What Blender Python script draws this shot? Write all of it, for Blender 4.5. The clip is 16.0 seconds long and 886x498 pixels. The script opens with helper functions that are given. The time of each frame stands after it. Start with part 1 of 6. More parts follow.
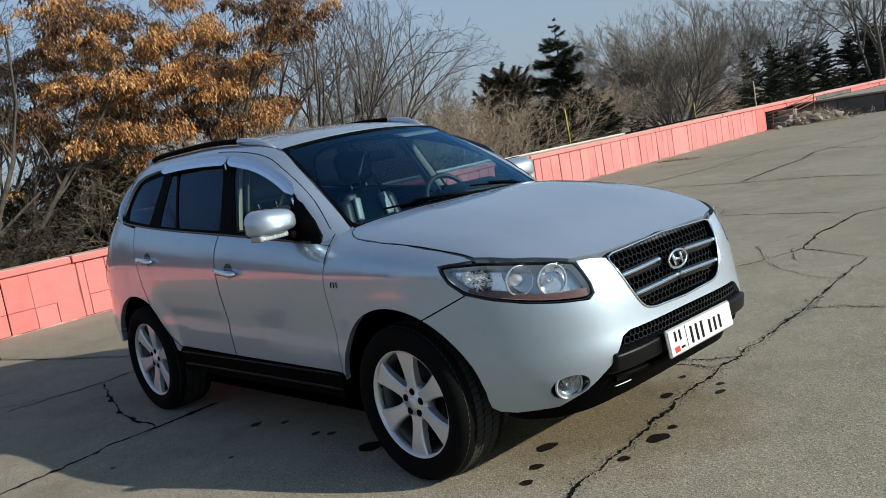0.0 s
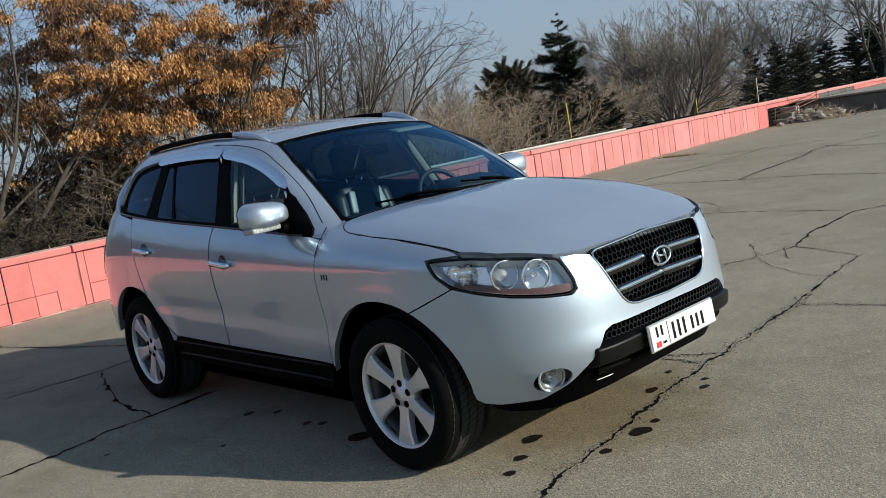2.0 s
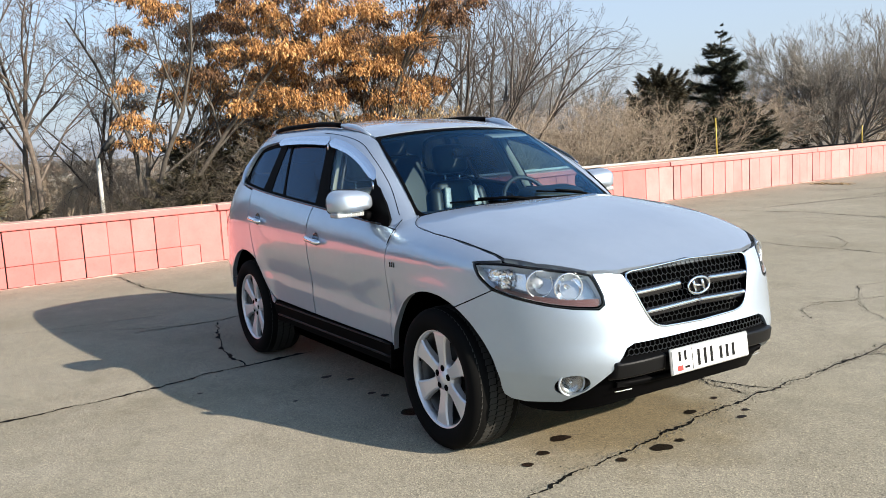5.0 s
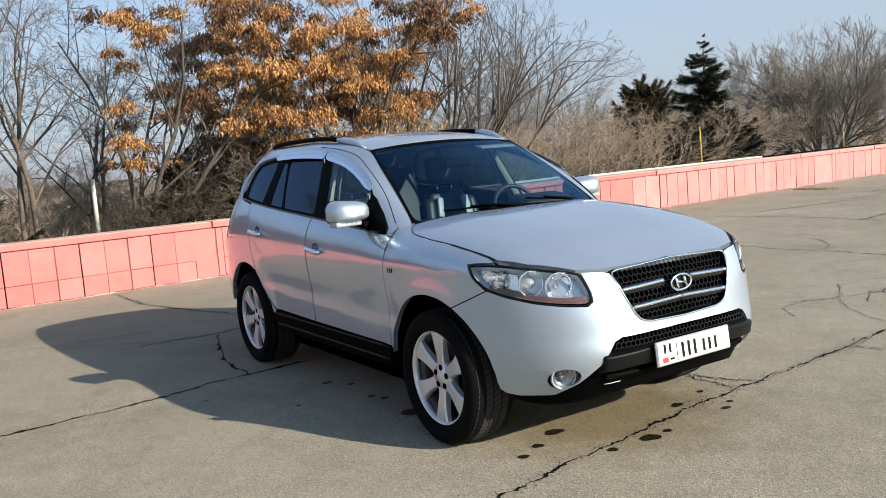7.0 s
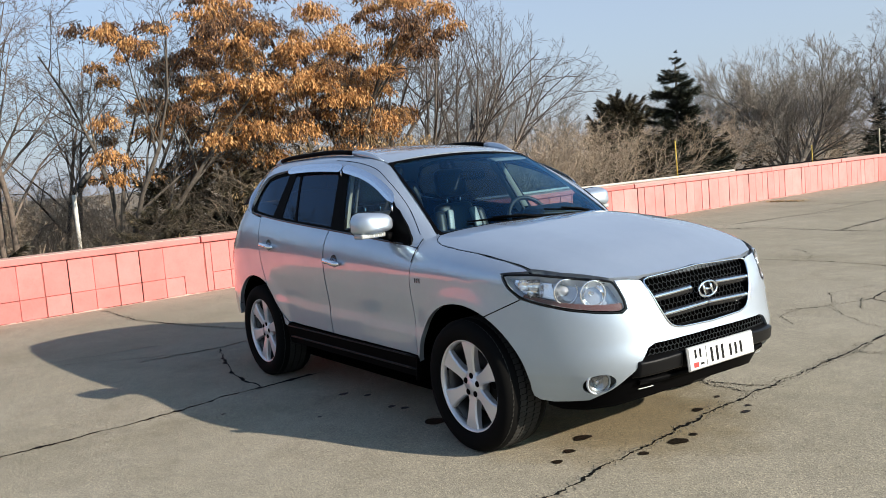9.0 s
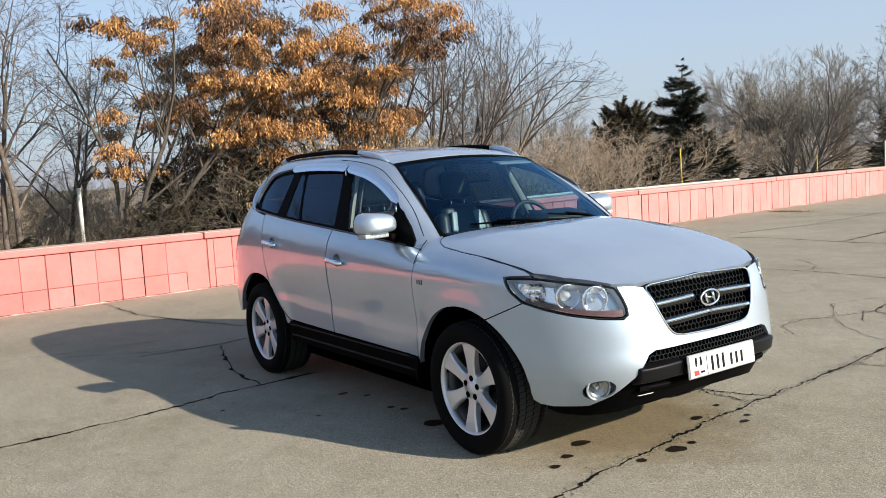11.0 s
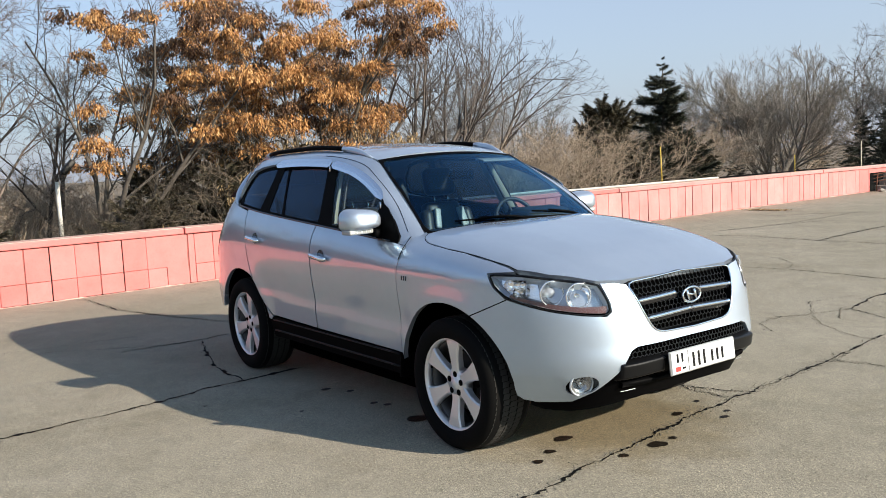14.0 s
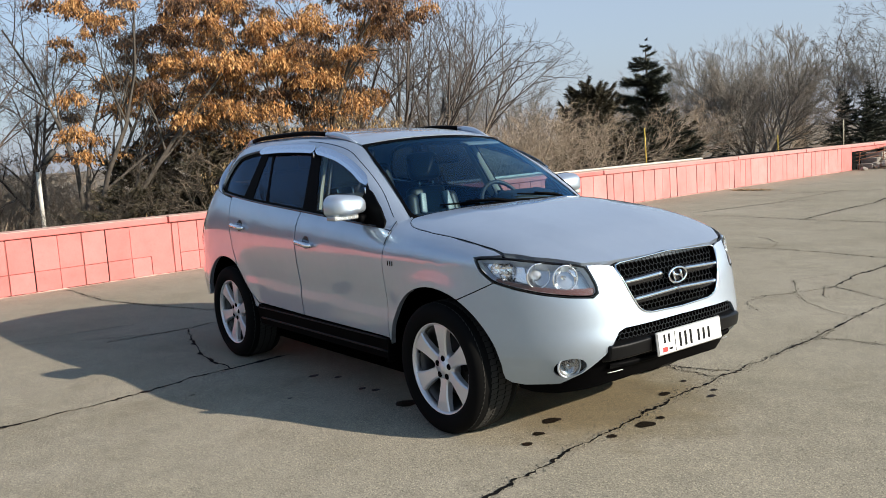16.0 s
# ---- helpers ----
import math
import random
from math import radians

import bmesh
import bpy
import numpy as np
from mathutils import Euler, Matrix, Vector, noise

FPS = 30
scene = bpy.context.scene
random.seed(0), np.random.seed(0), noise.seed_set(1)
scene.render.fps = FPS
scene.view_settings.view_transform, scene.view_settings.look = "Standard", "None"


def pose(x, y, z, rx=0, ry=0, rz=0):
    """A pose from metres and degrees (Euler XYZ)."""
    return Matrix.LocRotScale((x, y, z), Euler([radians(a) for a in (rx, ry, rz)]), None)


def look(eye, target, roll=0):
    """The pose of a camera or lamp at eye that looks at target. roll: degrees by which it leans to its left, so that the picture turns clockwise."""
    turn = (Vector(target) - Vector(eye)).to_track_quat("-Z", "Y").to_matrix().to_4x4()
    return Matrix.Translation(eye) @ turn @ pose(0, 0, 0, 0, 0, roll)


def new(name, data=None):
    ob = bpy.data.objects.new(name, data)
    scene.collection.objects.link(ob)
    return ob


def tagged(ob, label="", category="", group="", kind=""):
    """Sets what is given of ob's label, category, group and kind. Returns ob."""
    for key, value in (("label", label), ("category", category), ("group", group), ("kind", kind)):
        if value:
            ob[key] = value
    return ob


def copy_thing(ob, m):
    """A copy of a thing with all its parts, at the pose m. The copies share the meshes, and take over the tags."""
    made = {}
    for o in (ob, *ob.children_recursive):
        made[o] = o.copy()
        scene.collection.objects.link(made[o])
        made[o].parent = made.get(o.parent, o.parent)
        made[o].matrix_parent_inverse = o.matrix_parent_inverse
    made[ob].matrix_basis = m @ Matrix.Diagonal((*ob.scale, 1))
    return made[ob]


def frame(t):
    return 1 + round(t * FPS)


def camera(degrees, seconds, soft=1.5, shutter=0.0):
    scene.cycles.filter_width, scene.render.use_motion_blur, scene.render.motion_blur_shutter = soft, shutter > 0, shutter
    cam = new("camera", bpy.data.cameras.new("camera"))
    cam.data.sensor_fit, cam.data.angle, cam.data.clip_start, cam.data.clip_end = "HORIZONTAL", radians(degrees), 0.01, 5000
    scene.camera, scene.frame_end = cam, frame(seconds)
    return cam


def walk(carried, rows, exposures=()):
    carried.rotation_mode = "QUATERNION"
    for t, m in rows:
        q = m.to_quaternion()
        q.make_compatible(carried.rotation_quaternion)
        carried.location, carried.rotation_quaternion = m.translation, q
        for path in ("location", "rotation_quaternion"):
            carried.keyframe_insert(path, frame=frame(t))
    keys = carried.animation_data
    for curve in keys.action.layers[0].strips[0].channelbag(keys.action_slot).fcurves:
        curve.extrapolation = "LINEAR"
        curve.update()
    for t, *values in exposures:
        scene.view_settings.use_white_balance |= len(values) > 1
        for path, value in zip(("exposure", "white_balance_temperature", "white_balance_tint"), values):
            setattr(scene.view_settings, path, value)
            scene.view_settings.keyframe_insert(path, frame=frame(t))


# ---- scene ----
cam = camera(55.0, 16.0, 0.9)
PATH = [
    (0, (4.312, -3.23, 1.514), (2.844, -1.896, 1.258), -9.7),
    (0.5, (4.347, -3.219, 1.514), (2.876, -1.887, 1.261), -9.8),
    (1, (4.384, -3.22, 1.511), (2.914, -1.889, 1.252), -9.7),
    (1.5, (4.4, -3.227, 1.516), (2.929, -1.898, 1.25), -9.5),
    (2, (4.409, -3.227, 1.519), (2.936, -1.901, 1.248), -9.1),
    (2.5, (4.414, -3.222, 1.513), (2.945, -1.889, 1.251), -8.3),
    (3, (4.434, -3.214, 1.512), (2.955, -1.89, 1.261), -6.9),
    (3.5, (4.532, -3.222, 1.495), (3.005, -1.954, 1.252), -5.3),
    (4, (4.684, -3.21, 1.502), (3.085, -2.032, 1.269), -4.2),
    (4.5, (4.789, -3.141, 1.49), (3.125, -2.054, 1.266), -3.6),
    (4.7, (4.887, -3.105, 1.552), (3.207, -2.05, 1.298), -3.1),
    (6.8, (5.134, -3.231, 1.603), (3.456, -2.172, 1.352), -4.4),
    (7, (5.151, -3.255, 1.549), (3.48, -2.179, 1.325), -4.4),
    (7.5, (5.087, -3.392, 1.556), (3.445, -2.271, 1.342), -5.0),
    (8, (5.04, -3.512, 1.558), (3.418, -2.359, 1.357), -5.3),
    (8.5, (5.018, -3.577, 1.556), (3.398, -2.422, 1.361), -5.1),
    (9, (5.024, -3.585, 1.558), (3.397, -2.439, 1.363), -4.6),
    (11.5, (5.025, -3.595, 1.56), (3.396, -2.449, 1.376), -2.9),
    (12, (5.025, -3.602, 1.559), (3.396, -2.455, 1.381), -2.5),
    (12.5, (5.032, -3.609, 1.563), (3.401, -2.465, 1.383), -2.2),
    (13, (5.028, -3.616, 1.564), (3.399, -2.47, 1.382), -2.1),
    (13.5, (5.026, -3.62, 1.567), (3.408, -2.46, 1.378), -2.4),
    (14, (5.026, -3.621, 1.562), (3.423, -2.442, 1.361), -2.8),
    (14.5, (5.022, -3.614, 1.56), (3.431, -2.421, 1.346), -3.1),
    (15, (5.019, -3.614, 1.557), (3.433, -2.417, 1.332), -3.2),
    (15.5, (5.013, -3.616, 1.558), (3.429, -2.418, 1.326), -3.4),
    (16, (5.014, -3.612, 1.557), (3.433, -2.411, 1.319), -3.6),
]
EXPOSURES = [(0, 0.3, 6180, 7.4), (2.8, 0.12, 6180, 7.4), (3.5, 0.05, 6180, 7.4), (4, 0.46, 6350, 9.9), (4.35, 0.96, 6510, 11.4), (4.6, 1.1, 6510, 11.4), (5.6, 1.02, 6510, 11.4), (6.8, 0.86, 6510, 11.4), (7.5, 0.76, 6510, 11.4), (8.5, 0.7, 6510, 11.4), (9, 0.84, 6510, 11.4), (11.3, 0.9, 6510, 11.4), (14, 0.89, 6510, 11.4), (14.6, 0.76, 6510, 11.4), (16, 0.75, 6510, 11.4)]
walk(cam, [(t, look(eye, target, roll)) for t, eye, target, roll in PATH], EXPOSURES)

# ---- daylight: low winter sun ahead of the car and to its left, thin haze ----
SUN_FROM = Vector((2.0, 0.88, 1.0)).normalized()
elevation = math.asin(SUN_FROM.z)
azimuth = math.atan2(SUN_FROM.x, SUN_FROM.y)
world = bpy.data.worlds.new("sky")
scene.world = world
world.use_nodes = True
wn = world.node_tree
sky = wn.nodes.new("ShaderNodeTexSky")
sky.sky_type = "NISHITA"
sky.sun_disc = False
sky.sun_elevation, sky.sun_rotation = elevation, azimuth
sky.air_density, sky.dust_density, sky.ozone_density = 1.0, 2.6, 3.0
wn.nodes["Background"].inputs["Strength"].default_value = 0.095
haze = wn.nodes.new("ShaderNodeMix")
haze.data_type = "RGBA"
# the haze is thickest over the horizon and thins towards the zenith
way_up = wn.nodes.new("ShaderNodeSeparateXYZ")
wn.links.new(wn.nodes.new("ShaderNodeTexCoord").outputs["Generated"], way_up.inputs[0])
thin = wn.nodes.new("ShaderNodeMapRange")
thin.inputs["From Min"].default_value, thin.inputs["From Max"].default_value = 0.0, 1.0
thin.inputs["To Min"].default_value, thin.inputs["To Max"].default_value = 0.62, 0.06
wn.links.new(way_up.outputs["Z"], thin.inputs["Value"])
wn.links.new(thin.outputs[0], haze.inputs[0])
haze.inputs[7].default_value = (4.28, 4.40, 5.00, 1)
cool = wn.nodes.new("ShaderNodeMix")
cool.data_type, cool.blend_type = "RGBA", "MULTIPLY"
cool.inputs[0].default_value = 1.0
cool.inputs[7].default_value = (0.58, 0.965, 1.10, 1)
wn.links.new(sky.outputs[0], cool.inputs[6])
wn.links.new(cool.outputs[2], haze.inputs[6])
wn.links.new(haze.outputs[2], wn.nodes["Background"].inputs["Color"])
sun = new("sun", bpy.data.lights.new("sun", "SUN"))
sun.data.energy, sun.data.angle, sun.data.color = 5.0, radians(0.55), (1.0, 0.905, 0.755)
sun.matrix_world = look((30, 13, 20), Vector((30, 13, 20)) - SUN_FROM)


# ---- materials ----
def material(name, color=(0.5, 0.5, 0.5), rough=0.5, metal=0.0, **extra):
    m = bpy.data.materials.new(name)
    m.use_nodes = True
    b = m.node_tree.nodes["Principled BSDF"]
    b.inputs["Base Color"].default_value = (*color, 1)
    b.inputs["Roughness"].default_value = rough
    b.inputs["Metallic"].default_value = metal
    for key, value in extra.items():
        b.inputs[key.replace("_", " ")].default_value = value
    return m


def node(m, kind, **values):
    n = m.node_tree.nodes.new(kind)
    for key, value in values.items():
        n.inputs[key.replace("_", " ")].default_value = value
    return n


def link(m, a, b):
    m.node_tree.links.new(a, b)


def shader(m):
    return m.node_tree.nodes["Principled BSDF"]


def ramp(m, factor, stops):
    r = m.node_tree.nodes.new("ShaderNodeValToRGB")
    e = r.color_ramp.elements
    while len(e) < len(stops):
        e.new(0.5)
    for el, (at, color) in zip(e, stops):
        el.position, el.color = at, (*color, 1)
    link(m, factor, r.inputs[0])
    return r.outputs[0]


def mix(m, factor, a, b, mode="MIX"):
    n = m.node_tree.nodes.new("ShaderNodeMix")
    n.data_type, n.blend_type = "RGBA", mode
    for value, socket in ((factor, n.inputs[0]), (a, n.inputs[6]), (b, n.inputs[7])):
        if isinstance(value, (int, float)):
            socket.default_value = value
        elif isinstance(value, tuple):
            socket.default_value = (*value, 1)
        else:
            link(m, value, socket)
    return n.outputs[2]


def world_place(m):
    g = m.node_tree.nodes.new("ShaderNodeNewGeometry")
    return g.outputs["Position"]


def noise_of(m, scale, detail=6.0, rough=0.6, where=None):
    n = node(m, "ShaderNodeTexNoise", Scale=scale, Detail=detail, Roughness=rough)
    link(m, where or world_place(m), n.inputs["Vector"])
    return n.outputs["Fac"]


def bump(m, height, strength, distance, normal=None):
    n = node(m, "ShaderNodeBump", Strength=strength, Distance=distance)
    link(m, height, n.inputs["Height"])
    if normal:
        link(m, normal, n.inputs["Normal"])
    link(m, n.outputs[0], shader(m).inputs["Normal"])
    return n.outputs[0]


def make_asphalt():
    m = material("old_asphalt", rough=0.9)
    broad = noise_of(m, 0.35, 5, 0.6)
    fine = noise_of(m, 170, 4, 0.75)
    grain = node(m, "ShaderNodeTexVoronoi", Scale=160.0)
    link(m, world_place(m), grain.inputs["Vector"])
    shade = m.node_tree.nodes.new("ShaderNodeSeparateColor")
    link(m, grain.outputs["Color"], shade.inputs[0])
    mid = noise_of(m, 6, 6, 0.65)
    base = ramp(m, broad, [(0.32, (0.196, 0.174, 0.127)), (0.68, (0.265, 0.238, 0.188))])
    spots = ramp(m, fine, [(0.34, (0.42, 0.41, 0.40)), (0.50, (1.0, 1.0, 1.0)), (0.66, (1.60, 1.58, 1.52))])
    patch = ramp(m, mid, [(0.3, (0.88, 0.88, 0.88)), (0.7, (1.1, 1.1, 1.1))])
    stones = ramp(m, shade.outputs[0], [(0.0, (0.52, 0.52, 0.52)), (0.16, (0.93, 0.93, 0.93)), (0.80, (1.03, 1.03, 1.03)), (0.95, (1.5, 1.48, 1.43))])
    c = mix(m, 1.0, mix(m, 1.0, base, spots, "MULTIPLY"), patch, "MULTIPLY")
    c = mix(m, 1.0, c, stones, "MULTIPLY")
    # worn pits and knots a finger wide
    pits = ramp(m, noise_of(m, 62, 3, 0.6), [(0.30, (0.62, 0.61, 0.60)), (0.46, (1.0, 1.0, 1.0)), (0.62, (1.0, 1.0, 1.0)), (0.74, (1.16, 1.15, 1.13))])
    c = mix(m, 1.0, c, pits, "MULTIPLY")
    # oily brown stain under the engine, running out towards the crack
    away = node(m, "ShaderNodeVectorMath")
    away.operation = "DISTANCE"
    link(m, world_place(m), away.inputs[0])
    away.inputs[1].default_value = (1.62, 0.0, 0.0)
    reach = node(m, "ShaderNodeMath")
    reach.operation = "MULTIPLY_ADD"
    reach.inputs[1].default_value, reach.inputs[2].default_value = 1.1, -0.55
    link(m, noise_of(m, 2.6, 5, 0.6), reach.inputs[0])
    total = node(m, "ShaderNodeMath")
    total.operation = "ADD"
    link(m, away.outputs["Value"], total.inputs[0])
    link(m, reach.outputs[0], total.inputs[1])
    c = mix(m, 1.0, c, ramp(m, total.outputs[0], [(0.35, (0.70, 0.62, 0.47)), (0.85, (1.0, 1.0, 1.0))]), "MULTIPLY")
    # tyre dust and faded drips in long soft streaks
    streak = ramp(m, noise_of(m, 1.1, 8, 0.72), [(0.36, (0.90, 0.89, 0.86)), (0.5, (1.0, 1.0, 1.0)), (0.66, (1.09, 1.085, 1.07))])
    c = mix(m, 1.0, c, streak, "MULTIPLY")
    link(m, c, shader(m).inputs["Base Color"])
    v = node(m, "ShaderNodeTexVoronoi", Scale=95.0)
    link(m, world_place(m), v.inputs["Vector"])
    n1 = bump(m, v.outputs["Distance"], 0.35, 0.004)
    bump(m, mid, 0.3, 0.01, n1)
    return m


def make_pink(name, fade):
    """Pink masonry paint; fade is how far the sun has bleached it."""
    m = material(name, rough=0.75)
    info = m.node_tree.nodes.new("ShaderNodeObjectInfo")
    tone = ramp(m, info.outputs["Random"], [(0.0, (0.505, 0.140 + fade, 0.130 + fade)), (0.5, (0.55, 0.160 + fade, 0.148 + fade)), (1.0, (0.59, 0.182 + fade, 0.170 + fade))])
    stain = ramp(m, noise_of(m, 2.2, 8, 0.65), [(0.25, (0.80, 0.76, 0.74)), (0.6, (1.0, 1.0, 1.0))])
    speck = ramp(m, noise_of(m, 26, 6, 0.75), [(0.25, (0.84, 0.86, 0.86)), (0.5, (1.0, 1.0, 1.0))])
    c = mix(m, 1.0, mix(m, 1.0, tone, stain, "MULTIPLY"), speck, "MULTIPLY")
    chips = ramp(m, noise_of(m, 11, 8, 0.8), [(0.745, (0, 0, 0)), (0.77, (1, 1, 1))])
    c = mix(m, chips, c, (0.62, 0.57, 0.52))
    link(m, c, shader(m).inputs["Base Color"])
    bump(m, noise_of(m, 40, 6, 0.7), 0.35, 0.006)
    return m


def make_concrete(name, low, high):
    m = material(name, rough=0.85)
    link(m, mix(m, 1.0, ramp(m, noise_of(m, 1.3, 7, 0.65), [(0.3, low), (0.7, high)]),
                ramp(m, noise_of(m, 30, 5, 0.7), [(0.25, (0.72, 0.72, 0.72)), (0.6, (1.05, 1.05, 1.05))]), "MULTIPLY"),
         shader(m).inputs["Base Color"])
    bump(m, noise_of(m, 45, 6, 0.7), 0.4, 0.008)
    return m


def make_paint():
    """Silver metallic paint: two flake lobes, tight and broad, under one clear coat."""
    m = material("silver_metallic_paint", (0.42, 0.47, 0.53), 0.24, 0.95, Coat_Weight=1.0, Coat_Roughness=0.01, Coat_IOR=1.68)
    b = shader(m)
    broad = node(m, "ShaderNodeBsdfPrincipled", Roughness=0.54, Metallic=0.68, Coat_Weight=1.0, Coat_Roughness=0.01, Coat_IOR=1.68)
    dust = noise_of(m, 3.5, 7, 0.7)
    # the blue tint in both ramps puts some sky reflection into the paint
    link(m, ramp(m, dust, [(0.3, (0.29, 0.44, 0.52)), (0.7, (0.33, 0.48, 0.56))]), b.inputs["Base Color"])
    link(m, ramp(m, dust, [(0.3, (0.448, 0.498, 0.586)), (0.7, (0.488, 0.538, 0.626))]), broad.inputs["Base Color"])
    link(m, ramp(m, dust, [(0.3, (0.18, 0.18, 0.18)), (0.75, (0.25, 0.25, 0.25))]), b.inputs["Roughness"])
    both_lobes = m.node_tree.nodes.new("ShaderNodeMixShader")
    both_lobes.inputs[0].default_value = 0.64
    link(m, b.outputs[0], both_lobes.inputs[1])
    link(m, broad.outputs[0], both_lobes.inputs[2])
    link(m, both_lobes.outputs[0], m.node_tree.nodes["Material Output"].inputs["Surface"])
    return m


def make_bark(name, low, high):
    m = material(name, rough=0.9)
    link(m, ramp(m, noise_of(m, 14, 6, 0.7), [(0.3, low), (0.7, high)]), shader(m).inputs["Base Color"])
    return m


def make_leaves(name, stops, rough=0.8, trans=0.0):
    m = material(name, rough=rough)
    g = m.node_tree.nodes.new("ShaderNodeNewGeometry")
    c = ramp(m, g.outputs["Random Per Island"], stops)
    link(m, c, shader(m).inputs["Base Color"])
    if trans:
        t = m.node_tree.nodes.new("ShaderNodeBsdfTranslucent")
        link(m, c, t.inputs["Color"])
        s = m.node_tree.nodes.new("ShaderNodeMixShader")
        s.inputs[0].default_value = trans
        link(m, shader(m).outputs[0], s.inputs[1])
        link(m, t.outputs[0], s.inputs[2])
        link(m, s.outputs[0], m.node_tree.nodes["Material Output"].inputs["Surface"])
    return m


def make_glass(name, tint, rough=0.0, gloss=0.75):
    m = material(name, tint, rough)
    b = shader(m)
    b.inputs["Transmission Weight"].default_value = 1.0
    b.inputs["IOR"].default_value = 1.001
    b.inputs["Coat Weight"].default_value = gloss
    b.inputs["Coat Roughness"].default_value = 0.01
    return m


def make_sky_gloss_glass(name, tint, coat, base):
    """Car glass tinted through, with the sky's blue reflection put into its gloss colour."""
    m = make_glass(name, tint, 0.0, 0.1)
    blue_gloss = node(m, "ShaderNodeBsdfGlossy", Roughness=0.015)
    blue_gloss.inputs["Color"].default_value = (*coat, 1)
    facing = node(m, "ShaderNodeLayerWeight", Blend=0.5)
    steep = node(m, "ShaderNodeMath")
    steep.operation = "POWER"
    steep.inputs[1].default_value = 5.0
    link(m, facing.outputs["Facing"], steep.inputs[0])
    edge = node(m, "ShaderNodeMath")
    edge.operation = "MULTIPLY_ADD"
    edge.inputs[1].default_value, edge.inputs[2].default_value = 1.0 - base, base
    link(m, steep.outputs[0], edge.inputs[0])
    s = m.node_tree.nodes.new("ShaderNodeMixShader")
    link(m, edge.outputs[0], s.inputs[0])
    link(m, shader(m).outputs[0], s.inputs[1])
    link(m, blue_gloss.outputs[0], s.inputs[2])
    link(m, s.outputs[0], m.node_tree.nodes["Material Output"].inputs["Surface"])
    return m


ASPHALT = make_asphalt()
PINK = make_pink("pink_painted_concrete", 0.0)
FADED_PINK = make_pink("bleached_pink_concrete", 0.048)
CONCRETE = make_concrete("weathered_concrete", (0.20, 0.18, 0.155), (0.34, 0.31, 0.27))
DARK_CONCRETE = make_concrete("bare_and_shaded_concrete", (0.07, 0.065, 0.06), (0.14, 0.13, 0.12))
CRACK = make_concrete("crack_dirt", (0.0028, 0.0029, 0.0029), (0.0078, 0.0078, 0.0076))
shader(CRACK).inputs["Specular IOR Level"].default_value = 0.08
SOIL = make_concrete("dry_soil", (0.10, 0.075, 0.05), (0.20, 0.155, 0.10))
PAINT = make_paint()
BLACK = material("black_plastic", (0.0022, 0.0022, 0.0025), 0.5, Specular_IOR_Level=0.02)
GLOSS_BLACK = material("gloss_black_trim", (0.008, 0.008, 0.009), 0.12)
RUBBER = material("tyre_rubber", (0.0038, 0.0038, 0.0038), 0.85, Specular_IOR_Level=0.08)
# tread paler than the sidewall: sunlight on it is put into the colour
TREAD = material("sunlit_tyre_tread", (0.030, 0.029, 0.027), 0.9, Specular_IOR_Level=0.1)
IRON = material("dull_iron", (0.03, 0.028, 0.026), 0.6, 0.5)
ALLOY = material("alloy_wheel_paint", (0.66, 0.67, 0.69), 0.36, 0.6, Coat_Weight=0.5)
CHROME = material("chrome", (0.85, 0.85, 0.86), 0.08, 1.0)
GLASS = make_sky_gloss_glass("windscreen_glass", (0.205, 0.47, 0.61), (0.12, 0.54, 0.98), 0.085)
TINTED = make_sky_gloss_glass("tinted_glass", (0.010, 0.016, 0.030), (0.26, 0.54, 0.95), 0.035)
LENS = make_glass("headlamp_glass", (0.97, 0.98, 0.99))
# near-black without gloss: shade in hollows and gaps is put into colour
DARK = material("hollow_shade_black", (0.0008, 0.0008, 0.0008), 1.0, Specular_IOR_Level=0.0)
LEATHER = material("black_leather", (0.016, 0.018, 0.019), 0.45, Specular_IOR_Level=0.3)
PLATE_WHITE = material("plate_white", (0.62, 0.62, 0.63), 0.4)
INK = material("plate_black", (0.006, 0.006, 0.006), 0.6, Specular_IOR_Level=0.1)
RED = material("red_print", (0.55, 0.03, 0.025), 0.5)
AMBER = material("reflector_red", (0.085, 0.040, 0.038), 0.3)
YELLOW = material("yellow_post_paint", (0.55, 0.40, 0.06), 0.6)
STEEL = material("galvanised_steel", (0.45, 0.45, 0.44), 0.45, 0.8)
RUST = material("rusty_iron", (0.16, 0.065, 0.035), 0.8)
PALE_POLE = make_concrete("pale_painted_concrete", (0.36, 0.34, 0.31), (0.48, 0.46, 0.42))


# ---- building blocks ----
def mesh_of(name, verts, faces, mat, smooth=False):
    me = bpy.data.meshes.new(name)
    me.from_pydata([tuple(v) for v in verts], [], faces)
    me.materials.append(mat)
    if smooth:
        me.polygons.foreach_set("use_smooth", [True] * len(me.polygons))
    me.update()
    return me


def part(name, bm, mat, parent=None, label="", smooth=False):
    me = bpy.data.meshes.new(name)
    bm.to_mesh(me)
    bm.free()
    me.materials.append(mat)
    if smooth:
        me.polygons.foreach_set("use_smooth", [True] * len(me.polygons))
    ob = new(name, me)
    ob.parent = parent
    return tagged(ob, label)


def put(name, me, parent=None, m=None, label=""):
    ob = new(name, me)
    ob.parent = parent
    if m is not None:
        ob.matrix_basis = m
    return tagged(ob, label)


def box(bm, size, m, bevel=0.0, segments=2):
    made = bmesh.ops.create_cube(bm, size=1, matrix=m @ Matrix.Diagonal((*size, 1)))
    if bevel:
        edges = list({e for v in made["verts"] for e in v.link_edges})
        bmesh.ops.bevel(bm, geom=edges, offset=bevel, segments=segments, affect="EDGES", profile=0.5)
    return bm


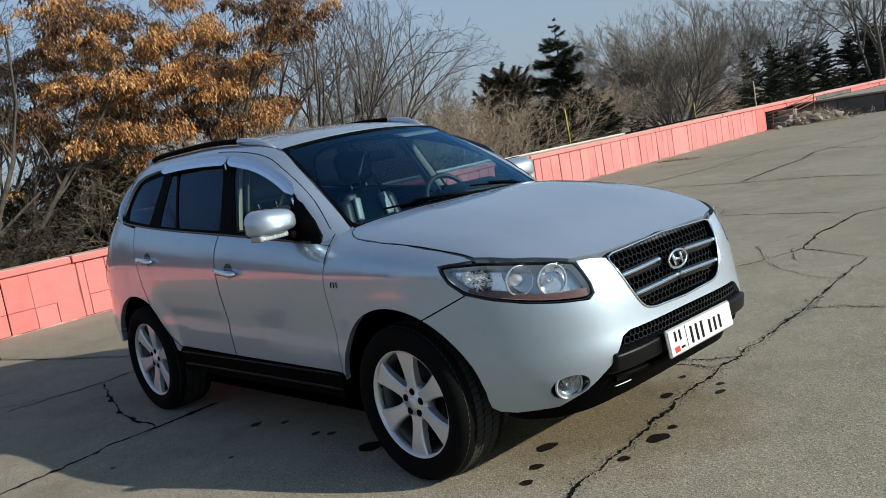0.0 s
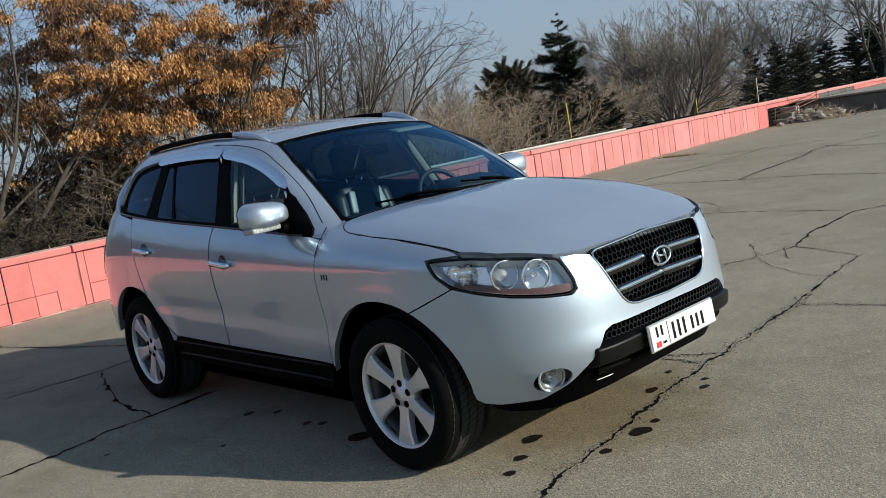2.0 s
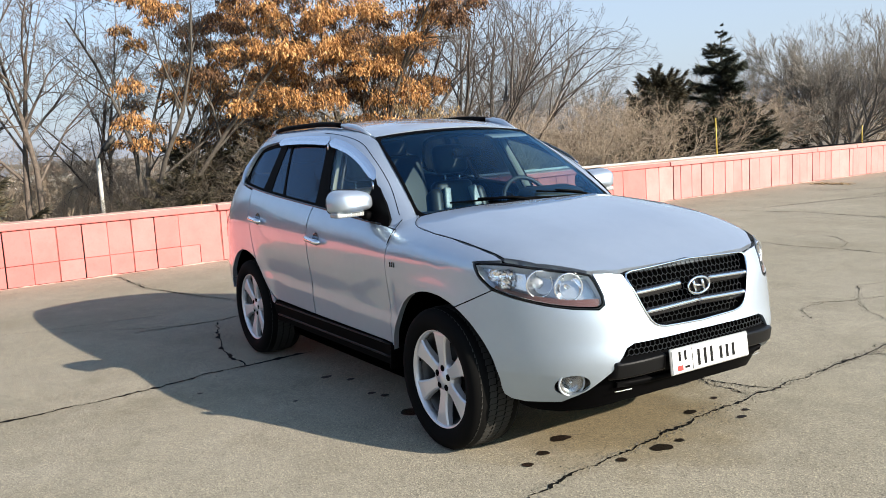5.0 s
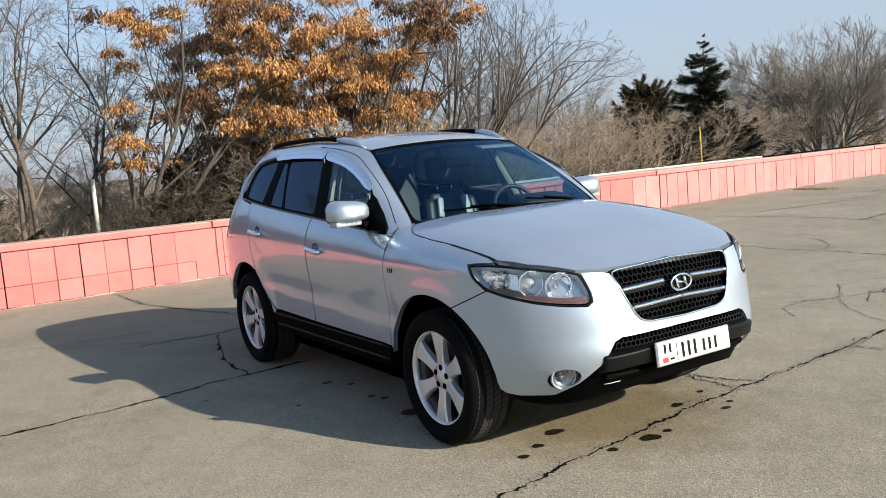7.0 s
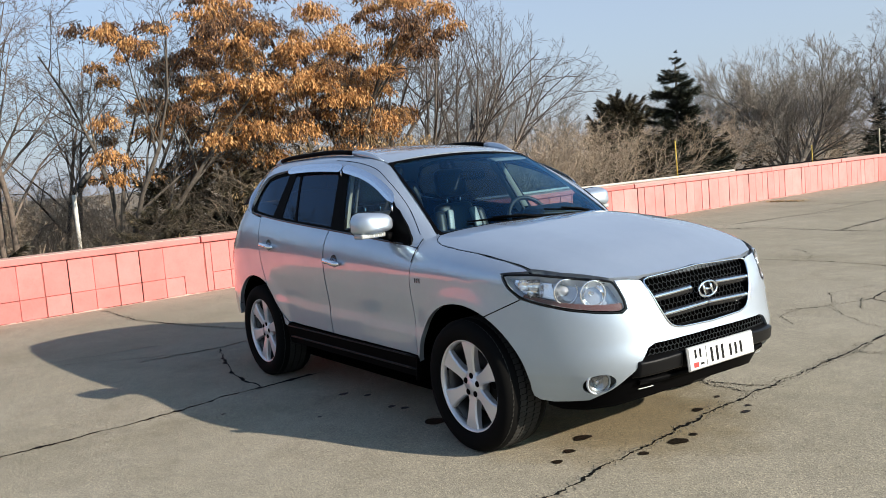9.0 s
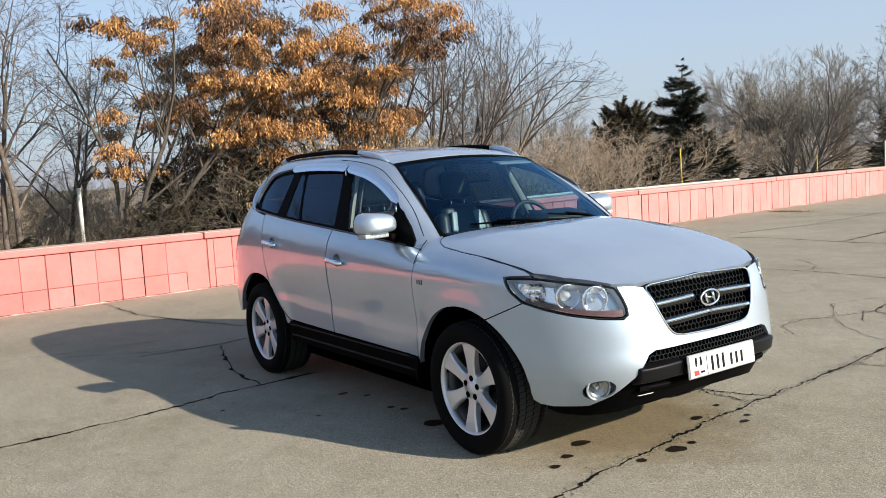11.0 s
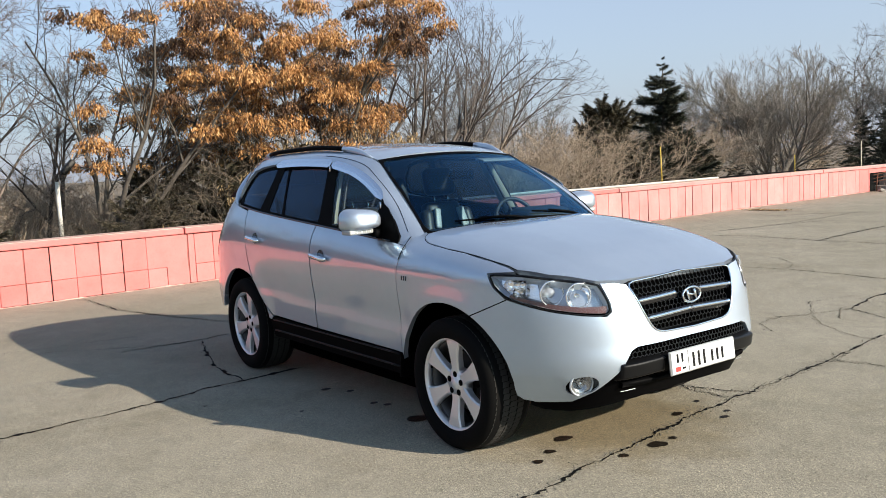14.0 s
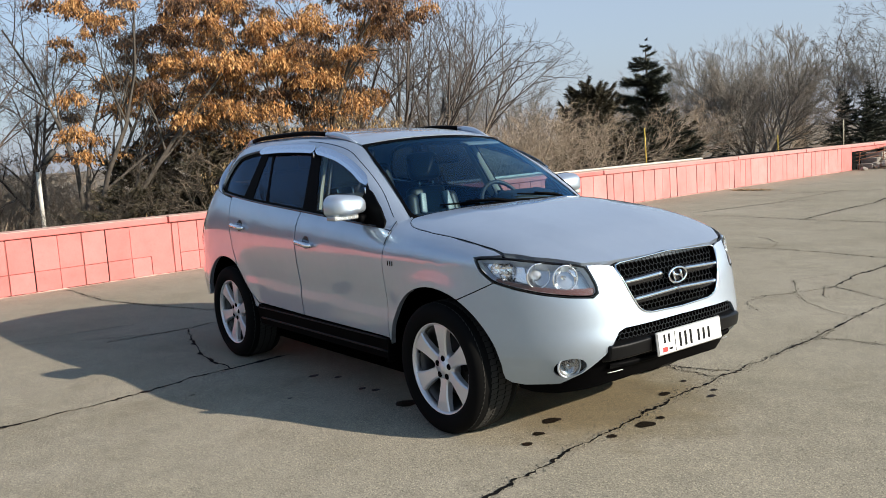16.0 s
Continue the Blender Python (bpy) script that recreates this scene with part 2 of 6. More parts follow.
def smooth_curve(points, x):
    """A monotone-friendly cubic through (x, value) pairs."""
    if x <= points[0][0]:
        return points[0][1]
    if x >= points[-1][0]:
        return points[-1][1]
    i = max(k for k in range(len(points) - 1) if points[k][0] <= x)
    def slope(k):
        if k <= 0 or k >= len(points) - 1:
            k0, k1 = max(0, k - 1), min(len(points) - 1, k + 1)
            return (points[k1][1] - points[k0][1]) / (points[k1][0] - points[k0][0])
        d0 = (points[k][1] - points[k - 1][1]) / (points[k][0] - points[k - 1][0])
        d1 = (points[k + 1][1] - points[k][1]) / (points[k + 1][0] - points[k][0])
        return 0 if d0 * d1 <= 0 else 2 * d0 * d1 / (d0 + d1)
    (x0, y0), (x1, y1) = points[i], points[i + 1]
    h = x1 - x0
    t = (x - x0) / h
    return (y0 * (1 + 2 * t) + slope(i) * h * t) * (1 - t) ** 2 + (y1 * (3 - 2 * t) - slope(i + 1) * h * (1 - t)) * t ** 2


def tube(path, radii, sides=8, closed=False, caps=True):
    """A round bar along a path, as verts and faces."""
    verts, faces = [], []
    path = [Vector(p) for p in path]
    n = len(path)
    for i, p in enumerate(path):
        a = path[(i - 1) % n] if closed or i else path[0]
        b = path[(i + 1) % n] if closed or i < n - 1 else path[-1]
        d = (b - a).normalized()
        u = d.cross(Vector((0, 0, 1)) if abs(d.z) < 0.95 else Vector((1, 0, 0))).normalized()
        w = d.cross(u)
        r = radii[i] if isinstance(radii, (list, tuple)) else radii
        for k in range(sides):
            q = 2 * math.pi * k / sides
            verts.append(p + r * (math.cos(q) * u + math.sin(q) * w))
    for i in range(n if closed else n - 1):
        for k in range(sides):
            a, b = i * sides, ((i + 1) % n) * sides
            faces.append((a + k, a + (k + 1) % sides, b + (k + 1) % sides, b + k))
    if caps and not closed:
        faces.append(tuple(range(sides - 1, -1, -1)))
        faces.append(tuple(range((n - 1) * sides, n * sides)))
    return verts, faces


# ---- ground ----
def ground_height(x, y):
    """Flat forecourt; behind the low wall the land falls away."""
    d = -9.6 - 0.069 * (y + 1.2) * 0.6 - x
    return 0.0 if d <= 0 else -4.0 * min(1.0, d / 26) ** 1.2


def build_ground():
    bm = bmesh.new()
    xs = [-2500, -700, -250, -120, -70, -45, -36, -30, -25, -21, -18, -15, -13, -11.5, -10.4, -9.4, -8.4, -5, 0, 6, 14, 30, 80, 300, 2500]
    ys = [-2500, -600, -150, -60, -30, -15, -6, 0, 6, 12, 18, 24, 30, 40, 60, 150, 600, 2500]
    grid = [[bm.verts.new((x, y, ground_height(x, y))) for x in xs] for y in ys]
    for i in range(len(ys) - 1):
        for j in range(len(xs) - 1):
            f = bm.faces.new((grid[i][j], grid[i][j + 1], grid[i + 1][j + 1], grid[i + 1][j]))
            f.material_index = 1 if xs[j + 1] <= -8.4 else 0
            f.smooth = True
    ob = part("ground", bm, ASPHALT)
    ob.data.materials.append(SOIL)
    return tagged(ob, "weathered cracked asphalt forecourt, grey-brown", "ground", kind="structure")


ground = build_ground()


def crack(points, width, seed):
    """A ragged open crack along a line on the ground, with crumbled edges."""
    rng = random.Random(seed)
    pts = [Vector((x, y, 0)) for x, y in points]
    line = []
    for a, b in zip(pts, pts[1:]):
        n = max(2, int((b - a).length / (0.016 if width < 0.03 and max(a.y, b.y) < 4.5 else 0.035)))
        side = Vector((-(b - a).y, (b - a).x, 0)).normalized()
        for i in range(n):
            p = a.lerp(b, i / n)
            wob = 0.030 * noise.noise(p * 6 + Vector((seed, 0, 0))) + 0.016 * noise.noise(p * 25 + Vector((0, seed, 0))) + 0.008 * noise.noise(p * 60 + Vector((0, 0, seed)))
            line.append((p + side * wob, side))
    line.append((pts[-1], side))
    verts, faces = [], []
    for i, (p, side) in enumerate(line):
        fade = min(1.0, (i + 1) / 4, (len(line) - i) / 4)
        w = width * fade * (0.15 + 0.95 * rng.random() ** 3 + (1.7 if width < 0.026 else 0.9) * max(0, noise.noise(p * 3.5) - 0.05) + 0.5 * max(0, noise.noise(p * 14)))
        off = width * 0.3 * (rng.random() - 0.5)
        verts += [p + side * (off - w / 2) + Vector((0, 0, 0.003)), p + side * (off + w / 2) + Vector((0, 0, 0.003))]
    faces = [(2 * i, 2 * i + 1, 2 * i + 3, 2 * i + 2) for i in range(len(line) - 1)]
    ob = put("crack", mesh_of("crack", verts, faces, CRACK))
    ob.parent = ground
    # crumbs broken off the edges
    cv, cf = [], []
    for p, side in line:
        for _ in range(4 if 0.012 < width < 0.025 and p.y < 2.5 else 1):
            r = rng.uniform(0.002, 0.0075) if p.y < 8 else 0.008
            q = p + side * (0.55 * width + abs(rng.gauss(0, width * 0.8))) * rng.choice((-1, 1)) + Vector((rng.gauss(0, 0.01), rng.gauss(0, 0.01), 0))
            k = len(cv)
            a = rng.uniform(0, 6.28)
            cv += [q + Vector((r * math.cos(a + j * 2.09) * rng.uniform(0.7, 1.3), r * math.sin(a + j * 2.09), 0.001)) for j in range(3)] + [q + Vector((0, 0, r * rng.uniform(0.6, 1.2)))]
            cf += [(k, k + 1, k + 3), (k + 1, k + 2, k + 3), (k + 2, k, k + 3)]
    tagged(put("crack_crumbs", mesh_of("crack_crumbs", cv, cf, CRUMB), ob), kind="stuff")
    return ob


CRUMB = make_concrete("crumbled_asphalt", (0.06, 0.053, 0.042), (0.22, 0.20, 0.16))
CRACKS = [
    (0.023, [(2.30, -1.75), (2.20, -1.30), (2.09, -0.78), (2.03, -0.34), (1.97, 0.12), (1.92, 0.45), (1.87, 0.86), (1.82, 1.72), (1.75, 2.43), (1.67, 3.10), (1.60, 3.79)]),
    (0.009, [(1.60, 3.79), (1.26, 3.99), (0.89, 4.18), (0.76, 3.68), (0.55, 3.3)]),
    (0.026, [(0.89, 4.18), (0.76, 4.77), (0.70, 5.97), (0.95, 6.4), (1.6, 7.3)]),
    (0.012, [(1.40, 0.93), (1.71, 1.02), (1.85, 1.09)]),
    (0.010, [(1.45, 0.91), (1.71, 0.90), (1.87, 0.86)]),
    (0.020, [(0.66, 6.08), (-0.13, 6.20), (-0.8, 6.27), (-1.7, 6.2), (-2.6, 6.35)]),
    (0.030, [(2.2, 8.6), (-0.11, 9.10), (-1.2, 9.54), (-2.58, 9.56), (-3.94, 9.71), (-5.2, 9.4)]),
    (0.012, [(1.79, 2.21), (2.02, 2.28), (2.6, 2.26)]),
    (0.040, [(-2.2, 17.5), (-2.48, 15.92), (-2.84, 14.83), (-3.06, 13.69), (-2.77, 12.52), (-2.68, 11.17), (-2.49, 9.57)]),
    (0.030, [(-3.15, 14.46), (-2.49, 13.91), (-0.5, 13.2)]),
    (0.025, [(-4.37, 12.97), (-4.82, 11.55), (-4.95, 10.36)]),
    (0.030, [(-0.66, -3.6), (-0.74, -2.94), (-0.79, -2.26), (-0.85, -1.82), (-0.95, -1.45), (-0.98, -1.12), (-1.02, -0.6)]),
    (0.024, [(-0.98, -1.12), (-1.31, -1.14), (-1.67, -1.10), (-2.14, -0.97), (-2.75, -0.79)]),
    (0.012, [(-2.83, -1.5), (-2.80, -0.79), (-2.87, -0.45)]),
    (0.014, [(-6.75, -0.86), (-5.49, -0.81), (-4.45, -0.54), (-3.2, -0.1)]),
    (0.006, [(0.76, 3.74), (0.40, 4.30), (0.55, 4.9)]),
    (0.020, [(-6.3, 13.6), (-5.2, 15.0), (-3.2, 16.2), (0.5, 17.2)]),
    (0.020, [(-7.0, 17.2), (-4.0, 19.3), (0.0, 20.1)]),
    (0.005, [(0.70, 3.77), (1.08, 3.35), (1.42, 3.09), (1.70, 3.04)]),
    (0.004, [(1.09, 3.66), (0.90, 3.95), (0.80, 4.19)]),
    (0.005, [(0.78, 3.66), (0.62, 3.45), (0.66, 3.05), (0.95, 2.80)]),
    (0.010, [(-1.92, 7.25), (-1.63, 7.14), (-1.29, 6.79), (-1.08, 6.38)]),
    (0.012, [(-5.02, 10.04), (-4.67, 11.94), (-4.88, 15.56)]),
    (0.004, [(-2.81, -1.06), (-3.12, -1.62), (-3.44, -2.10)]),
    (0.004, [(-3.71, -2.53), (-3.55, -1.57), (-3.48, -1.04)]),
]
for i, (w, line) in enumerate(CRACKS):
    crack(line, w * (1.0 if i == 0 else 1.5), i + 1)


def stain(x, y, r, seed):
    """A wet patch with a wavering edge."""
    rng = random.Random(seed)
    a = [rng.uniform(0, 6.28) for _ in range(4)]
    verts = [(x, y, 0.0035)]
    for i in range(28):
        q = 2 * math.pi * i / 28
        k = r * (1 + 0.09 * math.sin(2 * q + a[0]) + 0.07 * math.sin(3 * q + a[1]) + 0.05 * math.sin(5 * q + a[2]))
        verts.append((x + 0.68 * k * math.cos(q), y + 0.86 * k * math.sin(q), 0.0035))
    put("wet_patch", mesh_of("wet_patch", verts, [(0, 1 + i, 1 + (i + 1) % 28) for i in range(28)], WET), ground)


WET = make_concrete("wet_asphalt", (0.009, 0.007, 0.005), (0.018, 0.014, 0.010))
shader(WET).inputs["Specular IOR Level"].default_value = 0.08
shader(WET).inputs["Roughness"].default_value = 0.5
for i, (x, y, r) in enumerate([(1.675, -0.39, 0.062), (1.78, -0.59, 0.040), (2.10, -0.10, 0.066), (1.85, -0.74, 0.036), (2.09, -0.36, 0.035), (1.83, 0.41, 0.045), (2.06, 0.55, 0.034), (2.09, 0.04, 0.030),
                               (2.0, 0.66, 0.026), (1.75, 0.70, 0.026), (-0.27, -0.82, 0.045), (-0.10, -0.72, 0.035), (0.28, -0.76, 0.035), (0.38, -0.72, 0.035), (0.78, -0.75, 0.09), (-0.5, -1.62, 0.02), (0.1, -1.2, 0.02)]):
    stain(x, y, r, i)

# ---- the low pink wall behind the car ----
WALL_A, WALL_B = Vector((-6.92, -1.2, 0)), Vector((-8.60, 23.2, 0))
ALONG = (WALL_B - WALL_A).normalized()
OUT = Vector((ALONG.y, -ALONG.x, 0))          # towards the car
WALL_LENGTH = (WALL_B - WALL_A).length
WALL_MORE = 24.0                              # goes on beside the terrace


def wall_pose(d, off=0.0, z=0.0):
    p = WALL_A + ALONG * d + OUT * off
    return Matrix.Translation((p.x, p.y, z)) @ Matrix.Rotation(math.atan2(ALONG.y, ALONG.x), 4, "Z")


def build_wall():
    bm = bmesh.new()
    box(bm, (WALL_LENGTH + 30, 0.30, 0.72), wall_pose((WALL_LENGTH - 30) / 2, -0.19, 0.36))
    box(bm, (WALL_MORE, 0.28, 0.72), wall_pose(WALL_LENGTH + WALL_MORE / 2, -0.20, 0.36))
    wall = tagged(part("wall_low", bm, CRACK), "low concrete wall clad in pink painted panels", "wall", kind="structure")
    return wall


def clad(shapes, d0, d1, z0, z1, gap, rng, mat=PINK):
    """One flat panel of the wall's face between two joints; returns where it ends."""
    w, h = d1 - d0 - gap, z1 - z0
    key = (round(w, 2), round(h, 2), mat.name)
    if key not in shapes:
        bm = bmesh.new()
        box(bm, (key[0], 0.045, key[1]), Matrix(), 0.004, 1)
        shapes[key] = bpy.data.meshes.new("wall_panel")
        bm.to_mesh(shapes[key])
        bm.free()
        shapes[key].materials.append(mat)
    put("wall_panel", shapes[key], wall, wall_pose((d0 + d1) / 2, -0.0225 + rng.uniform(-0.004, 0.004), (z0 + z1) / 2) @ pose(0, 0, 0, rng.uniform(-0.5, 0.5), rng.uniform(-0.25, 0.25), rng.uniform(-0.4, 0.4)))
    return d1


def build_cladding():
    rng = random.Random(5)
    slab, shapes, last = 0.945, {}, 0.0
    for i in range(-12, 10):
        x0 = 0.946 + slab * i
        cuts = [0, 1 / 3, 0.655, 1] if i < 2 else rng.choice([[0, 1 / 3, 2 / 3, 1], [0, 0.5, 1], [0, 0.36, 1], [0, 0.3, 0.65, 1]])
        if i == 0:
            continue
        if i == 1:
            cuts = [0, 0.105, 0.41, 0.7, 1]
        for k, (u, v) in enumerate(zip(cuts, cuts[1:])):
            rows = ((0.012, 0.272), (0.277, 0.722)) if i < 3 and (i, k) != (1, 0) else ((0.012, 0.722),)
            for z0, z1 in rows:
                clad(shapes, x0 + u * slab, x0 + v * slab, z0, z1, 0.024 if v == 1 else 0.006, rng)
    bm = bmesh.new()
    box(bm, (WALL_LENGTH + 11.9, 0.030, 0.700), wall_pose((WALL_LENGTH - 12.0) / 2, -0.027, 0.364))
    part("joint_mortar", bm, JOINT, wall, "dull red mortar in the joints")
    # one bay with a tall patch that steps round a small square slab
    clad(shapes, 0.946, 1.278, 0.012, 0.272, 0.006, rng)
    clad(shapes, 0.946, 1.278, 0.277, 0.722, 0.006, rng)
    clad(shapes, 1.278, 1.556, 0.012, 0.272, 0.006, rng)
    bm = bmesh.new()
    outline_l = [(1.281, 0.279), (1.560, 0.279), (1.560, 0.012), (1.882, 0.012), (1.868, 0.40), (1.880, 0.722), (1.281, 0.722)]
    front = [bm.verts.new(wall_pose(d, 0.001, z).translation) for d, z in outline_l]
    back = [bm.verts.new(wall_pose(d, -0.045, z).translation) for d, z in outline_l]
    bm.faces.new(front)
    for k in range(len(front)):
        bm.faces.new((front[k], back[k], back[(k + 1) % len(front)], front[(k + 1) % len(front)]))
    bmesh.ops.recalc_face_normals(bm, faces=bm.faces)
    part("wall_panel", bm, PINK, wall)
    # farther along the face is cut into upright strips of uneven width
    wide = (11.083, 11.967, 12.92, 13.774, 14.69, 15.563, 16.46, 17.345, 18.208, 19.105, 19.984, 20.861, 21.72, 22.607, 23.483)
    narrow = (11.499, 12.207, 12.58, 13.335, 14.089, 14.40, 15.097, 15.913, 16.22, 16.786, 17.10, 17.669, 17.922, 18.60, 19.284, 19.582, 20.216, 20.575, 21.209, 22.011, 22.356, 22.86, 23.76)
    joints = sorted(wide + narrow)
    last = clad(shapes, 0.946 + slab * 10, joints[0], 0.012, 0.722, 0.006, rng)
    for d0, d1 in zip(joints, joints[1:]):
        last = d1
        clad(shapes, d0 + (0.008 if d0 in wide else 0.0), d1 - (0.008 if d1 in wide else 0.0), 0.012, 0.722, 0.009, rng, FADED_PINK)
    for d in wide + tuple(0.946 + slab * i for i in range(-11, 11) if i != 1):
        bm = bmesh.new()
        box(bm, (0.020, 0.012, 0.706), wall_pose(d, -0.017, 0.367))
        part("open_joint", bm, CRACK, wall)
    bm = bmesh.new()
    box(bm, (WALL_LENGTH - last - 0.012, 0.045, 0.71), wall_pose((last + WALL_LENGTH) / 2 + 0.004, -0.0225, 0.367), 0.004, 1)
    part("wall_panel", bm, PINK, wall)
    d = -12.0
    for i in range(25):
        bm = bmesh.new()
        box(bm, (0.93, 0.045, 0.14), wall_pose(WALL_LENGTH + 0.5 + 0.945 * i, -0.03 + rng.uniform(-0.01, 0.01), 0.655), 0.006, 1)
        bare = 5 <= i <= 8
        part("wall_panel", bm, DARK_CONCRETE if bare else PINK, wall, "panel that has lost its pink face" if bare else "")
    while d < WALL_LENGTH + WALL_MORE:
        w = min(rng.choice([1.9, 2.85, 2.4]), WALL_LENGTH + WALL_MORE - d + 0.05)
        if d < 1.8:
            w = min(3.46, 1.86 - d)
        bm = bmesh.new()
        box(bm, (w - 0.012, 0.40, 0.085), Matrix(), 0.014)
        slab_ob = part("coping_slab", bm, PINK if d < 10 else FADED_PINK, wall)
        slab_ob.matrix_basis = wall_pose(d + w / 2, -0.165 + rng.uniform(-0.012, 0.012), 0.770 + rng.uniform(-0.006, 0.006))
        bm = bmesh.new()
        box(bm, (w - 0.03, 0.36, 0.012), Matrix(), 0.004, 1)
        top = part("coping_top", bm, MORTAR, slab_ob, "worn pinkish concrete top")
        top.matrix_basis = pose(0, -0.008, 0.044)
        d += w
    bm = bmesh.new()
    box(bm, (0.05, 0.36, 0.74), wall_pose(WALL_LENGTH, -0.17, 0.37), 0.01)
    part("wall_end", bm, PINK, wall)


def build_wall_foot():
    """Ragged pale mortar along the foot of the panels."""
    rng = random.Random(17)
    v, f = [], []
    n = 900
    for i in range(n + 1):
        d = -10 + (WALL_LENGTH + 9.9) * i / n
        h = max(0.003, 0.004 + 0.016 * noise.noise(Vector((d * 2.3, 0, 0))) + 0.018 * noise.noise(Vector((d * 13, 3, 0))) + rng.uniform(-0.004, 0.004))
        v += [wall_pose(d, 0.022, -0.002).translation, wall_pose(d, 0.010, h).translation, wall_pose(d, -0.02, h + 0.002).translation]
    for i in range(n):
        a = 3 * i
        f += [(a, a + 3, a + 4, a + 1), (a + 1, a + 4, a + 5, a + 2)]
    put("wall_foot_mortar", mesh_of("wall_foot_mortar", v, f, MORTAR), wall, label="ragged pale mortar")


JOINT = make_concrete("dull_red_joint", (0.20, 0.060, 0.050), (0.34, 0.115, 0.10))
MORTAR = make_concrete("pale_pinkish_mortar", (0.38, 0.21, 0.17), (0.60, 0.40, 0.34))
wall = build_wall()
build_wall_foot()


# ---- the car's body as one smooth surface ----
# x ahead, y to the car's left, z up; origin midway between the axles on the ground.
X_FRONT, X_REAR, SHOULDER, LF, LR = 1.15, -1.45, 0.93, 1.6, 1.5
NOSE = [(0.20, 2.15), (0.32, 2.218), (0.44, 2.279), (0.54, 2.295), (0.64, 2.28), (0.76, 2.262), (0.86, 2.235), (0.93, 2.20)]
TAIL = [(0.20, -2.20), (0.40, -2.36), (0.62, -2.38), (0.75, -2.31), (0.93, -2.29)]
TUCK = [(0.20, 0.07), (0.36, 0.046), (0.46, 0.0320), (0.56, 0.0285), (0.66, 0.0245), (0.78, 0.0115), (0.85, 0.004), (0.93, 0.0)]
TUCK_ENDS = [(0.20, 0.10), (0.34, 0.050), (0.46, 0.020), (0.60, 0.008), (0.80, 0.002), (0.93, 0.0)]
CROWN = [(-2.4, 1.62), (-1.4, 1.60), (-1.0, 1.53), (0.0, 1.37), (0.6, 1.28), (0.9, 1.215), (1.35, 1.165), (1.7, 1.117), (1.85, 1.086), (2.0, 1.041), (2.2, 0.955)]
FN, FM, RN, RM = 2.3, 4.2, 2.6, 4.0
AXLE_F, AXLE_R, HUB_Z, ARCH = 1.35, -1.35, 0.365, 0.445


def half_width(x, z):
    z = min(z, SHOULDER)
    ends = smooth_curve([(0.95, 0.0), (1.30, 1.0)], abs(x))
    w = 0.94 - smooth_curve(TUCK, z) * (1 - ends) - smooth_curve(TUCK_ENDS, z) * ends
    # the fold low on the doors, climbing towards the rear
    over = z - (0.598 - 0.031 * x)
    w += 0.0062 * (1 - ends) * max(0.0, 1 - over / 0.062 if over > 0 else 1 + over / 0.17)
    # the step low on the front bumper's corners
    if x > AXLE_F:
        w -= 0.007 * smooth_curve([(1.55, 0.0), (1.75, 1.0)], x) * smooth_curve([(0.435, 1.0), (0.478, 0.0)], z)
    for ax in (AXLE_F, AXLE_R):
        r = math.hypot(x - ax, z - HUB_Z)
        w += 0.008 * math.exp(-((r - ARCH) / 0.075) ** 2)
    return w


def corner(f, n, m):
    """A point of the curve u^n + v^m = 1 in the direction f of the quarter turn."""
    a, b = max(0.0, math.sin(f * math.pi / 2)), max(0.0, math.cos(f * math.pi / 2))
    k = 1.0
    for _ in range(7):
        p, q = (k * a) ** n, (k * b) ** m
        k -= (p + q - 1) / ((n * p + m * q) / k)
    return k * a, k * b


def outline(s, z):
    """Half of the plan outline at a height: along the side, then round the nose (or the tail)."""
    if s > X_FRONT:
        u, v = corner(min(1.0, (s - X_FRONT) / LF), FN, FM)
        x = X_FRONT + (smooth_curve(NOSE, z) - X_FRONT) * u
        return x, half_width(x, z) * v
    if s < X_REAR:
        u, v = corner(min(1.0, (X_REAR - s) / LR), RN, RM)
        x = X_REAR + (smooth_curve(TAIL, z) - X_REAR) * u
        return x, half_width(x, z) * v
    return s, half_width(s, z)


def dome_power(x):
    return smooth_curve([(0.9, 3.0), (1.6, FM)], x)


def crown_height(x, y):
    """The dome over the shoulder: bonnet, wings and the flanks up to the windows."""
    w = half_width(x, SHOULDER)
    level = (abs(y) / w) ** dome_power(x)
    if x > X_FRONT:
        level += ((x - X_FRONT) / (smooth_curve(NOSE, SHOULDER) - X_FRONT)) ** FN
    # the bonnet's raised middle, drawn in towards the grille
    bulge = 0.0
    if 1.0 < x < 2.16:
        edge = 0.40 + 0.16 * (2.1 - x)
        bulge = 0.009 * smooth_curve([(1.0, 0.0), (1.3, 1.0), (1.9, 1.0), (2.16, 0.0)], x) * smooth_curve([(edge - 0.10, 1.0), (edge + 0.10, 0.0)], abs(y))
    return SHOULDER + (smooth_curve(CROWN, x) - SHOULDER) * max(0.0, 1 - level) ** 0.4 + bulge


def flank(s, v):
    """A point of the body on the car's left half: s runs along it, v is about its height."""
    if v <= SHOULDER:
        x, y = outline(s, v)
        return Vector((x, y, v))
    x, y = outline(s, SHOULDER)
    t = min(1.0, (v - SHOULDER) / (smooth_curve(CROWN, x) - SHOULDER))
    k = max(0.0, 1 - t ** 2.5) ** (1 / dome_power(x))
    if x > X_FRONT:
        x = X_FRONT + k * (x - X_FRONT)
    elif x < X_REAR:
        x += 0.90 * (v - SHOULDER) * (X_REAR - x) / (X_REAR + 2.29)
        return Vector((x, k * y, v))
    return Vector((x, k * y, crown_height(x, k * y)))


def bonnet_at(x, y):
    return Vector((x, y, crown_height(x, y)))


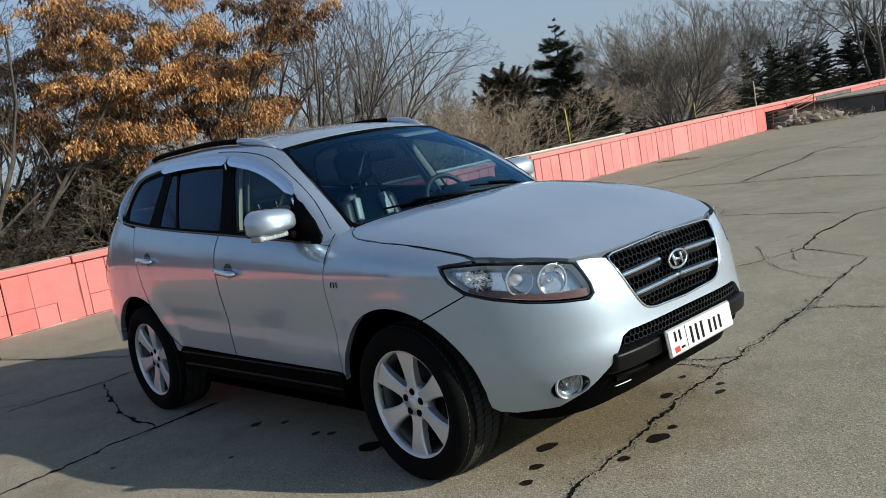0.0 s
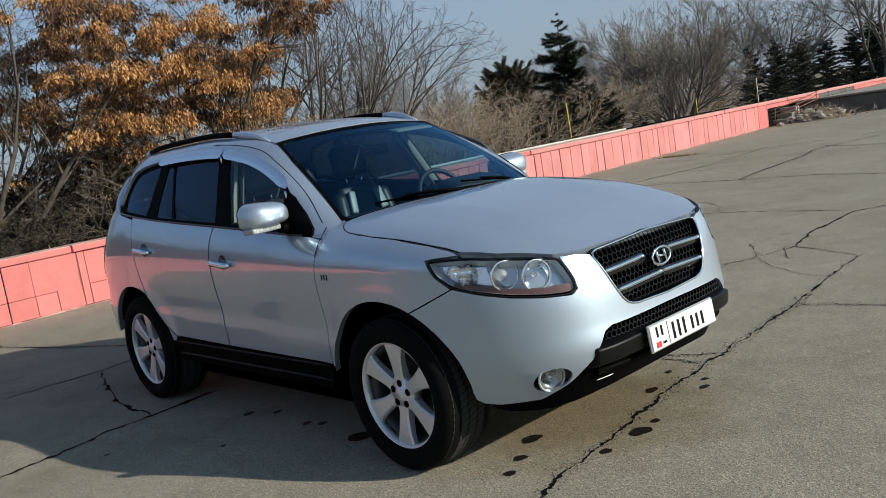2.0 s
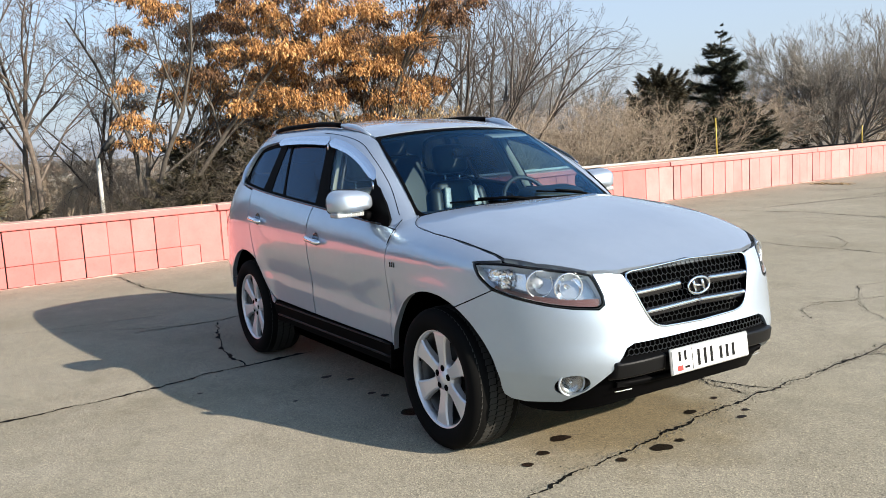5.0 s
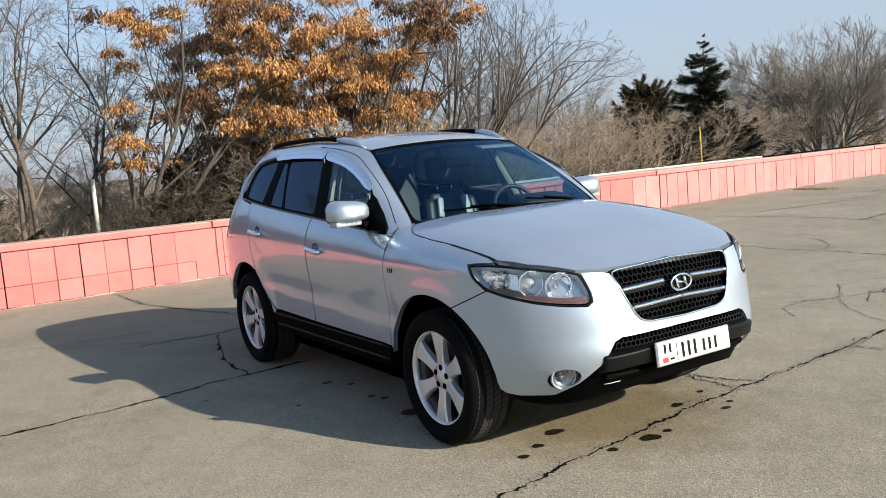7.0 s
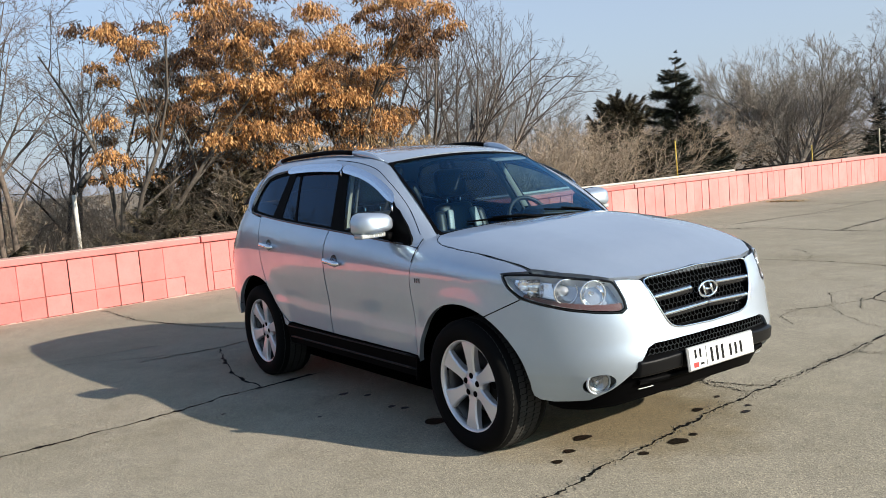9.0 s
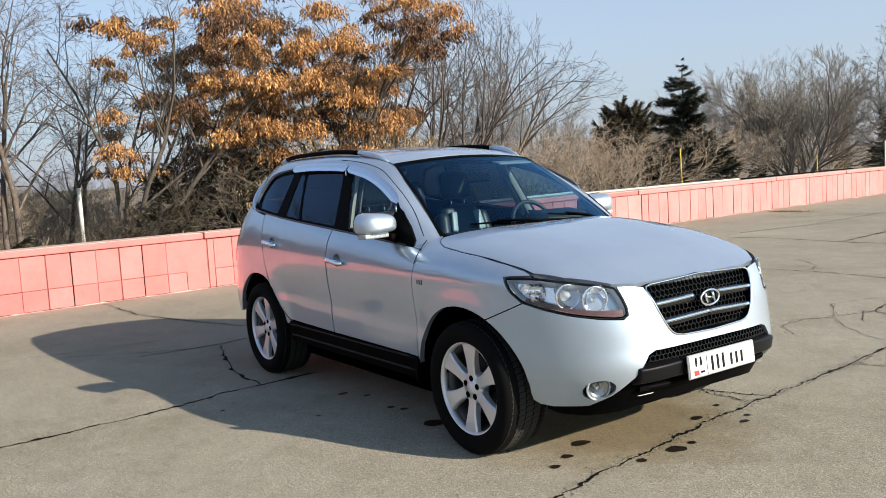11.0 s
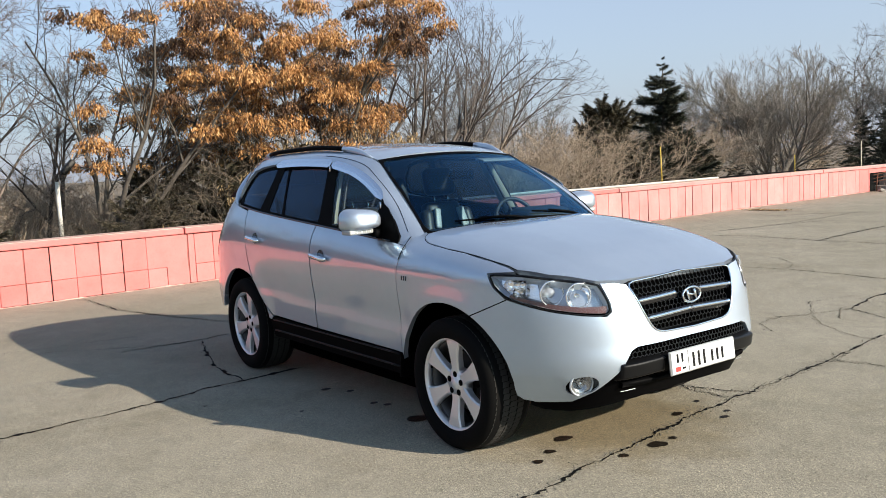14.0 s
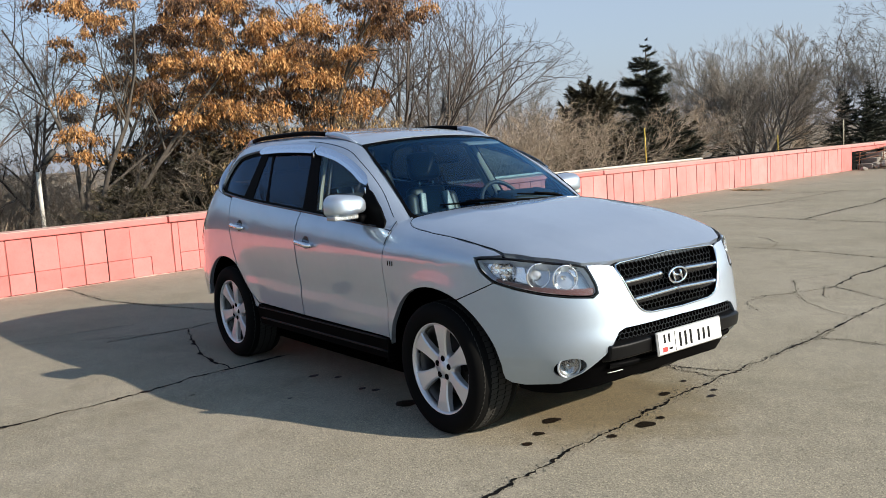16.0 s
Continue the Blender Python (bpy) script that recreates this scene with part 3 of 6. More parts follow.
def s_at_x(x):
    if x <= X_FRONT:
        return x
    u = min(1.0, (x - X_FRONT) / (2.25 - X_FRONT))
    return X_FRONT + LF * math.atan2(u, max(0.0, 1 - u ** FN) ** (1 / FM)) / (math.pi / 2)


def s_at_tail(x):
    if x >= X_REAR:
        return x
    u = min(1.0, (X_REAR - x) / (X_REAR + 2.29))
    return X_REAR - LR * math.atan2(u, max(0.0, 1 - u ** RN) ** (1 / RM)) / (math.pi / 2)


# ---- panels cut out of a smooth surface ----
def inside(p, loop):
    hit = False
    for i in range(len(loop)):
        (x0, y0), (x1, y1) = loop[i - 1], loop[i]
        if (y0 > p[1]) != (y1 > p[1]) and p[0] < (x1 - x0) * (p[1] - y0) / (y1 - y0) + x0:
            hit = not hit
    return hit


def dense(loop, step):
    out = []
    for i in range(len(loop)):
        a, b = loop[i], loop[(i + 1) % len(loop)]
        n = max(1, int(math.hypot(b[0] - a[0], b[1] - a[1]) / step))
        out += [(a[0] + (b[0] - a[0]) * k / n, a[1] + (b[1] - a[1]) * k / n) for k in range(n)]
    return out


def rounded(loop, rounds=2):
    """Chaikin: rounds off the corners of a control loop."""
    for _ in range(rounds):
        out = []
        for i in range(len(loop)):
            a, b = loop[i], loop[(i + 1) % len(loop)]
            out += [(0.8 * a[0] + 0.2 * b[0], 0.8 * a[1] + 0.2 * b[1]), (0.2 * a[0] + 0.8 * b[0], 0.2 * a[1] + 0.8 * b[1])]
        loop = out
    return loop


def surface_normal(f, a, b, out_from=Vector((0, 0, 0.6))):
    e = 0.003
    p = f(a, b)
    n = (f(a + e, b) - f(a - e, b)).cross(f(a, b + e) - f(a, b - e))
    n = n.normalized() if n.length > 1e-12 else (p - out_from).normalized()
    return n if n.dot(p - out_from) > 0 else -n


def panel(name, loop, f, mat, parent, holes=(), step=0.03, lip=0.025, sink=0.0, label="", out_from=Vector((0, 0, 0.6)), group_lip=True):
    """A sheet over a loop in the plane of f's two numbers, with a lip turned inwards along its edges."""
    from mathutils import geometry
    loops = [dense(l, step) for l in (loop, *holes)]
    flat, edges = [], []
    for l in loops:
        k = len(flat)
        flat += l
        edges += [(k + i, k + (i + 1) % len(l)) for i in range(len(l))]
    rim = len(flat)
    xs, ys = [p[0] for p in loops[0]], [p[1] for p in loops[0]]
    clear = (step * 0.55) ** 2
    for i in range(int((max(xs) - min(xs)) / step) + 1):
        for j in range(int((max(ys) - min(ys)) / step) + 1):
            p = (min(xs) + (i + 0.5) * step, min(ys) + (j + 0.5) * step)
            if inside(p, loops[0]) and not any(inside(p, l) for l in loops[1:]) and all((p[0] - q[0]) ** 2 + (p[1] - q[1]) ** 2 > clear for q in flat[:rim]):
                flat.append(p)
    vs, es, fs, *_ = geometry.delaunay_2d_cdt([Vector(p) for p in flat], edges, [], 0, 1e-6)
    keep = []
    for tri in fs:
        c = (sum(vs[i][0] for i in tri) / 3, sum(vs[i][1] for i in tri) / 3)
        if inside(c, loops[0]) and not any(inside(c, l) for l in loops[1:]):
            keep.append(tri)
    verts, normals = [], []
    for p in vs:
        n = surface_normal(f, p[0], p[1], out_from)
        normals.append(n)
        verts.append(f(p[0], p[1]) - n * sink)
    faces = []
    for tri in keep:
        a, b, c = (verts[i] for i in tri)
        nn = (b - a).cross(c - a)
        faces.append(tuple(tri) if nn.dot(normals[tri[0]]) > 0 else tuple(reversed(tri)))
    if lip:
        count = {}
        for tri in faces:
            for i in range(3):
                e = (tri[i], tri[(i + 1) % 3])
                count[frozenset(e)] = None if frozenset(e) in count else e
        for e in [e for e in count.values() if e]:
            k = len(verts)
            for i in e:
                verts.append(verts[i])
                normals.append(normals[i])
            for i in e:
                verts.append(verts[i] - normals[i] * lip)
                normals.append(normals[i])
            side = (verts[k + 1] - verts[k]).cross(normals[e[0]]).normalized()
            for i in range(4):
                normals[k + i] = side
            faces.append((k + 1, k, k + 2, k + 3))
    me = mesh_of(name, verts, faces, mat, True)
    me.normals_split_custom_set_from_vertices([tuple(n) for n in normals])
    return put(name, me, parent, label=label)


def shrink(loop, gap):
    """Draws a loop in by a gap."""
    area = sum(loop[i - 1][0] * loop[i][1] - loop[i][0] * loop[i - 1][1] for i in range(len(loop)))
    turn = 1 if area > 0 else -1
    out = []
    for i in range(len(loop)):
        a, b, c = Vector(loop[i - 1]), Vector(loop[i]), Vector(loop[(i + 1) % len(loop)])
        d0, d1 = (b - a), (c - b)
        if d0.length < 1e-9 or d1.length < 1e-9:
            out.append(tuple(b))
            continue
        n0, n1 = Vector((-d0.y, d0.x)).normalized(), Vector((-d1.y, d1.x)).normalized()
        m = n0 + n1
        m = m / max(0.5, m.length_squared / 2) if m.length > 1e-6 else n0
        out.append(tuple(b + m * gap * turn))
    return out


def arc(cx, cz, r, a0, a1, n=18):
    return [(cx + r * math.cos(radians(a0 + (a1 - a0) * i / n)), cz + r * math.sin(radians(a0 + (a1 - a0) * i / n))) for i in range(n + 1)]


def sides(sign):
    return lambda a, b: (lambda p: Vector((p.x, sign * p.y, p.z)))(flank(a, b))


CENTRE = X_FRONT + LF


def nose(s, v):
    """The front end from one wing round to the other; s past the centre is the right half."""
    p = flank(s if s <= CENTRE else 2 * CENTRE - s, v)
    return p if s <= CENTRE else Vector((p.x, -p.y, p.z))


def both(half):
    """Closes a half loop, which runs from centre to centre, with its mirror image."""
    return half + [(2 * CENTRE - s, v) for s, v in reversed(half) if abs(s - CENTRE) > 1e-6]


car = tagged(new("car"), "silver five-door off-road estate car with alloy wheels, parked on the asphalt", "car")
FRONT_ARC = [(s_at_x(x), z) for x, z in arc(AXLE_F, HUB_Z, ARCH, 62, 10)]
LAMP = rounded([(1.652, 0.983), (1.688, 0.990), (1.817, 0.992), (1.949, 0.976), (2.168, 0.943), (2.182, 0.908), (2.196, 0.840),
        (2.195, 0.802), (2.168, 0.782), (2.059, 0.791), (1.943, 0.808), (1.825, 0.834), (1.735, 0.862), (1.685, 0.912)], 1)
GRILLE = [(CENTRE, 0.658), (2.50, 0.666), (2.458, 0.674), (2.432, 0.686), (2.410, 0.707), (2.390, 0.739), (2.368, 0.785), (2.344, 0.85), (2.326, 0.902), (2.334, 0.919), (2.363, 0.928), (CENTRE, 0.941)]
BUMPER = ([(CENTRE, 0.654), (2.50, 0.662), (2.456, 0.670), (2.428, 0.682), (2.405, 0.704), (2.385, 0.737), (2.362, 0.784), (2.338, 0.85), (2.317, 0.918), (2.28, 0.926), (2.180, 0.938), (2.188, 0.908), (2.200, 0.840),
           (2.199, 0.799), (2.169, 0.778), (2.059, 0.787), (1.943, 0.804), (1.825, 0.830), (1.735, 0.8585)]
          + FRONT_ARC + [(1.726, 0.400), (1.738, 0.362), (1.77, 0.343), (1.83, 0.336), (1.987, 0.352), (2.081, 0.410), (2.185, 0.497), (2.235, 0.560), (2.265, 0.601), (2.305, 0.617), (CENTRE, 0.619)])
FOG = [(2.025 + 0.073 * math.cos(a * math.pi / 10), 0.440 + 0.049 * math.sin(a * math.pi / 10) + 0.012 * math.cos(a * math.pi / 10)) for a in range(20)]


def build_front():
    fog_r = [(2 * CENTRE - s, v) for s, v in reversed(FOG)]
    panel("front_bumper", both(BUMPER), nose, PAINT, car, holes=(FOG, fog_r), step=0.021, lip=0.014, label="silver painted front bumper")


def build_side(sign):
    f = sides(sign)
    wing = ([(0.900, 0.44), (0.903, 0.90), (0.923, 1.02), (0.905, 1.092), (0.80, 1.103), (0.80, 1.145), (0.85, 1.160), (0.90, 1.160), (0.945, 1.150), (0.985, 1.131), (1.07, 1.111), (1.27, 1.0895), (1.45, 1.0745), (1.653, 1.042), (1.755, 1.017), (1.79, 1.001),
             (1.688, 0.995), (1.643, 0.989), (1.678, 0.912), (1.727, 0.8625), (1.722, 0.8575)]
            + [(s_at_x(x), z) for x, z in arc(AXLE_F, HUB_Z, ARCH, 63, 172, 26)])
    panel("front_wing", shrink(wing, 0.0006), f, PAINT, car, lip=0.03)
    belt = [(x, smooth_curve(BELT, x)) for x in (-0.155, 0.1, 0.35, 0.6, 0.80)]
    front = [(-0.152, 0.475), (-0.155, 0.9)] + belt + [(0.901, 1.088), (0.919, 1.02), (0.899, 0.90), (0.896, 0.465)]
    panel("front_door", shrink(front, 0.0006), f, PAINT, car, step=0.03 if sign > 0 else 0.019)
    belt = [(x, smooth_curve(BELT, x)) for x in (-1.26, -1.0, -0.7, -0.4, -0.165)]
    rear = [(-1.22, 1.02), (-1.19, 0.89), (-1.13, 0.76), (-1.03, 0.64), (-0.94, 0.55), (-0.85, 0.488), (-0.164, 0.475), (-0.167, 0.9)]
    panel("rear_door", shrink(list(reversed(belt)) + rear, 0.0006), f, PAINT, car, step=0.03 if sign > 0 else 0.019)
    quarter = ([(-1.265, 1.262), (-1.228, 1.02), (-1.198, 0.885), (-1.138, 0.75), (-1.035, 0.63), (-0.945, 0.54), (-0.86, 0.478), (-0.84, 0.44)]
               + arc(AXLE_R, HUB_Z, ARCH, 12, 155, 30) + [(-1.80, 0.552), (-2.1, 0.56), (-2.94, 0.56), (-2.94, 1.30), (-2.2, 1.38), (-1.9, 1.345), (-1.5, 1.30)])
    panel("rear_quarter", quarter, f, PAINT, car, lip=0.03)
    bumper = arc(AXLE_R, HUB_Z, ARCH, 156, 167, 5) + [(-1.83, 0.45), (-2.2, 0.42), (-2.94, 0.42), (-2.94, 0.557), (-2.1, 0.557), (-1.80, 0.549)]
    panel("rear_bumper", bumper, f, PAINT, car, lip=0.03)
    sill = [(-0.86, 0.325), (0.865, 0.325), (0.888, 0.40), (0.893, 0.456), (-0.15, 0.465), (-0.845, 0.475), (-0.88, 0.44)]
    panel("sill_cladding", sill, f, BLACK, car, lip=0.04, sink=-0.008)
    for z, r in ((0.452, 0.006), (0.372, 0.008)):
        line = [f(x, z) + Vector((0, sign * 0.007, 0)) for x in [-0.84 + 1.71 * i / 16 for i in range(17)]]
        put("sill_ridge", mesh_of("sill_ridge", *tube(line, r, 8), SILL_RIDGE, True), car)


SILL_RIDGE = material("worn_black_plastic", (0.006, 0.006, 0.0065), 0.4, Specular_IOR_Level=0.15)
BELT = [(-1.9, 1.36), (-1.5, 1.305), (-1.0, 1.245), (0.0, 1.165), (0.86, 1.097)]


def build_bonnet():
    half = [(1.105, 0.0), (1.10, 0.25), (1.04, 0.52), (0.945, 0.722), (0.985, 0.772), (1.07, 0.809), (1.27, 0.831), (1.45, 0.826), (1.647, 0.816), (1.75, 0.802), (1.815, 0.797), (1.955, 0.722), (2.12, 0.566), (2.168, 0.42), (2.176, 0.25), (2.178, 0.0)]
    loop = half + [(x, -y) for x, y in reversed(half) if y]
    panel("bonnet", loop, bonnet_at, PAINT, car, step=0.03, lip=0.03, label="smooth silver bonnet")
    for sign in (1, -1):
        edge = [(0.945, 0.724), (0.96, 0.752), (0.985, 0.775), (1.02, 0.795), (1.07, 0.812), (1.16, 0.826), (1.27, 0.834), (1.36, 0.834), (1.45, 0.829), (1.55, 0.824), (1.647, 0.819), (1.75, 0.805), (1.812, 0.800)]
        line = [bonnet_at(x, sign * y) - Vector((0, 0, 0.001)) for x, y in edge]
        put("shut_line", mesh_of("shut_line", *tube(line, 0.0020, 6), DARK, True), car)


# ---- greenhouse ----
WINDOW_TOP = [(-1.54, 1.33), (-1.45, 1.47), (-1.32, 1.575), (-1.06, 1.608), (-0.7, 1.615), (-0.27, 1.60), (-0.1, 1.578), (0.1, 1.538), (0.25, 1.495), (0.42, 1.427), (0.56, 1.350), (0.800, 1.098)]
EDGE = [(-1.80, 0.56, 1.585), (-1.58, 0.588, 1.655), (-1.2, 0.610, 1.685), (-0.6, 0.615, 1.688), (-0.1, 0.605, 1.658), (0.20, 0.585, 1.598), (0.42, 0.622, 1.475), (0.70, 0.672, 1.300), (0.97, 0.742, 1.108)]


def window_side(x, z):
    """The slanting side of the cabin on the car's left."""
    zb = smooth_curve(BELT, x)
    yb = flank(s_at_tail(x), zb).y - 0.014
    h = z - zb
    return Vector((x, yb - 0.36 * h - 0.12 * max(0, h) ** 2 - 0.04 * max(0.0, -1.2 - x) ** 2, z))


def edge_at(t):
    """The line between the cabin's side and the roof or windscreen; t from tail (0) to screen foot (1)."""
    n = len(EDGE) - 1
    ks = [(i / n, EDGE[i]) for i in range(n + 1)]
    return Vector([smooth_curve([(k, e[a]) for k, e in ks], t) for a in range(3)])


def window_edge(t):
    n = len(WINDOW_TOP) - 1
    x = smooth_curve([(i / n, WINDOW_TOP[i][0]) for i in range(n + 1)], t)
    return window_side(x, smooth_curve([(i / n, WINDOW_TOP[i][1]) for i in range(n + 1)], t))


def build_cabin():
    def screen(u, w):
        k = 1 - u * u
        foot = Vector((0.935 + 0.13 * k, 0.725 * u, 1.128 + 0.045 * k))
        head = Vector((0.205 + 0.05 * k, 0.580 * u, 1.600 + 0.035 * k))
        p = foot.lerp(head, w)
        bow = 0.022 * 4 * w * (1 - w)
        return p + Vector((0.55, 0, 0.8)) * bow
    rim = [(-1, 0), (1, 0), (1, 1), (-1, 1)]
    pane = [(cx + 0.05 * math.cos(radians(90 * q + 15 * k)), cy + 0.09 * math.sin(radians(90 * q + 15 * k)))
            for q, cx, cy in ((0, 0.925, 0.875), (1, -0.925, 0.875), (2, -0.925, 0.135), (3, 0.925, 0.135)) for k in range(7)]
    panel("windscreen", rim, screen, GLASS, car, step=0.06, lip=0, label="clear windscreen").visible_shadow = False
    panel("screen_surround", dense(rim, 0.1), screen, BLACK, car, holes=(pane,), step=0.05, lip=0, sink=-0.003)

    def roof(t, u):
        e = edge_at(t)
        return Vector((e.x + 0.05 * (1 - u * u) * smooth_curve([(0.45, 0), (0.63, 1)], t), e.y * u, e.z + 0.045 * (1 - abs(u) ** 2.2)))
    panel("roof", dense([(0.0, -0.97), (0.622, -0.97), (0.622, 0.97), (0.0, 0.97)], 0.05), roof, PAINT, car, step=0.05, lip=0.02, label="dusty silver roof")

    for sign in (1, -1):
        def frame_side(t, u, sign=sign):
            a, b = edge_at(t), window_edge(0.02 + 0.98 * t)
            p = a.lerp(b, u) + Vector((0.1, 1, 0.35)) * (0.014 * 4 * u * (1 - u) + 0.008 * u)
            return Vector((p.x, sign * p.y, p.z))
        panel("side_frame", dense([(0, 0), (1, 0), (1, 1), (0, 1)], 0.05), frame_side, PAINT, car, step=0.04, lip=0.02)

        def glass(x, z, sign=sign):
            p = window_side(x, z)
            return Vector((x, sign * p.y, z))
        n = 24
        top = [tuple(window_edge(i / n))[::2] for i in range(n + 1)]
        foot = [(x, smooth_curve(BELT, x)) for x in (0.775, 0.45, 0.2, -0.05, -0.3, -0.55, -0.8, -1.05, -1.3, -1.48)]
        panel("window_frame", top + foot, glass, BLACK, car, step=0.05, lip=0.02, sink=0.012,
              holes=[shrink(h, 0.001) for h in window_holes()])
        for h, name, mat in zip(window_holes(), ("front_window", "rear_window", "vent_window", "quarter_window"), (TINTED_LIGHT, TINTED, TINTED, TINTED)):
            panel(name, h, glass, mat, car, step=0.05, lip=0, sink=0.016).visible_shadow = False
        # rear pillar between the quarter window, the roof's end and the flank
        def pillar(u, w, sign=sign):
            a, b = edge_at(0.0), window_edge(0.0)
            low = flank(-2.2 + 0.72 * u, 1.385 - 0.085 * u)
            p = a.lerp(b, u).lerp(low, w) + Vector((-0.15, 1, 0.2)) * 0.05 * math.sin(math.pi * w) * (1 - u)
            return Vector((p.x, sign * p.y, p.z))
        panel("rear_pillar", dense([(0, 0), (1, 0), (1, 1), (0, 1)], 0.08), pillar, PAINT, car, step=0.07, lip=0)
        # the door's shut line over the pillar
        line = [frame_side(0.43 + 0.545 * i / 30, 0.46) for i in range(31)]
        side = sides(sign)
        line += [side(x, z) + surface_normal(side, x, z) * 0.006 for x, z in ((0.860, 1.140), (0.880, 1.120), (0.896, 1.100), (0.908, 1.075), (0.919, 1.045), (0.921, 1.015))]
        put("shut_line", mesh_of("shut_line", *tube(line, 0.0022, 5), DARK, True), car)
    # tailgate, closing the back
    def gate(u, w):
        a, b = edge_at(0.0), flank(-2.6, 1.25)
        p = Vector((-1.80 - 0.16 * w, (0.56 + 0.17 * w) * u, 1.585 - 0.23 * w)) + Vector((-0.10 * (1 - u * u), 0, 0.02 * (1 - u * u)))
        return p
    panel("tailgate", dense([(-1, 0), (1, 0), (1, 1), (-1, 1)], 0.1), gate, GLOSS_BLACK, car, step=0.08, lip=0)


def clip_top(x, drop):
    xs = [(a, b) for a, b in WINDOW_TOP]
    return smooth_curve(xs, x) - drop


def window_holes():
    def pane(x_foot, x_head, n=8):
        """Between two slanting uprights, given at the foot and at the head."""
        (a0, a1), (b0, b1) = (x_foot[0], x_head[0]), (x_foot[1], x_head[1])
        lower = [(a0 + (b0 - a0) * i / n, smooth_curve(BELT, a0 + (b0 - a0) * i / n) + 0.022) for i in range(n + 1)]
        upper = [(b1 + (a1 - b1) * i / n, clip_top(b1 + (a1 - b1) * i / n, 0.028)) for i in range(n + 1)]
        return rounded(lower + upper, 1)
    return [pane((-0.02, 0.70), (-0.15, 0.53), 12), pane((-0.718, -0.185), (-0.815, -0.262)), pane((-0.972, -0.742), (-0.905, -0.838)), pane((-1.46, -1.106), (-1.47, -1.005))]


TINTED_LIGHT = make_sky_gloss_glass("lightly_tinted_glass", (0.30, 0.46, 0.50), (0.26, 0.56, 0.90), 0.03)
build_front()
build_side(1)
build_side(-1)
build_bonnet()
build_cabin()


def build_core():
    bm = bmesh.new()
    # plain boxes stand in for the unlit hollows under the body
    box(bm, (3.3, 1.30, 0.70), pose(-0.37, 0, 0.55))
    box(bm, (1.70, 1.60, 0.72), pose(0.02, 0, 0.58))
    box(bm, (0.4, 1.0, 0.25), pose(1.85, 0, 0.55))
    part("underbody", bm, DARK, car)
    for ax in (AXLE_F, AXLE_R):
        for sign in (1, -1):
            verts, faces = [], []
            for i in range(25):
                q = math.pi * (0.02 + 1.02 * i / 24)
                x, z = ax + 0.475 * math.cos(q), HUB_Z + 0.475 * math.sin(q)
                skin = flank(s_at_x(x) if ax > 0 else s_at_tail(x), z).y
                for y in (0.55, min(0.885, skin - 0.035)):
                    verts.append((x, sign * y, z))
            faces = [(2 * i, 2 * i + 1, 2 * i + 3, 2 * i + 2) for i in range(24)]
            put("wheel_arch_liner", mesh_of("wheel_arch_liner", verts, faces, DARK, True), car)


build_core()


def build_mud_flap(x, sign):
    bm = bmesh.new()
    box(bm, (0.012, 0.20, 0.14), pose(x, sign * 0.835, 0.385, 0, 8, 0), 0.005, 2)
    part("mud_flap", bm, BLACK, car, "black rubber mud flap")


for side_sign in (1, -1):
    build_mud_flap(0.895, side_sign)


# ---- wheels ----
def lathe(profile, segments, closed=True):
    """Turns (radius, y) pairs about the y axis."""
    verts, faces = [], []
    n = len(profile)
    for i in range(segments):
        q = 2 * math.pi * i / segments
        verts += [(r * math.cos(q), y, r * math.sin(q)) for r, y in profile]
    for i in range(segments):
        a, b = i * n, ((i + 1) % segments) * n
        for k in range(n if closed else n - 1):
            faces.append((a + k, a + (k + 1) % n, b + (k + 1) % n, b + k))
    return verts, faces


def spoke_mesh():
    """One flared spoke pointing up, its face at y = 0 and the back at +y."""
    verts, faces = [], []
    for r, w, dy, depth in ((0.060, 0.036, -0.004, 0.05), (0.090, 0.031, -0.007, 0.045), (0.135, 0.034, -0.012, 0.04), (0.190, 0.044, -0.017, 0.035), (0.230, 0.057, -0.018, 0.03), (0.249, 0.072, -0.014, 0.03)):
        verts += [(-w, dy + depth, r), (-w, dy + 0.008, r), (-w + 0.008, dy, r), (w - 0.008, dy, r), (w, dy + 0.008, r), (w, dy + depth, r)]
    for i in range(5):
        for k in range(5):
            a = i * 6 + k
            faces.append((a, a + 1, a + 7, a + 6))
    return verts, faces


# far darker than ALLOY: shade behind the spokes is put into this colour
BARREL = material("shaded_barrel", (0.07, 0.07, 0.07), 0.55, 0.5)


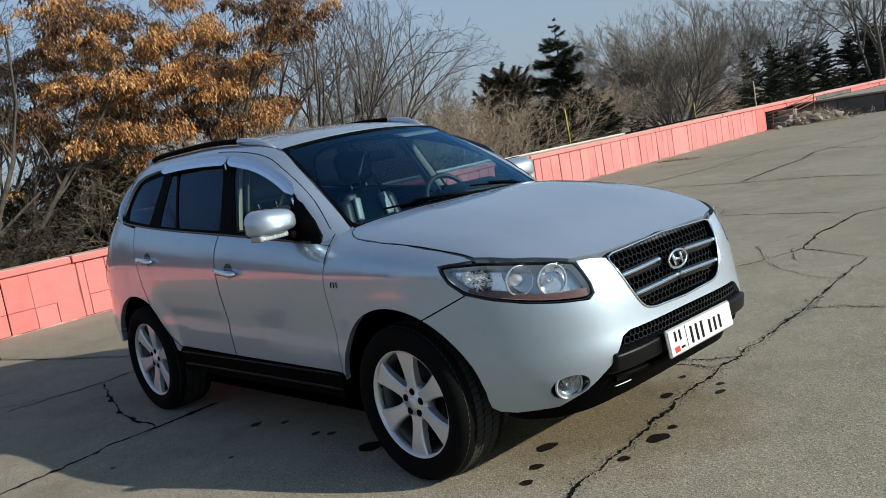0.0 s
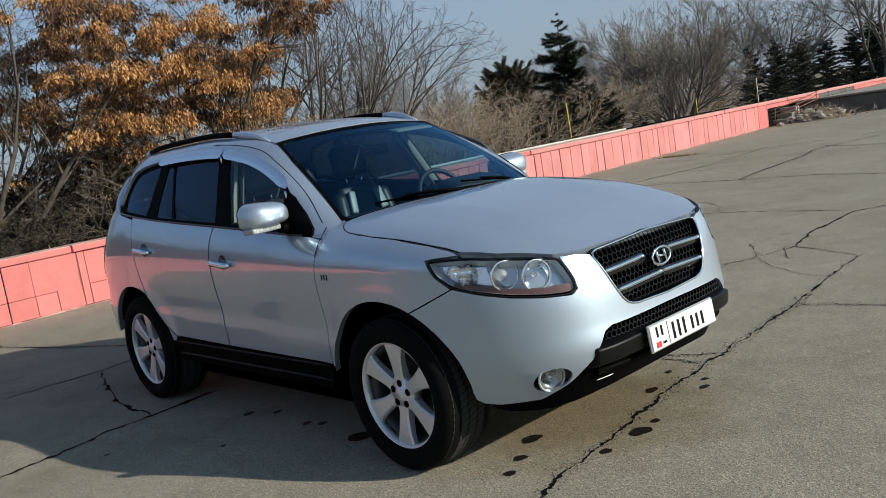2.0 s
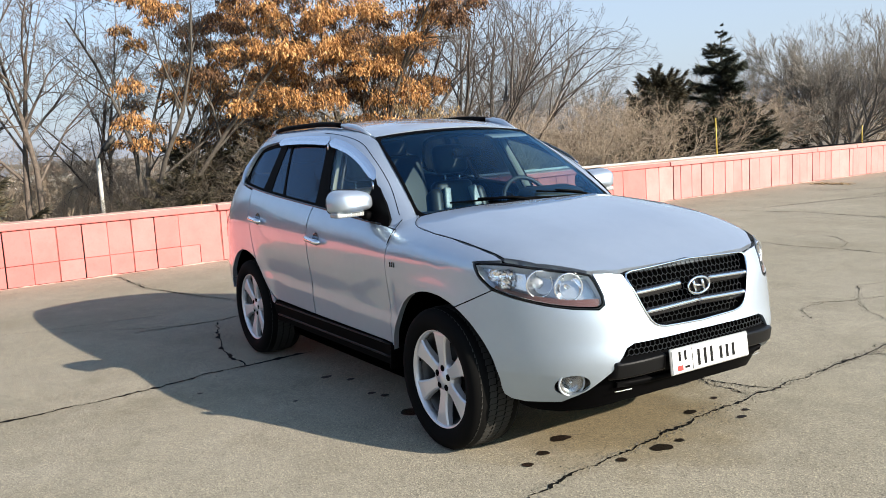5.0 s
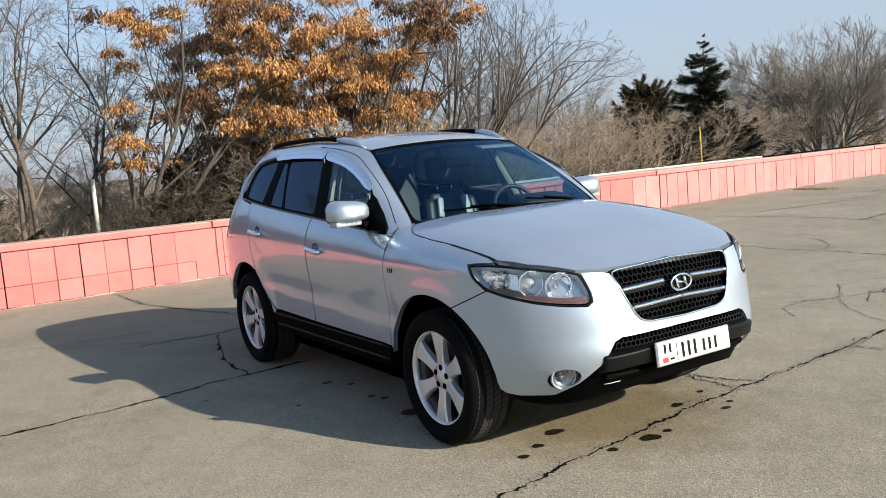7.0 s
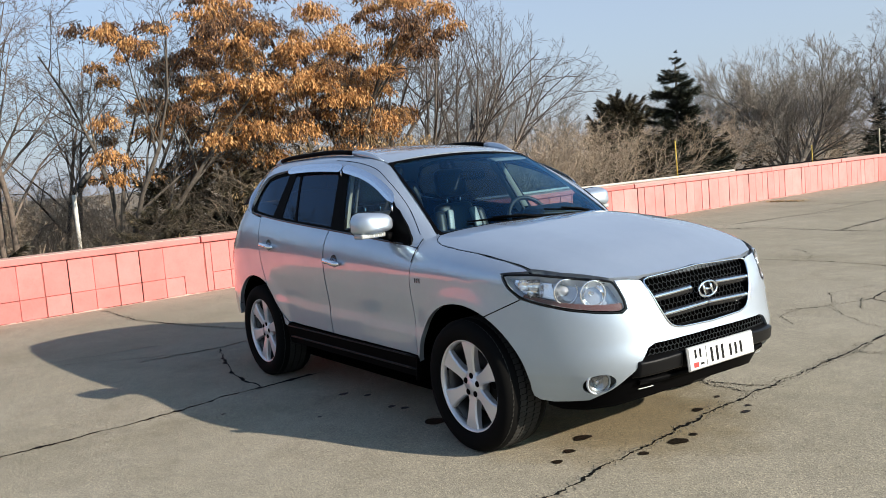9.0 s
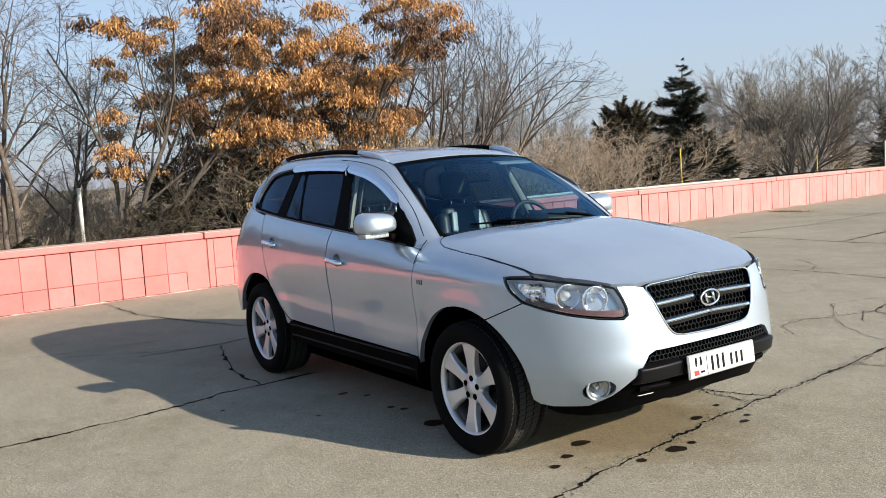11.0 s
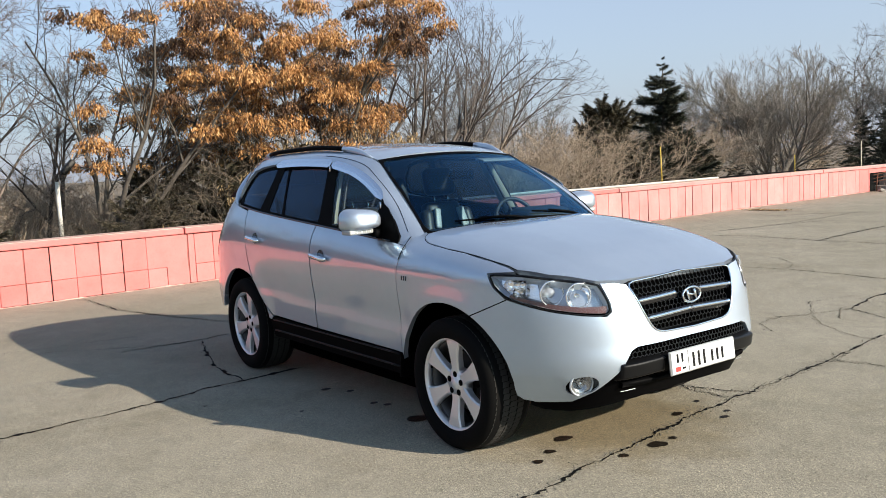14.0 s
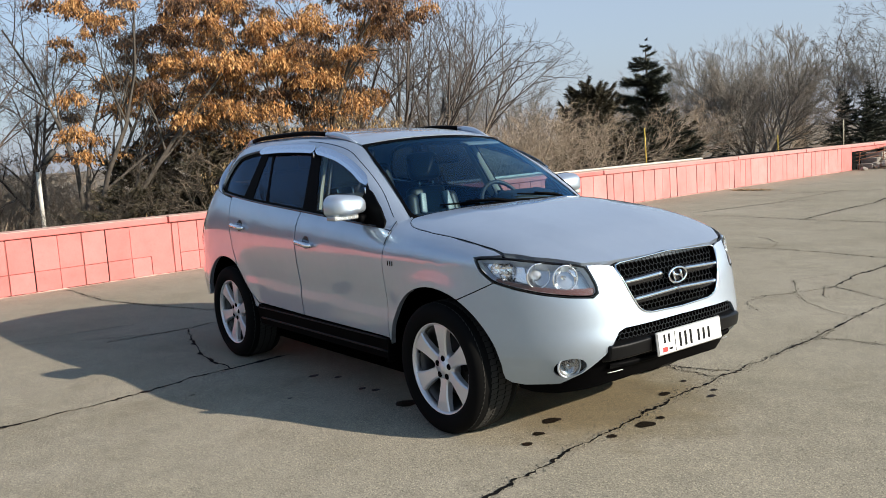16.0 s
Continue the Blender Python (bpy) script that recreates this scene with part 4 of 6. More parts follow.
def build_wheel(x, sign, turn, steer=0.0):
    wheel = new("wheel")
    wheel.parent = car
    wheel.matrix_basis = Matrix.Translation((x, sign * 0.892, HUB_Z - 0.004)) @ Matrix.Rotation(radians(steer), 4, "Z") @ Matrix.Scale(-sign, 4, (0, 1, 0)) @ Matrix.Rotation(radians(turn), 4, "Y")
    # in the wheel's own space the outside faces -y
    R = HUB_Z
    tyre = [(0.250, -0.030), (0.268, -0.047), (0.300, -0.056), (0.330, -0.050), (0.352, -0.036), (0.3625, -0.012), (R, 0.03)]
    tyre += [(R, 0.16), (0.3625, 0.20), (0.352, 0.222), (0.330, 0.235), (0.29, 0.24), (0.246, 0.21)]
    put("tyre", mesh_of("tyre", *lathe(tyre, 64), RUBBER, True), wheel)
    verts, faces = [], []
    for i in range(72):
        for row, (y0, y1, lift) in enumerate(((-0.020, 0.018, 0.0028), (0.024, 0.064, 0.0035), (0.071, 0.117, 0.0035), (0.124, 0.164, 0.0035), (0.170, 0.20, 0.0028))):
            q0 = 2 * math.pi * (i + (0.5 if row % 2 else 0)) / 72
            q1 = q0 + 2 * math.pi / 72 * 0.90
            k = len(verts)
            rr = R - 0.002 if 0 < row < 4 else R - 0.006
            for r in (rr - 0.004, rr + lift):
                for q, y in ((q0, y0), (q1, y0 + 0.006), (q1, y1 + 0.006), (q0, y1)):
                    verts.append((r * math.cos(q), y, r * math.sin(q)))
            faces += [(k + 4, k + 5, k + 6, k + 7)] + [(k + a, k + (a + 1) % 4, k + 4 + (a + 1) % 4, k + 4 + a) for a in range(4)]
    tagged(put("tyre_tread", mesh_of("tyre_tread", verts, faces, TREAD), wheel), kind="stuff")
    rim = [(0.238, -0.012), (0.246, -0.030), (0.256, -0.034), (0.259, -0.022), (0.252, 0.0), (0.240, 0.02)]
    rim_ob = put("rim", mesh_of("rim", *lathe(rim, 64), ALLOY, True), wheel, label="silver alloy rim")
    barrel = [(0.240, 0.012), (0.232, 0.05), (0.222, 0.16), (0.216, 0.16), (0.224, 0.05), (0.234, 0.012)]
    put("rim_barrel", mesh_of("rim_barrel", *lathe(barrel, 48), BARREL, True), rim_ob, label="inner barrel, darkened for the shade behind the spokes")
    stem = [Vector((-0.222, -0.004, 0.055)), Vector((-0.205, -0.016, 0.050))]
    put("valve", mesh_of("valve", *tube(stem, 0.006, 6), BLACK, True), rim_ob)
    spoke = mesh_of("spoke", *spoke_mesh(), ALLOY)
    for i in range(6):
        put("spoke", spoke, wheel, pose(0, -0.004, 0, 0, 60 * i, 0))
    put("hub", mesh_of("hub", *lathe([(0.0, -0.012), (0.034, -0.012), (0.038, -0.009), (0.078, -0.005), (0.086, 0.004), (0.086, 0.05), (0.0, 0.05)], 40, False), ALLOY, True), wheel)
    put("centre_cap", mesh_of("centre_cap", *lathe([(0.0, -0.018), (0.028, -0.017), (0.033, -0.013), (0.033, -0.009)], 32, False), ALLOY, True), wheel)
    nut = mesh_of("lug_nut", *lathe([(0.0, -0.0115), (0.006, -0.0115), (0.008, -0.0085), (0.0165, -0.0085), (0.0180, -0.0060)], 14, False), BLACK)
    for i in range(5):
        q = 2 * math.pi * i / 5 + 0.3
        put("lug_nut", nut, wheel, Matrix.Translation((0.053 * math.cos(q), -0.002, 0.053 * math.sin(q))))
    put("brake_disc", mesh_of("brake_disc", *lathe([(0.03, 0.075), (0.165, 0.075), (0.165, 0.10), (0.03, 0.10)], 40), IRON, True), wheel)
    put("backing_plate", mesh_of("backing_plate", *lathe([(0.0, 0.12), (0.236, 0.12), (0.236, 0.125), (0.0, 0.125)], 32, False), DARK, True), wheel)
    bm = bmesh.new()
    box(bm, (0.07, 0.06, 0.13), pose(0.13, 0.07, 0.06, 0, -20, 0), 0.012)
    part("brake_caliper", bm, BLACK, wheel)


build_wheel(AXLE_F + 0.028, -1, 2)
build_wheel(AXLE_R + 0.018, -1, 14)
build_wheel(AXLE_F, 1, 30)
build_wheel(AXLE_R, 1, 47)


# ---- the car's fittings ----
def face(y, z, depth=0.0):
    """A point of the nose straight ahead of (y, z), set back by a depth."""
    w = half_width(2.0, min(z, SHOULDER))
    level = max(0.0, 1 - min(1.0, abs(y) / w) ** FM)
    return Vector((X_FRONT + (smooth_curve(NOSE, z) - X_FRONT) * level ** (1 / FN) - depth, y, z))


def face_loop(half):
    return [tuple(nose(s, v))[1:] for s, v in both(half)]


def bar_on(name, points, radius, mat, parent, closed=False, sides_n=6, label="", caps=True):
    return put(name, mesh_of(name, *tube(points, radius, sides_n, closed, caps), mat, True), parent, label=label)


def flat_bar(f, a, b, half_height, lift, thick, n=14, taper=None):
    """A rounded strip between two points of the nose plane, bowed with it."""
    verts, faces = [], []
    for i in range(n + 1):
        t = i / n
        y, z = a[0] + (b[0] - a[0]) * t, a[1] + (b[1] - a[1]) * t
        h = half_height * (taper(t) if taper else 1)
        for dz, dx in ((-1, 0), (-0.7, 1), (0.7, 1), (1, 0)):
            p = f(y, z + dz * h)
            verts.append(p + Vector((lift + dx * thick, 0, 0)))
    for i in range(n):
        for k in range(3):
            c = i * 4 + k
            faces.append((c, c + 1, c + 5, c + 4))
    faces += [(0, 1, 2, 3), (4 * n + 3, 4 * n + 2, 4 * n + 1, 4 * n)]
    return verts, faces


def honeycomb(loop, cell, depth, bar):
    """The edges of six-sided cells inside a loop, as thin bars."""
    ys, zs = [p[0] for p in loop], [p[1] for p in loop]
    seen, verts, faces = set(), [], []
    r = cell / math.sqrt(3)
    rows = int((max(zs) - min(zs)) / (1.5 * r)) + 2
    cols = int((max(ys) - min(ys)) / cell) + 2
    for j in range(rows):
        for i in range(cols):
            cy, cz = min(ys) + (i + 0.5 * (j % 2)) * cell, min(zs) + j * 1.5 * r
            ring = [(cy + r * math.sin(math.pi * k / 3), cz + r * math.cos(math.pi * k / 3)) for k in range(6)]
            for k in range(6):
                a, b = ring[k], ring[(k + 1) % 6]
                key = frozenset(((round(a[0], 3), round(a[1], 3)), (round(b[0], 3), round(b[1], 3))))
                if key in seen or not (inside(a, loop) and inside(b, loop)):
                    continue
                seen.add(key)
                v, f = tube([face(*a, depth), face(*b, depth)], bar, 4, caps=False)
                n = len(verts)
                verts += v
                faces += [tuple(q + n for q in g) for g in f]
    return verts, faces


def build_grille():
    loop = face_loop(GRILLE)
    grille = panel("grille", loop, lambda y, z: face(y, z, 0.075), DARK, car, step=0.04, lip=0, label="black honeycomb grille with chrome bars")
    v = []
    n = len(loop)
    for y, z in loop:
        v += [face(y * 1.01, z, -0.002), face(y * 0.99, z, 0.08)]
    f = [(2 * i, 2 * i + 1, (2 * i + 3) % (2 * n), (2 * i + 2) % (2 * n)) for i in range(n)]
    put("grille_surround", mesh_of("grille_surround", v, f, BLACK), grille)
    d = dense(loop, 0.03)
    bar_on("grille_frame", [face(y, z, -0.001) for y, z in d], 0.0050, CHROME, grille, True, 6, "chrome grille frame")
    put("grille_mesh", mesh_of("grille_mesh", *honeycomb(loop, 0.031, 0.030, 0.0022), BLACK_SATIN), grille)
    for z, w in ((0.828, 0.382), (0.738, 0.340)):
        for sign in (1, -1):
            ends = ((sign * w, z - 0.004), (sign * (0.085 if z > 0.8 else 0.0), z + 0.006))
            put("grille_bar", mesh_of("grille_bar", *flat_bar(face, *ends, 0.021, -0.022, 0.010), GLOSS_BLACK, True), grille)
            put("chrome_strip", mesh_of("chrome_strip", *flat_bar(face, (ends[0][0], ends[0][1] + 0.008), (ends[1][0] + sign * (0.01 if z > 0.8 else 0), ends[1][1] + 0.008), 0.0085, -0.010, 0.008), CHROME, True), grille, label="chrome strip")
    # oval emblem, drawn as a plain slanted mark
    emblem = put("emblem", mesh_of("emblem", *tube([Vector((2.262, 0.072 * math.cos(q * math.pi / 16), 0.822 + 0.039 * math.sin(q * math.pi / 16))) for q in range(32)], 0.0065, 6, True), CHROME, True), grille, label="oval chrome emblem")
    v = [(2.252, 0.066 * math.cos(q * math.pi / 12), 0.822 + 0.034 * math.sin(q * math.pi / 12)) for q in range(24)]
    put("emblem_back", mesh_of("emblem_back", v, [tuple(range(24))], GLOSS_BLACK), grille)
    for a, b, r in (((0.040, 0.797), (0.018, 0.848), 0.008), ((-0.018, 0.796), (-0.040, 0.847), 0.008), ((0.028, 0.817), (-0.028, 0.827), 0.006)):
        bar_on("emblem_bar", [Vector((2.260, *a)), Vector((2.262, *b))], r, CHROME, emblem)


def build_lower_front():
    half = [(CENTRE, 0.619), (2.305, 0.617), (2.265, 0.601), (2.235, 0.560), (2.185, 0.497), (2.081, 0.410), (1.987, 0.352), (1.82, 0.340), (1.79, 0.338), (1.795, 0.292), (1.86, 0.272), (1.98, 0.268), (2.12, 0.284), (2.26, 0.308), (2.42, 0.320), (CENTRE, 0.324)]
    lower = panel("lower_bumper", both(half), nose, BLACK, car, step=0.035, lip=0, sink=0.030, label="black plastic lower bumper and valance")
    opening = [(y, z) for y, z in face_loop([(CENTRE, 0.615), (2.31, 0.613), (2.276, 0.597), (2.25, 0.560), (CENTRE, 0.553)])]
    v, f = [], []
    back = panel("lower_grille", opening, lambda y, z: face(y, z, 0.020), DARK, car, step=0.05, lip=0)
    put("grille_mesh", mesh_of("grille_mesh", *honeycomb(opening, 0.027, 0.012, 0.0026), BLACK_SATIN), back)
    # central bumper beam carrying the plate, with a raised block on each side
    for sign in (1, -1):
        v, f = flat_bar(face, (sign * 0.275, 0.512), (sign * 0.535, 0.500), 0.050, -0.030, 0.052)
        bm = bmesh.new()
        corners = [bm.verts.new(p) for p in v]
        for q in f:
            bm.faces.new([corners[i] for i in q])
        bmesh.ops.recalc_face_normals(bm, faces=bm.faces)
        sharp = [e for e in bm.edges if len(e.link_faces) == 2 and e.calc_face_angle() > 0.7]
        bmesh.ops.bevel(bm, geom=sharp, offset=0.012, segments=3, profile=0.6, affect="EDGES")
        part("bumper_block", bm, TRIM_BLACK, lower, "satin black bumper block")
        v, f = flat_bar(face, (sign * 0.50, 0.392), (sign * 0.42, 0.398), 0.0020, -0.014, 0.006)
        put("valance_strip", mesh_of("valance_strip", v, f, STEEL, True), lower)
    v, f = flat_bar(face, (-0.30, 0.505), (0.30, 0.505), 0.055, -0.03, 0.035)
    put("bumper_beam", mesh_of("bumper_beam", v, f, BLACK, True), lower)
    v, f = flat_bar(face, (-0.50, 0.425), (0.50, 0.425), 0.016, -0.03, 0.018)
    put("lower_slat", mesh_of("lower_slat", v, f, BLACK, True), lower)


TRIM_BLACK = material("matt_black_trim", (0.0035, 0.0035, 0.004), 0.38, Specular_IOR_Level=0.2)
BLACK_SATIN = material("satin_black_plastic", (0.012, 0.012, 0.013), 0.28, Specular_IOR_Level=0.4)


def build_plate():
    plate = new("number_plate")
    plate.parent = car
    plate.matrix_basis = Matrix.Translation((2.345, -0.018, 0.512)) @ pose(0, 0, 0, 0, -6, 0)
    tagged(plate, "white number plate in a grey frame")
    def slab(name, w, h, x, mat, y=0.0, z=0.0, t=0.006, bevel=0.002, lab=""):
        bm = bmesh.new()
        box(bm, (t, w, h), pose(x, y, z), bevel, 1)
        return part(name, bm, mat, plate, lab)
    slab("plate_holder", 0.530, 0.120, -0.008, STEEL, t=0.012, bevel=0.004)
    slab("plate_sheet", 0.516, 0.107, 0.0, PLATE_WHITE)
    slab("divider", 0.003, 0.100, 0.0035, INK, -0.130, 0, 0.002, 0)
    # registration drawn as plain bars
    for k in range(6):
        slab("mark", 0.016, 0.074 if k < 3 else 0.060, 0.004, INK, -0.088 + 0.043 * k + (0.022 if k > 2 else 0), -0.002 if k < 3 else -0.006, 0.002, 0)
    for y in (-0.212, -0.176):
        slab("mark", 0.013, 0.044, 0.004, INK, y, 0.022, 0.002, 0)
    slab("mark", 0.036, 0.024, 0.004, RED, -0.214, -0.032, 0.002, 0)
    slab("mark", 0.028, 0.010, 0.004, INK, -0.168, -0.032, 0.002, 0)


def build_lamps(sign):
    f = sides(sign)
    lamp = panel("headlamp", shrink(LAMP, 0.001), f, GLOSS_BLACK, car, step=0.025, lip=0.03, holes=(shrink(LAMP, 0.0045),), label="clear twin headlamp with chrome reflectors")
    inner = shrink(LAMP, 0.012)
    def bowl(depth):
        def g(s, v):
            n = surface_normal(f, s, v)
            return f(s, v) - n * depth
        return g
    panel("housing", inner, bowl(0.052), HOUSING, lamp, step=0.03, lip=0)
    tray = [(1.700, 0.930), (1.735, 0.890), (1.80, 0.868), (1.885, 0.856), (1.890, 0.955), (1.80, 0.968), (1.705, 0.965)]
    panel("cell_tray", tray, bowl(0.046), REFLECTOR, lamp, step=0.03, lip=0, label="silvered tray of the side lamps")
    v, fc = [], []
    loop = dense(inner, 0.03)
    for s, w in loop:
        v += [f(s, w), bowl(0.055)(s, w)]
    n = len(loop)
    fc = [(2 * i, 2 * i + 1, (2 * i + 3) % (2 * n), (2 * i + 2) % (2 * n)) for i in range(n)]
    put("housing_wall", mesh_of("housing_wall", v, fc, REFLECTOR_GREY, True), lamp)
    ahead = Vector((0.93, sign * 0.36, 0.0)).normalized()
    for s, w, r, kind in ((1.950, 0.901, 0.060, "projector"), (2.066, 0.886, 0.064, "bowl"), (1.825, 0.922, 0.046, "cell")):
        at = bowl(0.020)(s, w)
        rot = ahead.to_track_quat("Y", "Z").to_matrix().to_4x4() @ pose(0, 0, 0, 0, 0, 180)
        m = Matrix.Translation(at) @ rot
        if kind != "cell":
            put("lamp_ring", mesh_of("lamp_ring", *lathe([(r, -0.005), (r + 0.0045, -0.001), (r + 0.003, 0.010), (r - 0.003, 0.008)], 36), RING, True), lamp, m)
            put("reflector", mesh_of("reflector", *lathe([(r, 0.004), (r * 0.85, 0.022), (r * 0.5, 0.042), (r * 0.28, 0.048)], 36, False), CHROME, True), lamp, m)
            bulb = [(0.0, 0.004), (0.014, 0.009), (0.024, 0.020), (0.028, 0.034), (0.030, 0.05)] if kind == "projector" else [(0.0, 0.006), (0.010, 0.010), (0.012, 0.03), (0.012, 0.05)]
            put("bulb", mesh_of("bulb", *lathe(bulb, 28, False), LENS_BALL if kind == "projector" else CHROME, True), lamp, m)
        else:
            for dx, dz in ((-0.075, 0.020), (-0.045, 0.016), (-0.012, 0.014), (0.022, 0.010), (0.056, 0.006), (-0.030, -0.020), (0.004, -0.022), (0.038, -0.026)):
                put("reflector_cell", mesh_of("reflector_cell", *lathe([(0.030, -0.002), (0.026, 0.010), (0.016, 0.022), (0.006, 0.026)], 8, False), CHROME), lamp, m @ pose(dx, 0, dz, 0, 22, 0))
    strip = [(1.745, 0.872), (1.825, 0.846), (1.943, 0.820), (2.059, 0.803), (2.164, 0.795), (2.180, 0.808), (2.181, 0.830), (2.059, 0.830), (1.943, 0.844), (1.82, 0.868), (1.755, 0.886)]
    panel("side_reflector", strip, f, AMBER, lamp, step=0.03, lip=0.0, sink=0.008, label="dull red lower band")
    panel("lens", shrink(LAMP, 0.012), f, LENS, lamp, step=0.03, lip=0, sink=0.003).visible_shadow = False
    # fog lamp
    at, n = f(2.027, 0.440), surface_normal(f, 2.027, 0.440)
    n = (n + Vector((0.9, 0, 0))).normalized()
    m = Matrix.Translation(at - n * 0.022) @ n.to_track_quat("Y", "Z").to_matrix().to_4x4() @ pose(0, 0, 0, 0, 0, 180)
    fog = put("fog_lamp", mesh_of("fog_lamp", *lathe([(0.054, 0.002), (0.050, 0.0), (0.034, 0.03), (0.008, 0.045)], 32, False), FOG_BOWL, True), car, m, "round fog lamp with a chrome ring")
    put("lamp_ring", mesh_of("lamp_ring", *lathe([(0.054, -0.003), (0.060, -0.007), (0.064, 0.0), (0.056, 0.006)], 36), REFLECTOR_GREY, True), fog)
    put("recess", mesh_of("recess", *lathe([(0.066, 0.004), (0.070, 0.02), (0.080, 0.05), (0.0, 0.05)], 32, False), BLACK, True), fog)
    put("bulb", mesh_of("bulb", *lathe([(0.0, 0.006), (0.010, 0.010), (0.012, 0.04)], 16, False), CHROME, True), fog)
    put("lens", mesh_of("lens", *lathe([(0.0, -0.010), (0.034, -0.008), (0.054, 0.0)], 32, False), LENS, True), fog).visible_shadow = False


HOUSING = material("lamp_housing_dark", (0.36, 0.41, 0.47), 0.26, 0.65)
REFLECTOR = material("lamp_reflector_silver", (0.74, 0.80, 0.88), 0.20, 0.85)
REFLECTOR_GREY = material("lamp_housing_grey", (0.52, 0.57, 0.62), 0.35, 0.5)
FOG_BOWL = material("fog_bowl", (0.34, 0.35, 0.36), 0.25, 0.9)
RING = material("lamp_ring_silver", (0.78, 0.81, 0.84), 0.22, 0.85)
LENS_BALL = material("projector_glass", (0.35, 0.38, 0.42), 0.05, 0.3, Coat_Weight=1.0)


def build_mirror(sign):
    mirror = new("door_mirror")
    mirror.parent = car
    tagged(mirror, "silver door mirror on a black foot")
    mirror.matrix_basis = Matrix.Translation((0.600, -0.966, 1.228) if sign < 0 else (0.565, 0.930, 1.222)) @ Matrix.Scale(sign, 4, (0, 1, 0)) @ pose(0, 0, 0, 0, 0, -8)
    verts, faces = [], []
    rings, seg = 12, 32
    for i in range(rings):
        u = i / (rings - 1)
        # x runs from the glass (back) to the front of the shell; the front is a full dome
        k = 1 - 0.985 * u ** 1.6
        x = -0.058 + 0.145 * (1 - k ** 2.8) ** (1 / 2.8)
        for j in range(seg):
            q = 2 * math.pi * j / seg
            c, s_ = math.cos(q), math.sin(q)
            y = math.copysign(abs(c) ** 0.62, c) * 0.136 * k
            z = math.copysign(abs(s_) ** 0.62, s_) * (0.080 if s_ > 0 else 0.056) * k * (1.0 + 0.9 * y)
            verts.append((x, y, z + 0.004))
    for i in range(rings - 1):
        for j in range(seg):
            a, b = i * seg, (i + 1) * seg
            faces.append((a + j, a + (j + 1) % seg, b + (j + 1) % seg, b + j))
    faces.append(tuple(range((rings - 1) * seg, rings * seg)))
    put("shell", mesh_of("shell", verts, faces, PAINT, True), mirror, label="silver mirror shell")
    put("mirror_glass", mesh_of("mirror_glass", [(-0.050, v[1] * 0.93, v[2] * 0.93) for v in verts[:seg]], [tuple(range(seg))], CHROME), mirror)
    put("mirror_rim", mesh_of("mirror_rim", *tube([(-0.054, v[1] * 0.97, v[2] * 0.97) for v in verts[:seg]], 0.006, 5, True), BLACK, True), mirror)
    bm = bmesh.new()
    box(bm, (0.085, 0.185, 0.030), pose(-0.006, 0.030, -0.054, 0, 0, 0), 0.010, 3)
    signal = part("turn_signal", bm, SIGNAL, mirror, "clear turn signal strip", True)
    for k in range(5):
        bm = bmesh.new()
        box(bm, (0.004, 0.004 if k % 2 else 0.010, 0.014), pose(0.036, -0.035 + 0.033 * k, -0.054), 0.001, 1)
        part("signal_segment", bm, REFLECTOR_GREY, signal)
    bm = bmesh.new()
    box(bm, (0.060, 0.13, 0.050), pose(0.02, -0.120, -0.075, 6, 0, -8), 0.018, 3)
    part("foot", bm, BLACK, mirror, smooth=True)
    # black corner piece between the window and the pillar
    def corner_sheet(x, z):
        p = window_side(x, z)
        return Vector((x, sign * p.y, z))
    sail = [(0.520, 1.112), (0.700, 1.094), (0.780, 1.084), (0.806, 1.088), (0.818, 1.105), (0.812, 1.140), (0.735, 1.218), (0.625, 1.305), (0.550, 1.340), (0.530, 1.250)]
    panel("mirror_sail", sail, corner_sheet, BLACK, car, step=0.04, lip=0.02, sink=-0.012)


SIGNAL = material("signal_lens", (0.30, 0.31, 0.31), 0.25, 0.0, Coat_Weight=1.0)


def build_handle(x, z, sign):
    f = sides(sign)
    at, n = f(x, z), surface_normal(f, x, z)
    handle = new("door_handle")
    handle.parent = car
    tagged(handle, "chrome pull handle")
    path = [f(x - 0.108 + 0.216 * i / 10, z - 0.022 * (i / 10 - 0.5)) + n * (0.010 + 0.026 * (1 - (2 * i / 10 - 1) ** 4)) for i in range(11)]
    bar = bar_on("grip", path, [0.012, 0.016, 0.0175, 0.0175, 0.0165, 0.016, 0.0165, 0.0175, 0.0185, 0.018, 0.013], CHROME, handle, False, 10)
    cup = [(x + 0.014 + 0.046 * math.cos(a * math.pi / 12), z + 0.006 + 0.042 * math.sin(a * math.pi / 12)) for a in range(24)]
    # flat raised disc: the hollow of the cup is only shade put into colour
    panel("finger_cup", cup, f, CUP, handle, step=0.02, lip=0, sink=-0.0025)


CUP = material("handle_cup_shade", (0.13, 0.16, 0.20), 0.22, 0.85, Coat_Weight=0.8)


